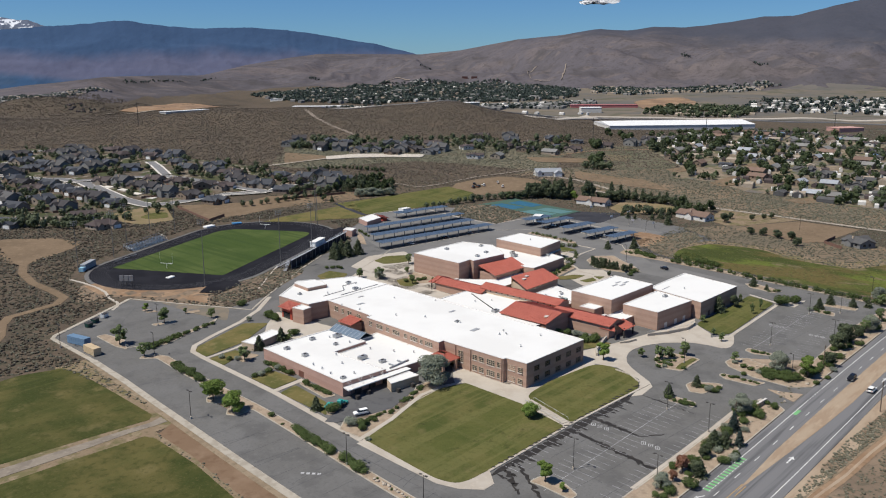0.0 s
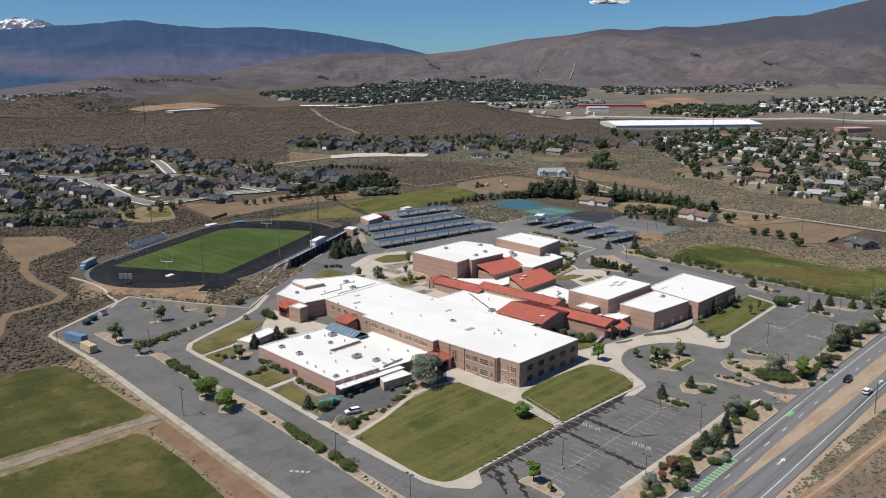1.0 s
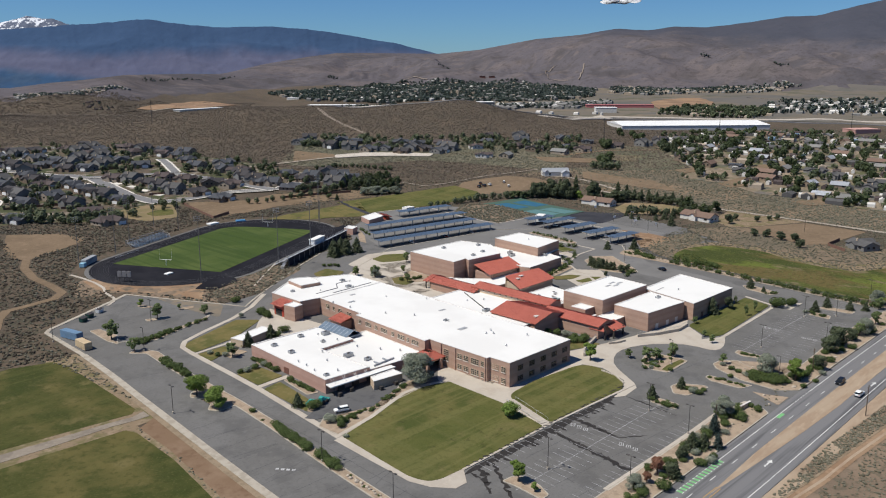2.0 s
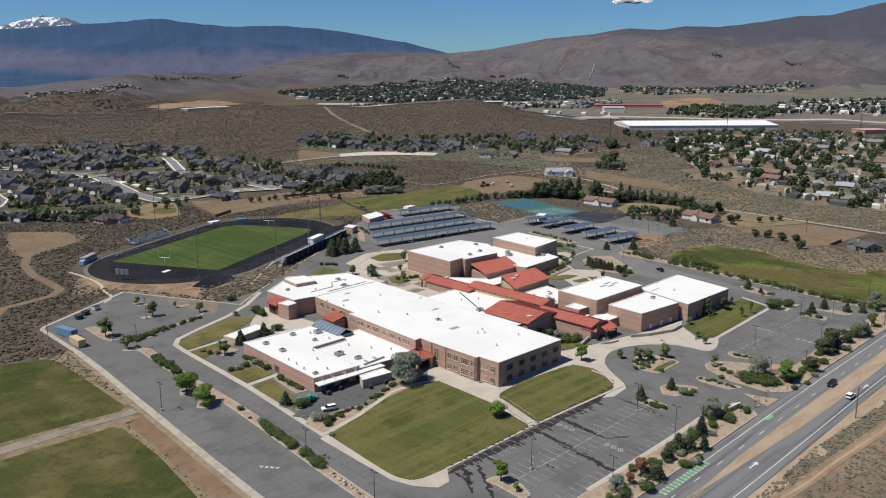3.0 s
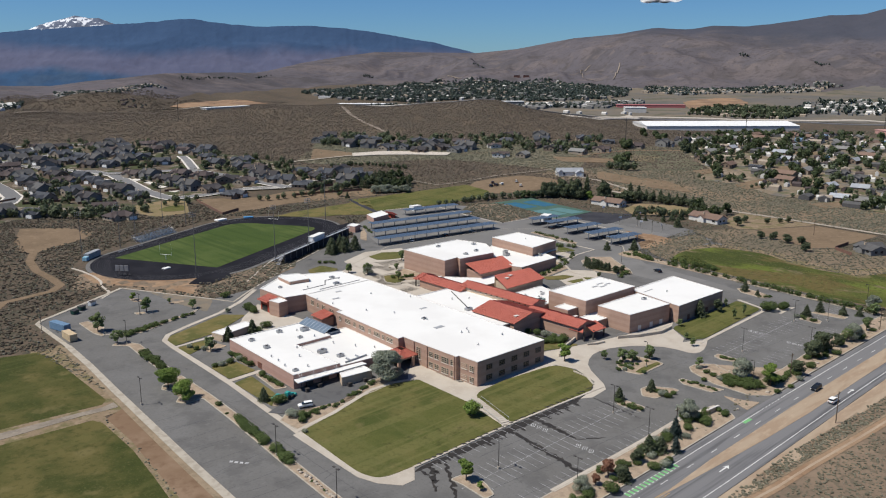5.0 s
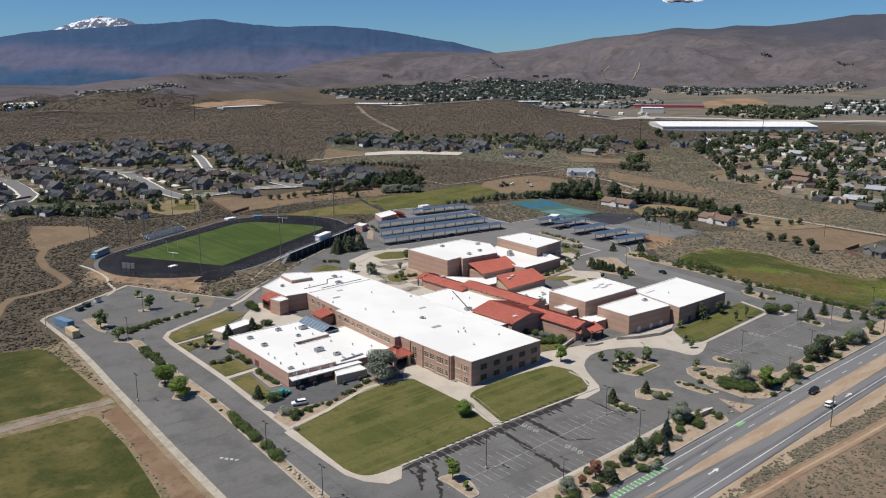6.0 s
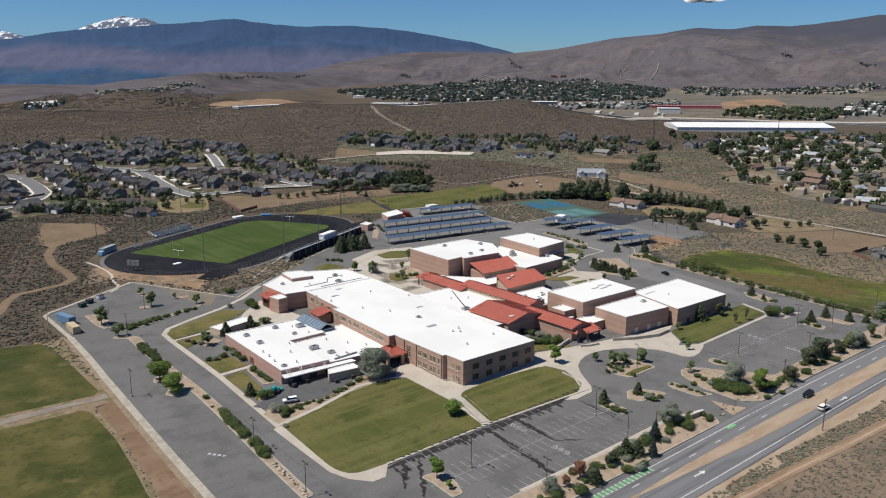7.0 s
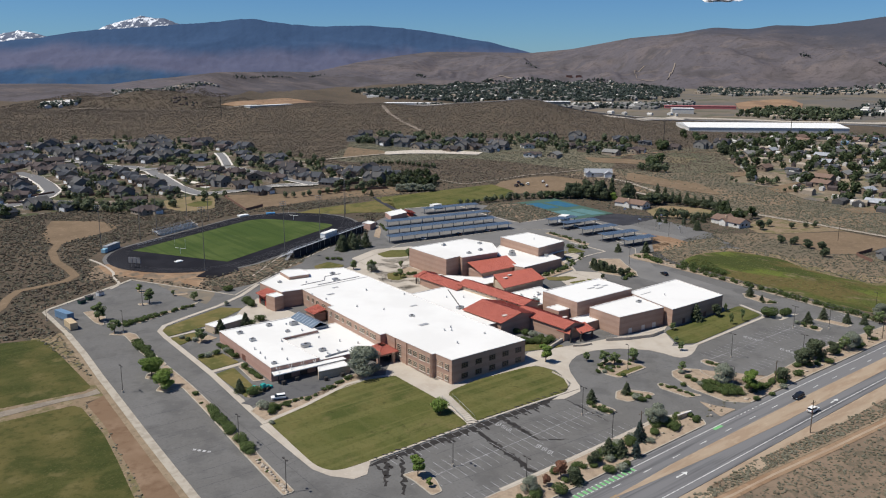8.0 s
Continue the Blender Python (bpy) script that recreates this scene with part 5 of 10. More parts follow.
CRACKS = [((-88, 40), (-74, 36)), ((-88, 24), (-74, 22)), ((-88, 8), (-74, 9)), ((-87, -6), (-75, -8)), ((-72, 30), (-62, 28)), ((-70, 4), (-62, 4)),
          ((-69, -14), (-62, -12)), ((-66, 60), (-66, -30)), ((-44, -46), (20, -52)), ((-40, -32), (24, -36)), ((-30, -36), (-34, -56)), ((8, -30), (10, -56)), ((40, -30), (70, -34)), ((90, -44), (140, -48)), ((100, -30), (104, -56)),
          ((-60, 150), (-30, 150)), ((-70, 164), (-40, 172)), ((120, 150), (190, 140)), ((150, 20), (158, -40)), ((-66, 84), (-62, 76)), ((-67, 44), (-62, 42)), ((-58, -34), (-50, -58)), ((-88, -24), (-62, -28)), ((-88, -44), (-62, -40))]
CRACKS += [((-89.6, y + 0.3), (-74.6, y - 0.4)) for y in range(-58, 50, 8)] + [((-68.5, y), (-62.5, y + 0.3)) for y in range(-22, 96, 11)]
CRACKS += [((-89, 96), (-72, 92)), ((-86, 140), (-66, 146)), ((-60, 160), (-44, 178)), ((-40, -54), (22, -57)), ((92, -34), (140, -37))]
for k, (p, q) in enumerate(CRACKS):
    ribbon(bm, wander(p, q, max(4, int(math.dist(p, q) / 6)), 0.16, 50 + k), 0.12, 0.063)
mesh_thing("sealed_cracks", bm, M["crack"], "dark sealed cracks in the asphalt", "stain", kind="structure")
keep("service_yard", [(-46, 36), (-33, 37), (-20, 36.4), (-20, 27), (-26, 25.5), (-40, 20.8), (-49, 23), (-58, 26), (-60, 29), (-50, 33)], 0.185, "asphalt_yard", "darker asphalt service yard", "yard")

# ---- buildings of the school ----
def block(name, poly, z1, wall, label, roof="roof_white", lip=0.14, deep=1.5, group="school buildings", category="building"):
    """A flat-roofed block: walls with a parapet, coping and a white roof."""
    poly = ccw(poly)
    base = min(H(*p) for p in poly) - deep
    ob = thing(name, label, category, group)
    inner = inset(poly, 0.35)
    n = len(poly)
    bm = bmesh.new()
    lo = [bm.verts.new((x, y, base)) for x, y in poly]
    hi = [bm.verts.new((x, y, z1)) for x, y in poly]
    ih = [bm.verts.new((x, y, z1)) for x, y in inner]
    il = [bm.verts.new((x, y, z1 - lip - 0.2)) for x, y in inner]
    for i in range(n):
        j = (i + 1) % n
        bm.faces.new((lo[i], lo[j], hi[j], hi[i]))
        bm.faces.new((hi[i], hi[j], ih[j], ih[i]))
        bm.faces.new((ih[i], ih[j], il[j], il[i]))
    part("wall", bm, M[wall], ob)
    part("roof", prism(inset(poly, 0.36), z1 - lip - 0.3, z1 - lip), M[roof], ob)
    bm = bmesh.new()
    o, q = inset(poly, -0.05), inset(poly, 0.37)
    rows = [[bm.verts.new((x, y, z)) for x, y in ring] for ring, z in ((o, z1 - 0.12), (o, z1 + 0.07), (q, z1 + 0.07), (q, z1 - 0.12))]
    for r0, r1 in zip(rows, rows[1:] + rows[:1]):
        for i in range(n):
            bm.faces.new((r0[i], r0[(i + 1) % n], r1[(i + 1) % n], r1[i]))
    part("coping", bm, M["edge_white"], ob)
    return ob


def window(parent, a, b, z0, z1, cols, rows, mat="sash"):
    """A framed window on a wall, between the plan points a and b; its outside is to the right of a towards b."""
    a, b = Vector(a), Vector(b)
    w = (b - a).length
    d = (b - a) / w
    n = Vector((d.y, -d.x))

    def bar(bm, u0, u1, v0, v1, out0, out1):
        vs = []
        for out in (out0, out1):
            for u, v in ((u0, v0), (u1, v0), (u1, v1), (u0, v1)):
                p = a + d * u + n * out
                vs.append(bm.verts.new((p.x, p.y, v)))
        for q in ((0, 1, 2, 3), (7, 6, 5, 4), (0, 4, 5, 1), (1, 5, 6, 2), (2, 6, 7, 3), (3, 7, 4, 0)):
            bm.faces.new([vs[i] for i in q])

    t = 0.11
    bm = bmesh.new()
    rings = []
    for out in (-0.05, 0.14):
        for k in (t / 2, -t / 2):
            rings.append([bm.verts.new((*(a + d * u + n * out), v)) for u, v in ((k, z0 + k), (w - k, z0 + k), (w - k, z1 - k), (k, z1 - k))])
    for r0, r1 in ((0, 1), (1, 3), (3, 2), (2, 0)):
        for q in range(4):
            bm.faces.new((rings[r0][q], rings[r0][(q + 1) % 4], rings[r1][(q + 1) % 4], rings[r1][q]))
    bmesh.ops.recalc_face_normals(bm, faces=bm.faces[:])
    win = part("window", bm, M[mat], parent, "cream framed window with dark panes" if mat == "sash" else "window with shade-darkened brown frame and dark panes")
    for k in range(1, cols):
        bm = bmesh.new()
        bar(bm, w * k / cols - t / 2, w * k / cols + t / 2, z0 + t / 2, z1 - t / 2, -0.05, 0.13)
        part("mullion", bm, M[mat], win)
    for k in range(1, rows):
        bm = bmesh.new()
        c = z0 + (z1 - z0) * k / rows
        bar(bm, t / 2, w - t / 2, c - t / 2, c + t / 2, -0.05, 0.12)
        part("transom", bm, M[mat], win)
    bm = bmesh.new()
    bar(bm, 0.02, w - 0.02, z0 + 0.02, z1 - 0.02, -0.05, 0.03)
    part("pane", bm, M["pane"], win)
    bm = bmesh.new()
    bar(bm, -0.12, w + 0.12, z0 - 0.22, z0 - 0.06, -0.05, 0.2)
    part("sill", bm, M["coping" if mat == "sash" else mat], win)
    return win


def door(parent, a, b, z0, z1, mat="dark_metal"):
    a, b = Vector(a), Vector(b)
    d = (b - a).normalized()
    n = Vector((d.y, -d.x))
    bm = bmesh.new()
    vs = [bm.verts.new((*(p + n * out), z)) for out in (-0.1, 0.06) for p, z in ((a, z0), (b, z0), (b, z1), (a, z1))]
    for q in ((0, 1, 2, 3), (7, 6, 5, 4), (0, 4, 5, 1), (1, 5, 6, 2), (2, 6, 7, 3), (3, 7, 4, 0)):
        bm.faces.new([vs[i] for i in q])
    return part("door", bm, M[mat], parent)


def seam_roof(parent, quad_hi, quad_lo, thick=0.25, mat="roof_red", pitch=0.6, name="roof"):
    """One slope of a standing seam roof: two points on its high edge, two on its low edge (x, y, z)."""
    h0, h1, l0, l1 = (Vector(p) for p in (*quad_hi, *quad_lo))
    n = max(2, int(max((h1 - h0).length, (l1 - l0).length) / pitch))
    marks = [(0.0, 0.0)]
    for k in range(n):
        marks += [((k + 0.44) / n, 0.0), ((k + 0.46) / n, 0.08), ((k + 0.54) / n, 0.08), ((k + 0.56) / n, 0.0)]
    marks.append((1.0, 0.0))
    bm = bmesh.new()
    drop = Vector((0, 0, thick))
    hi = [bm.verts.new(h0.lerp(h1, t) + Vector((0, 0, up))) for t, up in marks]
    lo = [bm.verts.new(l0.lerp(l1, t) + Vector((0, 0, up))) for t, up in marks]
    under = [bm.verts.new(p - drop) for p in (h0, h1, l1, l0)]
    for i in range(len(marks) - 1):
        bm.faces.new((hi[i], lo[i], lo[i + 1], hi[i + 1]))
    bm.faces.new(under)
    bm.faces.new((lo[0], hi[0], under[0], under[3]))
    bm.faces.new((hi[-1], lo[-1], under[2], under[1]))
    bm.faces.new([*lo[::-1], under[3], under[2]])
    bm.faces.new([*hi, under[1], under[0]])
    bmesh.ops.recalc_face_normals(bm, faces=bm.faces[:])
    return part(name, bm, M[mat], parent, "red standing seam metal roof" if mat == "roof_red" else "")


def gable(name, x0, x1, y0, y1, z_eave, z_ridge, label, wall="block", ridge_along="y", over=0.6, deep=1.5, category="building"):
    """A gabled hall with red roof slopes, ridge along one axis."""
    ob = thing(name, label, category, "school buildings")
    base = min(H(x, y) for x in (x0, x1) for y in (y0, y1)) - deep
    bm = bmesh.new()
    if ridge_along == "y":
        c = (x0 + x1) / 2
        prof = [(x0, base), (x1, base), (x1, z_eave), (c, z_ridge - 0.3), (x0, z_eave)]
        ends = [[bm.verts.new((px, yy, pz)) for px, pz in prof] for yy in (y0, y1)]
    else:
        c = (y0 + y1) / 2
        prof = [(y0, base), (y1, base), (y1, z_eave), (c, z_ridge - 0.3), (y0, z_eave)]
        ends = [[bm.verts.new((xx, py, pz)) for py, pz in prof] for xx in (x0, x1)]
    bm.faces.new(ends[0])
    bm.faces.new(ends[1][::-1])
    for i in range(5):
        j = (i + 1) % 5
        bm.faces.new((ends[0][i], ends[1][i], ends[1][j], ends[0][j]))
    bmesh.ops.recalc_face_normals(bm, faces=bm.faces[:])
    part("wall", bm, M[wall], ob)
    if ridge_along == "y":
        k = (z_ridge - z_eave) / (c - x0) * over
        for xe in (x0 - over, x1 + over):
            seam_roof(ob, ((c, y0 - over, z_ridge), (c, y1 + over, z_ridge)), ((xe, y0 - over, z_eave - k), (xe, y1 + over, z_eave - k)))
    else:
        k = (z_ridge - z_eave) / (c - y0) * over
        for ye in (y0 - over, y1 + over):
            seam_roof(ob, ((x0 - over, c, z_ridge), (x1 + over, c, z_ridge)), ((x0 - over, ye, z_eave - k), (x1 + over, ye, z_eave - k)))
    return ob


main = block("main_building", [(0, 0), (32.6, 0), (37.2, 107), (3.2, 105.5), (1, 77), (-1.5, 76.3), (-4.0, 35.4), (-1.6, 35.4), (-1.6, 8.4), (-0.3, 8.2)], 8.4, "block", "two-storey tan and rose block school building with white flat roof")
for y0, y1, rows_z, cols in ((21.9, 19.8, ((4.9, 6.7), (1.2, 3.0)), 2), (19.0, 16.8, ((4.9, 6.7), (1.2, 3.0)), 2), (15.5, 12.1, ((4.7, 6.7), (1.0, 3.0)), 4), (11.0, 9.0, ((4.9, 6.7), (1.1, 3.0)), 2)):
    for z0, z1 in rows_z:
        window(main, (-1.6, y0), (-1.6, y1), z0, z1, cols, 3)
window(main, (-1.6, 28.4), (-1.6, 26.2), 2.6, 6.7, 2, 6)
for y0, y1, cols in ((7.4, 4.6, 3), (3.4, 1.6, 2)):
    for z0, z1 in ((4.6, 6.4), (0.8, 2.5)):
        window(main, (-0.15, y0), (-0.15, y1), z0, z1, cols, 3)
for k, (y0, y1) in enumerate(((74.6, 73.0), (70.2, 66.6), (64.4, 62.8), (60.6, 56.8), (54.2, 52.6), (50.6, 46.8), (45.4, 44.0), (42.6, 38.8))):
    xa, xb = (-4.0 + (y - 35.4) * 0.0611 for y in (y0, y1))
    window(main, (xa, y0), (xb, y1), 5.6, 7.2, 2 if y0 - y1 < 2 else 4, 3)
for y0, y1 in ((101, 98.6), (96, 94.6), (92, 89.5), (86, 83)):
    xa, xb = (1.0 + (y - 77) * 0.077 for y in (y0, y1))
    window(main, (xa, y0), (xb, y1), 5.2, 7.0, 2, 3)
# frames on this wall are coloured darker, as the cream looks in shade
for x in (4.5, 10.5, 16.5, 22.5, 28.5):
    window(main, (x - 0.4, 0), (x + 2.2, 0), 4.8, 6.4, 3, 3, "sash_shade")
    window(main, (x - 0.4, 0), (x + 2.2, 0), 1.2, 2.8, 3, 3, "sash_shade")
for y in (8.9, 22.6, 29.5):
    part("pilaster", boxed(-1.95, y, -1.5, -1.58, y + 0.5, 8.3), M["block"], main)

wing = block("west_wing", [(3.2, 105.6), (37.2, 107.1), (37, 128), (19, 136), (18, 134), (10, 137.5), (-6.3, 126.5), (-5.8, 107)], 8.4, "block", "two-storey block wing with white flat roof")
for z0 in (1.8, 5.4):
    window(wing, (-6.2, 121), (-6.1, 118.6), z0, z0 + 1.4, 2, 2)
wing_top = block("wing_upper_part", [(6.4, 123.3), (15.8, 122.2), (18, 127.5), (17.2, 133.4), (10.4, 136.6), (7.6, 134.6)], 9.7, "block", "slightly taller block at the back of the west wing", deep=-5)
stair = block("stair_tower", [(-11.4, 110.4), (-10.4, 104.4), (-5.9, 105.2), (-6.0, 111.4)], 7.5, "block", "narrow block stair tower beside the west wing")
tower = thing("entrance_canopy", "red metal roofed entrance bay beside the west wing", "canopy", "school buildings")
part("wall", prism([(-10.4, 112.2), (-6.1, 112.2), (-6.3, 119), (-10.4, 119)], -1, 6.2), M["red_paint"], tower)
seam_roof(tower, ((-5.9, 112, 7.6), (-6.1, 120, 7.6)), ((-11.6, 112, 6.2), (-11.6, 120, 6.2)))
door(tower, (-10.4, 118), (-10.4, 113.6), 0.4, 4.4, "pane")

gym = block("workshop_building", [(-45, 38.4), (-30, 37.4), (-27.6, 37.2), (-28.4, 63), (-13.4, 63.4), (-13, 84), (-43, 84.6)], 4.7, "block_rose", "single-storey rose block building with white flat roof")
gym2 = block("kitchen_building", [(-27.4, 37.2), (-4.0, 35.6), (-2.0, 70), (-13.2, 70), (-13.3, 63.2), (-28.2, 62.8)], 3.7, "block_rose", "lower block building part with white flat roof")
door(gym, (-44.05, 62.8), (-44.1, 60.0), 0.0, 2.4, "brown_paint")
for y in (47, 52, 68, 76):
    door(gym, (-44.75 + (y - 38.4) * 0.043, y + 0.2), (-44.75 + (y - 38.4) * 0.043, y - 0.9), 1.5, 2.3, "dark_metal") if y == 47 else None
dock = thing("loading_canopy", "white flat canopy over the loading dock", "canopy", "school buildings")
part("slab", prism([(-45.6, 34.8), (-19, 34), (-19, 37), (-44.9, 38.3)], 2.9, 3.25), M["roof_white"], dock)
for x in (-43.5, -39, -34.5, -30):
    bm = bmesh.new()
    rod(bm, (x, 35.4, 3.2), (x, 37.9, 4.8), 0.05)
    rod(bm, (x, 35.4, 3.2), (x + 1.2, 37.9, 4.8), 0.045)
    part("brace", bm, M["white"], dock, "white diagonal brace")
for x in (-44, -36, -28, -20.5):
    bm = bmesh.new()
    rod(bm, (x, 35.3, -1), (x, 35.3, 3.0), 0.12)
    part("post", bm, M["dark_metal"], dock)
for x in (-41, -35, -29, -24):
    part("dock_door", boxed(x, 37.0, -0.4, x + 2.6, 37.35, 2.3), M["dark_metal"], dock, "dark roller door")
shed2 = block("dock_shed", [(-32.3, 29.6), (-21, 28.4), (-20.6, 33.4), (-30.4, 33.6)], 3.0, "block_tan", "small tan shed with white roof at the service yard", lip=0.05)

porch = thing("entrance_porch", "red hipped porch roof over the side entrance", "porch", "school buildings")
part("wall", prism([(-9.6, 28.2), (-2, 28.2), (-2, 34.6), (-9.6, 34.6)], 3.2, 4.2), M["block"], porch)
seam_roof(porch, ((-6.6, 30.6, 6.0), (-6.6, 33.8, 6.0)), ((-10.6, 27.6, 4.1), (-10.6, 36.4, 4.1)))
seam_roof(porch, ((-6.6, 30.6, 6.0), (-4.2, 30.6, 6.0)), ((-10.6, 27.6, 4.1), (-1.7, 27.6, 4.1)))
seam_roof(porch, ((-4.2, 33.8, 6.0), (-6.6, 33.8, 6.0)), ((-4.0, 36.4, 4.1), (-10.6, 36.4, 4.1)))
seam_roof(porch, ((-4.2, 30.6, 6.0), (-4.2, 33.8, 6.0)), ((-1.7, 27.4, 4.2), (-1.7, 35.2, 4.2)))
for x, y in ((-10.2, 27.6), (-10.2, 35.0), (-4, 27.6)):
    part("pillar", boxed(x - 0.45, y - 0.45, -1.5, x + 0.45, y + 0.45, 4.0), M["block"], porch, "square block pillar")
door(porch, (-1.66, 33.6), (-1.66, 30), 0.0, 3.0, "pane")
side_red = thing("side_canopy", "red metal canopy over a doorway", "canopy", "school buildings")
seam_roof(side_red, ((0.8, 81.6, 5.9), (1.6, 90, 5.9)), ((-5.0, 81.6, 4.7), (-4.6, 90, 4.7)))
part("wall", prism([(-4.4, 82.2), (0.9, 82.2), (1.5, 89.4), (-4.0, 89.4)], -0.5, 4.5), M["block"], side_red)

greenhouse = thing("greenhouse", "glazed greenhouse with a blue-grey translucent roof", "greenhouse", "school buildings")
gx0, gx1, gy0, gy1 = -14.2, -7.0, 66.5, 83.6
for sgn, xe in ((-1, gx0), (1, gx1)):
    xc = (gx0 + gx1) / 2
    for k in range(8):
        ya, yb = gy0 + (gy1 - gy0) * k / 8 + 0.05, gy0 + (gy1 - gy0) * (k + 1) / 8 - 0.05
        bm = bmesh.new()
        vs = [bm.verts.new(c) for c in ((xc, ya, 6.4), (xc, yb, 6.4), (xe, yb, 4.7), (xe, ya, 4.7), (xc, ya, 6.34), (xc, yb, 6.34), (xe, yb, 4.64), (xe, ya, 4.64))]
        for q in ((0, 1, 2, 3), (7, 6, 5, 4), (0, 3, 7, 4), (1, 5, 6, 2)):
            bm.faces.new([vs[i] for i in q])
        part("roof_panel", bm, M["poly_glass"], greenhouse)
for k in range(9):
    bm = bmesh.new()
    y = gy0 + (gy1 - gy0) * k / 8
    for p, q in (((gx0, y, 3.4), (gx0, y, 4.7)), ((gx1, y, 3.4), (gx1, y, 4.7)), ((gx0, y, 4.7), (xc, y, 6.42)), ((gx1, y, 4.7), (xc, y, 6.42))):
        rod(bm, p, q, 0.07, n=4)
    part("rib", bm, M["bright_metal"], greenhouse)
part("side_glass", prism([(gx0 + .1, gy0 + .1), (gx1 - .1, gy0 + .1), (gx1 - .1, gy1 - .1), (gx0 + .1, gy1 - .1)], 3.0, 4.6), M["poly_glass"], greenhouse)

middle = block("library_building", [(37.4, 80), (65, 80), (67, 60), (65, 34), (62, 27), (34.2, 27)], 5.6, "block", "low school block with white flat roof")
auditorium = block("auditorium", [(75, 98), (84, 99), (83, 96), (104, 94.5), (109, 100), (116, 112), (112, 129), (76, 129)], 12.6, "block", "tall tan block hall with white flat roof")
fly = block("stage_tower", [(127, 89.5), (149, 93), (150, 121), (130, 121)], 12.5, "block", "tall block stage tower with white flat roof")
annex = block("music_building", [(109.5, 96), (104.6, 82), (106, 77.5), (134, 80), (137, 91), (149, 92.6), (127, 89.2), (129.6, 121), (116.4, 112)], 8.0, "block", "low block building with white flat roof")
gymA = block("gymnasium", [(77, 36), (76, 16), (109, 16), (111, 36)], 10.5, "block", "tall block gymnasium with white flat roof")
gymB = block("locker_building", [(80, 13), (79, -3), (103, -5), (107, 13)], 8.5, "block", "block building with white flat roof beside the gymnasium")
gymC = block("small_gymnasium", [(103.3, -9), (137, -9), (143, 19), (109.5, 18)], 8.5, "block", "block building with white flat roof and long dark wall")
gymD = block("gym_vestibule", [(76, 20), (70, 20), (70, 27), (76.4, 27)], 7.0, "block", "small block vestibule beside the gymnasium")
gymE = block("gym_link", [(79.8, 13.2), (106.8, 13.2), (106.8, 15.9), (70, 15.9), (70, 8), (79.6, 8)], 4.6, "block", "low link with white flat roof beside the gymnasium")
linkA = block("kitchen_link", [(70, 36.2), (77, 36.2), (92, 38), (96, 57), (71, 57)], 4.8, "block", "low link building with white flat roof")
linkB = block("hall_link", [(70.6, 74), (86, 74), (104, 78), (104, 84), (86, 84), (75, 97.6), (70.8, 97.6)], 5.0, "block", "low link building with white flat roof")
for x in (110, 117, 124, 131):
    door(gymC, (x, -9), (x + 1.8, -9), 1.2, 3.6, "brown_paint")
for x in (84, 91, 97):
    ya = -3 - (x - 79) / 12
    door(gymB, (x, ya), (x + 1.8, ya - 0.15), 0.8, 3.2, "coping")

hallA = gable("spine_hall", 60.5, 69.5, 72, 99, 6.2, 7.6, "long hall with red metal gable roof")
hallC = gable("entrance_hall", 58.6, 68.4, 6, 33, 6.0, 7.4, "long entrance hall with red metal gable roof")
hallD = gable("cafeteria", 43.6, 63.4, 24.5, 46.5, 6.4, 8.7, "broad cafeteria with red metal gable roof")
hallB = gable("clerestory_hall", 63.6, 71.6, 33.4, 74.6, 7.7, 9.0, "tall hall with clerestory windows under a red metal roof", "block_tan")
for k in range(12):
    y = 72.6 - k * 3.2
    window(hallB, (63.6, y), (63.6, y - 1.0), 6.5, 7.3, 1, 1)
dining = thing("red_roof_hall", "hall with one broad sloping red metal roof", "building", "school buildings")
part("wall", prism([(77, 59.4), (101.4, 60.4), (103.2, 70.4), (82, 71.6)], 0, 7.0), M["block_tan"], dining)
seam_roof(dining, ((81.6, 72.2, 9.4), (104.2, 70.8, 9.4)), ((75.6, 58.4, 7.0), (101.6, 59.4, 7.0)))
part("back_wall", prism([(81.8, 71.8), (103.6, 70.6), (103.6, 70.9), (81.8, 72.1)], 4, 9.1), M["block_tan"], dining)
lobby = thing("auditorium_lobby", "lobby with sloping red metal roof beside the hall", "building", "school buildings")
part("wall", prism([(85.4, 84), (108, 84.4), (108.6, 93.8), (86, 95)], 0, 7.4), M["block"], lobby)
seam_roof(lobby, ((85.6, 95.2, 10.2), (110, 94.4, 10.2)), ((84, 83.2, 7.4), (107.6, 83.2, 7.4)))
front = thing("front_porch", "red metal porch roof on dark posts at the main entrance", "porch", "school buildings")
seam_roof(front, ((64, 7.2, 5.7), (71, 7.2, 5.7)), ((62.6, 1.6, 4.2), (70.6, 1.6, 4.2)))
seam_roof(front, ((64, 7.2, 5.7), (64, 10, 5.7)), ((58.4, 3.2, 4.4), (58.4, 10, 4.4)))
for x, y in ((59.4, 3.4), (63.4, 2.2), (69.8, 2.2), (69.8, 6.6)):
    part("post", boxed(x - 0.25, y - 0.25, -1, x + 0.25, y + 0.25, 4.6), M["dark_metal"], front)
gate = thing("plaza_portal", "dark steel portal frame at the end of the spine hall", "portal", "school buildings")
for x in (59.6, 62.4, 69.6):
    part("post", boxed(x - 0.2, 100.6, 1, x + 0.2, 101, 6.4), M["dark_metal"], gate)
seam_roof(gate, ((65, 99.4, 7.8), (65, 102.4, 7.8)), ((59, 99.4, 6.1), (59, 102.4, 6.1)))
seam_roof(gate, ((65, 99.4, 7.8), (65, 102.4, 7.8)), ((71, 99.4, 6.1), (71, 102.4, 6.1)))

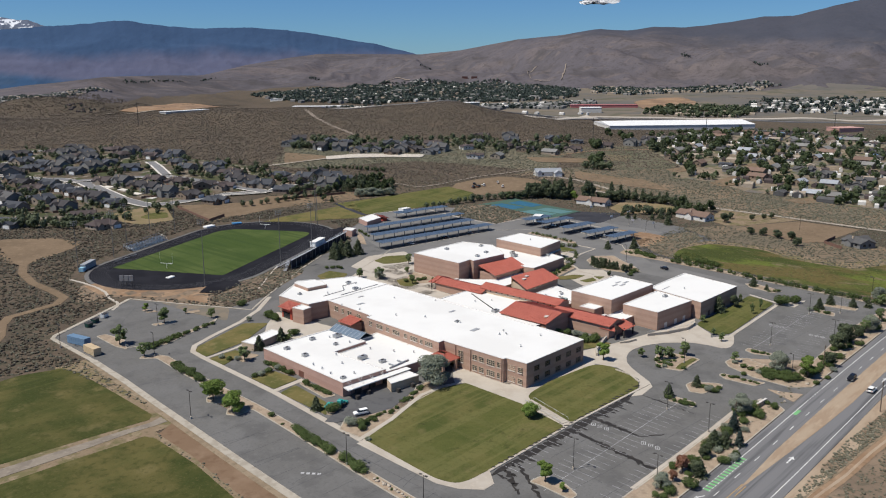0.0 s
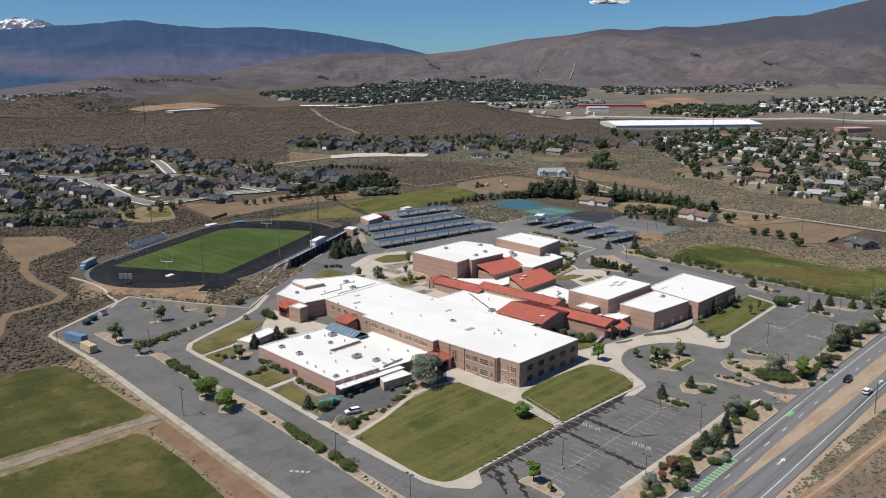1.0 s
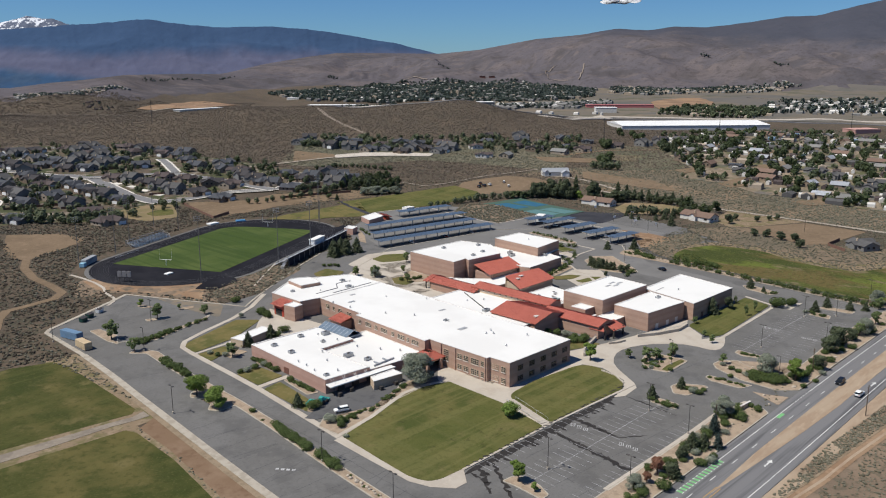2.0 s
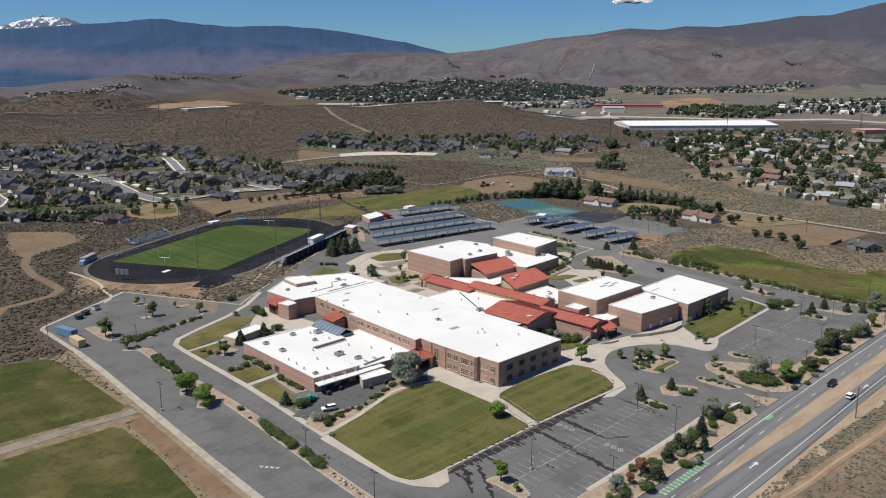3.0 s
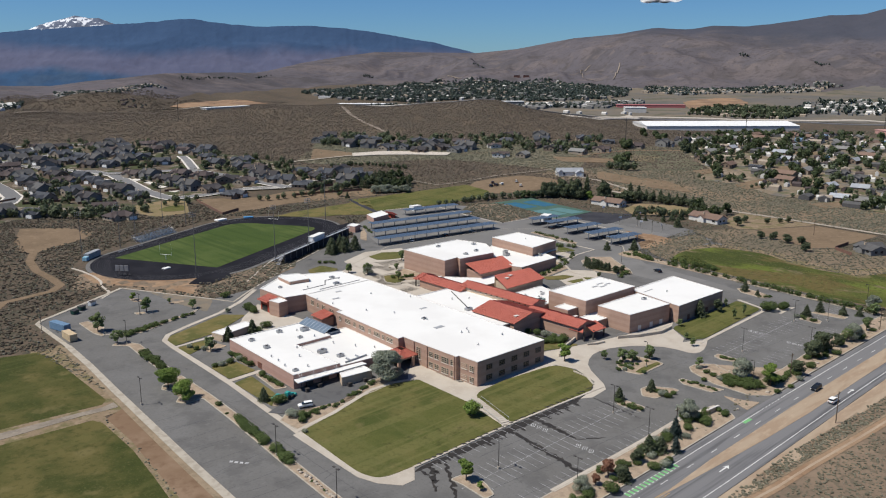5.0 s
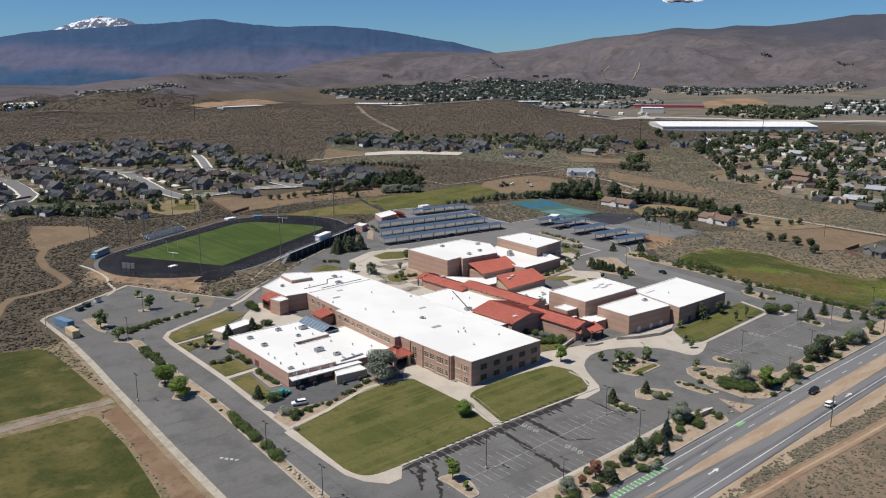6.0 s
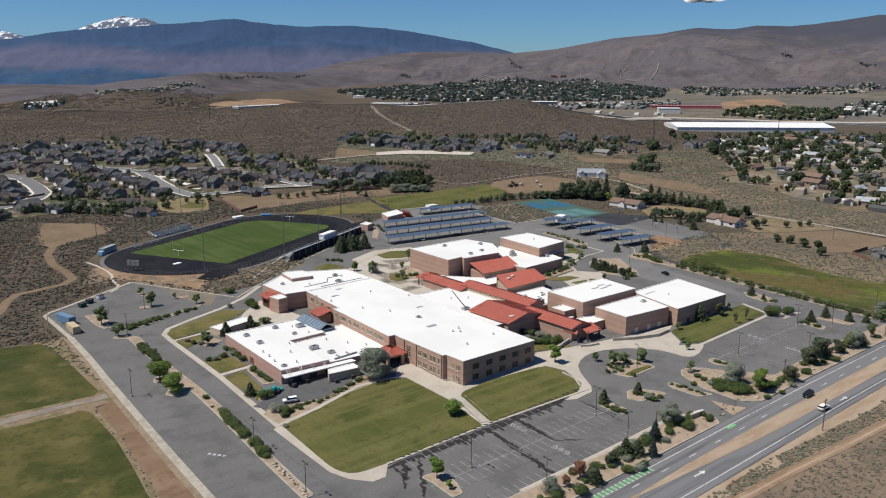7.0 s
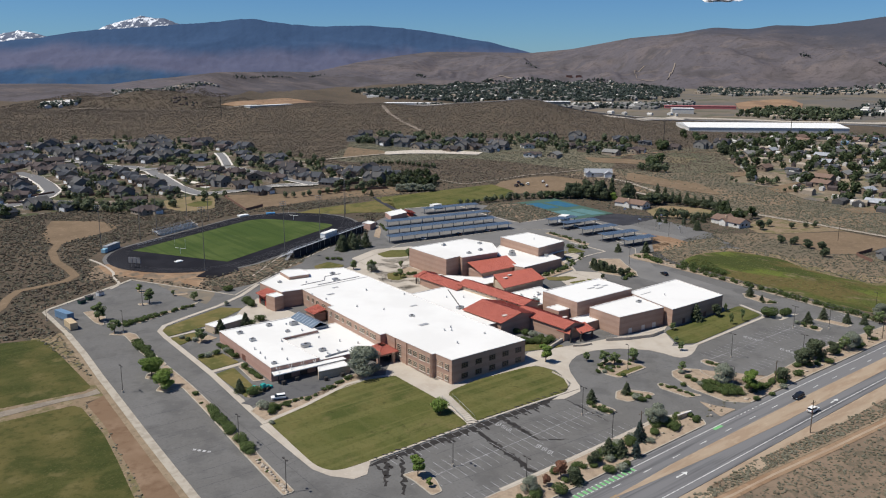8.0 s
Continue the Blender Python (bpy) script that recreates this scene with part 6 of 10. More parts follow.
# roof gear
def roof_unit(x, y, z, w, d, h, turn=0.0, mat="metal"):
    ob = thing("roof_unit", "grey metal air handling unit on the roof", "roof unit", "roof units", at=(x, y, z), turn=turn)
    part("casing", boxed(-w / 2, -d / 2, 0.18, w / 2, d / 2, h, 0.05), M[mat], ob)
    bm = bmesh.new()
    box(bm, -w / 2 + 0.1, -d / 2 + 0.1, 0, -w / 2 + 0.3, d / 2 - 0.1, 0.18)
    box(bm, w / 2 - 0.3, -d / 2 + 0.1, 0, w / 2 - 0.1, d / 2 - 0.1, 0.18)
    part("base_rail", bm, M["dark_metal"], ob)
    bm = bmesh.new()
    rod(bm, (0, 0, h), (0, 0, h + 0.14), min(w, d) * 0.32, n=14)
    part("fan_cowl", bm, M["dark_metal"], ob)
    return ob


def vent(x, y, z, r=0.35, h=0.8):
    ob = thing("roof_vent", "small metal vent on the roof", "roof vent", "roof vents", at=(x, y, z))
    bm = bmesh.new()
    rod(bm, (0, 0, 0), (0, 0, h), r * 0.6, n=10)
    part("pipe", bm, M["metal"], ob)
    bm = bmesh.new()
    rod(bm, (0, 0, h), (0, 0, h + 0.25), r, r * 0.5, n=10)
    part("cap", bm, M["metal"], ob)
    return ob


def skylight(x, y, z, w, d, turn=0.0):
    ob = thing("skylight", "flat translucent grey skylight on the roof", "skylight", "skylights", at=(x, y, z), turn=turn)
    part("curb", boxed(-w / 2, -d / 2, 0, w / 2, d / 2, 0.25), M["coping"], ob)
    part("dome", boxed(-w / 2 + .1, -d / 2 + .1, 0.25, w / 2 - .1, d / 2 - .1, 0.34, 0.03), M["grey_panel"], ob)


for x, y, w, d, h in ((-17.3, 74.9, 3.0, 1.8, 1.5), (-38, 77.6, 2.0, 1.5, 1.1), (-37.9, 67.2, 2.0, 1.6, 1.2), (-23.2, 68.6, 1.6, 1.2, 1.0), (-42.3, 41.4, 1.8, 1.2, 0.9), (-25.5, 79.2, 2.0, 1.4, 1.2)):
    roof_unit(x, y, 4.35, w, d, h)
for x, y, w, d, h in ((-24.5, 52.4, 3.2, 1.8, 1.5), (-22, 45, 2.4, 1.4, 1.2)):
    roof_unit(x, y, 3.35, w, d, h)
for x, y in ((-41.4, 58), (-41.7, 53), (-42.6, 47.4), (-37.2, 42), (-19.7, 76.4), (-18.3, 66.6), (-30, 60), (-34, 52)):
    vent(x, y, 4.35)
for x, y in ((-12, 50), (-16, 58), (-8, 44)):
    vent(x, y, 3.35)
duct = thing("roof_duct", "grey galvanised duct run on the roof", "duct", "roof units", at=(-19, 38.6, 3.35))
for k, (p, q) in enumerate((((-5.5, 0, 0.5), (4, 1, 0.5)), ((-3, 0.2, 0.5), (-3, 3, 0.5)), ((1, .7, 0.5), (1.2, 3.4, 0.5)), ((4, 1, 0.5), (4, 1, 0.0)))):
    bm = bmesh.new()
    rod(bm, p, q, 0.32, n=8)
    part("duct_section", bm, M["metal"], duct)
for x, y in ((2.5, 95.9), (3.5, 86.2), (18, 45.6), (23.7, 109.1), (28.5, 117.9), (10, 114.5), (33, 73), (17, 25.6), (21, 27), (14, 60), (8, 70), (24, 88), (12, 12), (26, 14), (19, 24)):
    vent(x, y, 8.05, 0.4, 0.7)
for x, y, w, d in ((15.3, 35.6, 4.2, 2.0), (26.5, 57.4, 3.4, 1.4), (9, 92, 3.6, 1.6), (16, 100, 3.0, 1.4)):
    skylight(x, y, 8.04, w, d, 2.0)
for x, y, w, d, h in ((0.8, 121.7, 1.6, 1.2, 1.0), (22.5, 111, 2.6, 1.4, 1.1), (27, 121, 2.2, 1.4, 1.0), (17.8, 46.8, 1.8, 1.3, 0.8)):
    roof_unit(x, y, 8.05, w, d, h)
pipe = thing("roof_pipe", "grey pipe run on sleepers across the roof", "pipe", "roof units", at=(0, 0, 8.05))
for p, q in (((6, 112, .25), (18, 113, .25)), ((18, 113, .25), (22, 119, .25)), ((22, 119, .25), (30, 119, .25)), ((12, 108, .25), (34, 109.5, .25))):
    bm = bmesh.new()
    rod(bm, p, q, 0.22, n=6)
    part("pipe_section", bm, M["dull_panel"], pipe)
for x, y in ((92.9, 122.6), (91.4, 101), (100.4, 103), (110, 114.7)):
    roof_unit(x, y, 12.25, 2.0, 1.5, 1.1)
for x, y, s in ((119, 100, 3.2), (123, 104.5, 2.4), (131.2, 88, 1.8)):
    roof_unit(x, y, 7.65, s, s * 0.7, 1.5)
vent(140, 106, 12.15)
for x, y in ((96.5, 27.2), (99.4, 25.2), (101.8, 28.8), (104, 26.4)):
    skylight(x, y, 10.14, 4.0, 1.2)
roof_unit(101.2, 6, 8.15, 2.2, 1.4, 1.0)
vent(118, 6, 8.15)
skylight(114, 12.5, 8.14, 7, 0.6, 3)
roof_unit(74.6, 38.5, 4.45, 4.4, 2.4, 2.4, 8, "green_grey")
for x, y, s in ((80, 44, 2.4), (84, 40, 2.0), (86, 48, 2.6), (78, 50, 1.6), (90, 44, 1.6)):
    roof_unit(x, y, 4.45, s, s * 0.7, 1.3, 0, "white")
pipe = thing("roof_pipe", "dark pipe across the low roof", "pipe", "roof units", at=(0, 0, 5.3))
bm = bmesh.new()
rod(bm, (58, 75, .3), (46, 52, .3), 0.22, n=6)
part("pipe_section", bm, M["dark_metal"], pipe)
roof_unit(44.6, 50.4, 5.25, 3.0, 1.8, 1.2)
for x, y in ((56, 62), (50, 66), (60, 52)):
    vent(x, y, 5.25)

for x, y, z in ((84, 66.6, 8.4), (88, 68.2, 8.7), (66.8, 92, 7.2), (48, 27.4, 7.3), (65.6, 12.6, 6.9)):
    hatch = thing("roof_hatch", "small tan hatch on a red roof", "roof hatch", "roof hatches", at=(x, y, z))
    part("curb", boxed(-0.9, -0.6, -0.6, 0.9, 0.6, 0.35), M["block_tan"], hatch)
    part("lid", boxed(-1.0, -0.7, 0.35, 1.0, 0.7, 0.45), M["coping"], hatch)

# low walls and ramps at the entrance
def low_wall(points, w, h, label="curved low concrete wall with a rail", rail=True):
    ob = thing("retaining_wall", label, "low wall", "entrance walls")
    bm = bmesh.new()
    ribbon(bm, points, w, h, h + 0.6, step=2)
    part("wall", bm, M["concrete"], ob)
    if rail:
        bm = bmesh.new()
        pts = [Vector((x, y, H(x, y) + h)) for x, y in along(points, 2.5)]
        for p, q in zip(pts, pts[1:]):
            rod(bm, p + Vector((0, 0, 0.9)), q + Vector((0, 0, 0.9)), 0.05, n=4)
            rod(bm, p, p + Vector((0, 0, 0.9)), 0.04, n=4)
        part("rail", bm, M["metal"], ob)


low_wall([(40, -1), (44, 2), (50, 4), (58, 6.5)], 0.7, 1.3)
low_wall([(57, 0), (60, -1.8), (64, -2.6)], 0.6, 0.8, "low concrete planter wall", False)
low_wall([(71, -3.5), (78, -7.6), (88, -11.2), (96, -10.6)], 0.5, 1.2)
low_wall([(33, -13), (32.5, -19), (29, -24.5)], 0.5, 0.5, "curved concrete seat wall", False)
steps_thing = thing("concrete_steps", "flight of concrete steps between the lawns", "steps", at=(0, 0, 0))
for k in range(14):
    t = k / 13
    cx, cy = -7.4 - 4.2 * t, -7 - 16 * t
    bm = boxed(-1.4, -0.62, -0.6, 1.4, 0.62, 0.0)
    st = part("step", bm, M["concrete"], steps_thing)
    st.matrix_local = pose(cx, cy, H(cx, cy) + 0.3, 0, 0, -14)
for side in (-1.7, 1.7):
    bm = bmesh.new()
    ps = [Vector((-7.4 - 4.2 * t + side * 0.97, -7 - 16 * t - side * 0.25, 0)) for t in (0, 0.33, 0.66, 1)]
    for p in ps:
        p.z = H(p.x, p.y) + 0.2
    for p, q in zip(ps, ps[1:]):
        rod(bm, p + Vector((0, 0, 1)), q + Vector((0, 0, 1)), 0.05, n=4)
    for p in ps:
        rod(bm, p, p + Vector((0, 0, 1)), 0.05, n=4)
    part("handrail", bm, M["metal"], steps_thing)

# sheds and huts
shed = block("portable_classroom", [(-42.6, 99.4), (-41.2, 93.6), (-25.2, 97.6), (-26.6, 103.4)], 3.5, "block_tan", "long tan shed with white roof beside the lawn", lip=0.05)
hutA = block("field_house", [(140, 245), (135, 231), (151, 236), (156, 250)], 7.2, "block_rose", "rose block field house with white roof")
canopyA = thing("field_house_porch", "red porch of the field house", "porch")
seam_roof(canopyA, ((152, 236, 7.4), (156, 246, 7.4)), ((157, 234, 6.2), (161, 244, 6.2)))
part("wall", prism([(153.4, 236.4), (156, 235.4), (159, 243), (156.6, 244)], 3, 6.2), M["red_paint"], canopyA)
hutB = block("ticket_hut", [(107, 221), (108.4, 214.5), (115, 218.4), (113.6, 225)], 7.6, "block_rose", "small rose block hut with white roof")
box_hut = block("utility_hut", [(217, 163), (224, 166), (226, 161), (219, 158)], 8.2, "white", "small white utility cabinet", lip=0.05)
box_hut2 = block("utility_hut", [(182, 252), (189, 252), (189, 247), (182, 247)], 7.4, "white", "small white utility cabinet", lip=0.05)

# ---- carports with solar panels ----
def carport(x0, y0, x1, y1, label="long steel carport roofed with blue solar panels"):
    """A row of T-posts with a tilted roof of panels between two plan points."""
    a, b = Vector((x0, y0)), Vector((x1, y1))
    length = (b - a).length
    d = (b - a) / length
    ob = thing("solar_carport", label, "carport", "solar carports", at=(x0, y0, H((x0 + x1) / 2, (y0 + y1) / 2)), turn=math.degrees(math.atan2(d.y, d.x)))
    n = max(3, round(length / 8))
    wide, tilt = 3.5, 0.02
    for k in range(n + 1):
        x = 0.8 + (length - 1.6) * k / n
        bm = bmesh.new()
        box(bm, x - 0.18, -0.18, -0.6, x + 0.18, 0.18, 3.5)
        part("post", bm, M["metal"], ob)
        bm = bmesh.new()
        rod(bm, (x, -wide + 0.4, 3.55 - tilt * wide), (x, wide - 0.4, 3.55 + tilt * wide), 0.14, n=4)
        part("arm", bm, M["metal"], ob)
    bm = bmesh.new()
    for v in (-2.7, -0.9, 0.9, 2.7):
        box(bm, 0, v - 0.07, 3.62 + v * tilt, length, v + 0.07, 3.76 + v * tilt)
    part("purlin", bm, M["metal"], ob)
    for i in range(max(2, round(length / 4.0))):
        m = max(2, round(length / 4.0))
        u0, u1 = length * i / m + 0.04, length * (i + 1) / m - 0.04
        bm = bmesh.new()
        for j in range(4):
            v0, v1 = -wide + wide / 2 * j + 0.04, -wide + wide / 2 * (j + 1) - 0.04
            vs = [bm.verts.new(c) for c in ((u0, v0, 3.80 + v0 * tilt), (u1, v0, 3.80 + v0 * tilt), (u1, v1, 3.80 + v1 * tilt), (u0, v1, 3.80 + v1 * tilt))]
            ws = [bm.verts.new(v.co - Vector((0, 0, 0.05))) for v in vs]
            bm.faces.new(vs)
            bm.faces.new(ws[::-1])
            for q in range(4):
                bm.faces.new((vs[q], ws[q], ws[(q + 1) % 4], vs[(q + 1) % 4]))
        part("solar_panel", bm, M["solar"], ob)
    return ob


for p in ((97, 178.5, 180, 168), (108, 196, 184, 186.5), (121, 216, 196, 206), (166, 238, 208, 232)):
    carport(*p)
    # dark strip deepens the panels' shadow on the sealed stalls
    strip("sealed_pad", [(p[0] + 1, p[1] + 0.6), (p[2] - 1, p[3] + 0.6)], 10.5, 0.10, M["asphalt_yard"], "dark sealed parking strip with the carport's shadow painted in", "parking strip")
for p in ((204.5, 159.6, 227, 157), (204, 146.4, 231, 143.4), (199.6, 127, 226, 124), (196.4, 109, 223, 105.8), (196, 92.6, 219, 90)):
    carport(*p)
    # sealed stalls, near black to paint in the shadow of the panels
    strip("sealed_pad", [(p[0] - 0.5, p[1] - 0.8), (p[2] + 0.5, p[3] - 0.8)], 9.5, 0.10, M["asphalt_dark"], "dark sealed parking strip with the carport's shadow painted in", "parking strip")

# ---- stadium ----
def at_oval(u, v):
    a = radians(STADIUM[2])
    return STADIUM[0] + u * math.cos(a) - v * math.sin(a), STADIUM[1] + u * math.sin(a) + v * math.cos(a)


def bleachers(u0, u1, v, away, tiers, rise, label, seat="bright_metal"):
    """Tiered metal seating along the straight; away: which way the tiers climb."""
    ox, oy = at_oval(u0, v)
    ob = thing("bleachers", label, "bleachers", "stadium seating", at=(ox, oy, STADIUM[3]), turn=STADIUM[2])
    length = u1 - u0
    for k in range(tiers):
        z, y = 0.5 + k * rise, away * (1 + k * 0.8)
        part("bench", boxed(0, y - 0.18, z, length, y + 0.18, z + 0.08), M[seat], ob)
        part("footboard", boxed(0, y - away * 0.45 - 0.26, z - 0.35, length, y - away * 0.45 + 0.26, z - 0.3), M[seat], ob)
    top, back = 0.5 + tiers * rise, away * (1 + tiers * 0.8)
    for k in range(int(length / 6) + 1):
        x = min(length, k * 6)
        bm = bmesh.new()
        rod(bm, (x, away * 0.8, -1.5), (x, back, top), 0.09, n=4)
        rod(bm, (x, back, -3), (x, back, top + 1.0), 0.09, n=4)
        rod(bm, (x, back * 0.5, -1.5), (x, back * 0.5, top * 0.5), 0.08, n=4)
        part("frame_rib", bm, M["metal"], ob)
    bm = bmesh.new()
    for z in (0.4, 0.7, 1.0):
        rod(bm, (0, back, top + z), (length, back, top + z), 0.04, n=4)
    for x in (0, length):
        for z in (0.5, 1.0):
            rod(bm, (x, away * 0.8, 0.5 + z), (x, back, top + z), 0.04, n=4)
    part("guard_rail", bm, M["metal"], ob)
    return ob


stand = bleachers(-32, 44, -46.6, -1, 10, 0.42, "long grey metal bleachers with an open dark underside")
part("top_walkway", boxed(0, -9.2, 4.35, 76, -8.3, 4.5), M["bright_metal"], stand, "pale metal walkway along the top")
bm = bmesh.new()
for k in range(9):
    box(bm, -5.4 + k * 0.6, -8.8, 0.3 + k * 0.48, -4.8 + k * 0.6, -7.0, 0.42 + k * 0.48)
part("stair", bm, M["bright_metal"], stand, "pale metal stair landing")
# added dark sheet that stands in for the shadow under the stand
bm = boxed(0.5, -8.5, -3.0, 75.5, -8.4, 4.0)
part("back_screen", bm, M["asphalt_dark"], stand, "dark sheet added for the shade below the seats")
bleachers(-16, 17, 46.6, 1, 7, 0.34, "dull blue metal visitor bleachers", "seat_blue")
pb = at_oval(0, -53.2)
press = thing("press_box", "long white press box above the bleachers", "press box", at=(*pb, STADIUM[3]), turn=STADIUM[2])
part("cabin", boxed(0, -1.6, 4.4, 13, 1.4, 7.0, 0.05), M["white"], press)
part("roof", boxed(-0.3, -1.9, 7.0, 13.3, 1.7, 7.2), M["roof_white"], press)
part("window_band", boxed(0.5, 1.36, 5.4, 12.5, 1.46, 6.4), M["pane"], press)
for x in (1, 4.6, 8.4, 12):
    bm = bmesh.new()
    rod(bm, (x, -1.2, -3), (x, -1.2, 4.4), 0.16, n=6)
    part("stilt", bm, M["metal"], press)


def light_mast(x, y, h, heads=3, label="tall steel floodlight mast beside the field", group="floodlights"):
    ob = thing("floodlight_mast", label, "floodlight", group, at=(x, y, H(x, y) - 0.3))
    bm = bmesh.new()
    rod(bm, (0, 0, 0), (0, 0, h), 0.22, 0.09, 8)
    part("mast", bm, M["mast_metal"], ob)
    for k in range(heads):
        bm = bmesh.new()
        rod(bm, (-1.8, 0, h - 0.4 - k * 0.9), (1.8, 0, h - 0.4 - k * 0.9), 0.06, n=4)
        part("cross_arm", bm, M["mast_metal"], ob)
        for u in (-1.5, -0.5, 0.5, 1.5):
            bm = bmesh.new()
            rod(bm, (u, 0.1, h - 0.4 - k * 0.9), (u, 0.45, h - 0.6 - k * 0.9), 0.16, 0.26, 8)
            part("lamp_head", bm, M["metal"], ob)


for x, y, h in ((-9, 181.5, 32), (-37, 254, 26), (-11, 270.5, 26), (3.5, 285, 26), (43.6, 305, 26), (35.5, 184, 30), (60, 190, 30), (126, 272, 30), (118, 260, 30), (36, 322, 26)):
    light_mast(x, y, h)


def goal(u, v):
    gx_, gy_ = at_oval(u, v)
    ob = thing("goal_posts", "white football goal posts on one stem", "goal posts", "goal posts", at=(gx_, gy_, STADIUM[3]), turn=STADIUM[2] + 90)
    bm = bmesh.new()
    rod(bm, (0, 0, 0), (0, 0, 3.05), 0.12, n=8)
    part("stem", bm, M["white"], ob)
    bm = bmesh.new()
    rod(bm, (-3.5, 0, 3.05), (3.5, 0, 3.05), 0.11, n=8)
    part("crossbar", bm, M["white"], ob)
    for x in (-3.5, 3.5):
        bm = bmesh.new()
        rod(bm, (x, 0, 3.05), (x, 0, 8.6), 0.035, n=6)
        part("upright", bm, M["white"], ob)


goal(-47, 5.7)
goal(60, 5.7)
score = thing("scoreboard", "grey panelled scoreboard on dark posts", "scoreboard", at=(-34.5, 207, H(-34.5, 207)), turn=-52)
for x in (-2.6, 0, 2.6):
    bm = bmesh.new()
    rod(bm, (x, 0, -0.5), (x, 0, 5.2), 0.12, n=6)
    part("post", bm, M["dark_metal"], score)
for x in (-2.3, 0, 2.3):
    part("panel", boxed(x - 1.0, -0.2, 2.6, x + 1.0, 0.2, 5.4, 0.04), M["dull_panel"], score)


def bar_mat(name, x, y, w, d, h, mat, label, category, turn=0.0, z=None):
    ob = thing(name, label, category, at=(x, y, (H(x, y) if z is None else z)), turn=turn)
    part("pad", boxed(-w / 2, -d / 2, 0.1, w / 2, d / 2, h, 0.06), M[mat], ob)
    return ob


bar_mat("landing_mat", *at_oval(-62, -6), 4, 2.5, 0.6, "white", "white covered high jump landing mat on the track", "mat", 20, STADIUM[3])
bar_mat("landing_mat", *at_oval(58, 44), 7, 4, 1.0, "white", "white covered pole vault landing mat", "mat", 10, STADIUM[3])
bar_mat("landing_mat", *at_oval(72, 32), 6, 4, 0.9, "blue_paint", "blue covered high jump landing mat", "mat", -20, STADIUM[3])
for u in (-40, -36, -32, -28, -24):
    hx_, hy_ = at_oval(u, 40.5)
    ob = thing("team_bench", "low metal bench beside the field", "bench", "team benches", at=(hx_, hy_, STADIUM[3] + 0.12), turn=STADIUM[2])
    part("seat", boxed(-1.6, -0.2, 0.42, 1.6, 0.2, 0.48), M["metal"], ob)
    for x in (-1.3, 1.3):
        part("leg", boxed(x - 0.05, -0.18, 0, x + 0.05, 0.18, 0.42), M["metal"], ob)


def container(x, y, w, d, h, mat, label, turn, name="shipping_container", cat="container"):
    """A ribbed steel box with corner posts and doors."""
    ob = thing(name, label, cat, "containers", at=(x, y, H(x, y) + 0.05), turn=turn)
    part("body", boxed(-w / 2, -d / 2, 0.15, w / 2, d / 2, h, 0.03), M[mat], ob)
    n = int(w / 1.2)
    for k in range(1, n):
        u = -w / 2 + w * k / n
        for v in (-d / 2, d / 2):
            part("rib", boxed(u - 0.1, v - 0.04, 0.3, u + 0.1, v + 0.04, h - 0.2), M[mat], ob)
    bm = bmesh.new()
    for v in (-d / 4, d / 4):
        box(bm, -w / 2 - 0.05, v - d / 4 + 0.08, 0.3, -w / 2, v + d / 4 - 0.08, h - 0.15)
    part("door", bm, M[mat], ob)
    part("skid", boxed(-w / 2 + .1, -d / 2 + .1, -0.2, w / 2 - .1, d / 2 - .1, 0.15), M["dark_metal"], ob)
    return ob


container(-81.5, 149.0, 10, 2.8, 3.0, "blue_grey", "faded blue steel shipping container", -76)
container(-82.4, 135.5, 8, 2.8, 2.8, "tan_paint", "tan storage container beside the kerb", -88)
container(-31, 256.5, 12, 2.8, 3.2, "grey_panel", "pale grey trailer beside the track", 42, "storage_trailer", "trailer")
container(-36.4, 250.8, 2.6, 2.4, 2.2, "light_blue", "small light blue shed beside the track", 42, "storage_shed", "shed")


def dumpster(x, y, mat, label, turn):
    ob = thing("dumpster", label, "dumpster", "dumpsters", at=(x, y, H(x, y) + 0.05), turn=turn)
    bm = bmesh.new()
    lo = [(-1.6, -0.9), (1.6, -0.9), (1.6, 0.9), (-1.6, 0.9)]
    a = [bm.verts.new((px * 0.9, py * 0.85, 0.15)) for px, py in lo]
    b = [bm.verts.new((px, py, 1.9 if py > 0 else 1.5)) for px, py in lo]
    bm.faces.new(a[::-1])
    bm.faces.new(b)
    for i in range(4):
        bm.faces.new((a[i], a[(i + 1) % 4], b[(i + 1) % 4], b[i]))
    part("bin", bm, M[mat], ob)
    for x0 in (-1.6, 0.05):
        part("lid", boxed(x0, -0.95, 1.72, x0 + 1.55, 0.95, 1.8), M["dark_metal"], ob).matrix_local = pose(0, 0, 0, 6)


dumpster(-66.5, 169, "green_dark", "dark green steel dumpster", 30)
dumpster(-70.5, 165.5, "green_dark", "dark green steel dumpster", 30)
dumpster(-61, 172.5, "white", "white steel dumpster beside the kerb", 30)

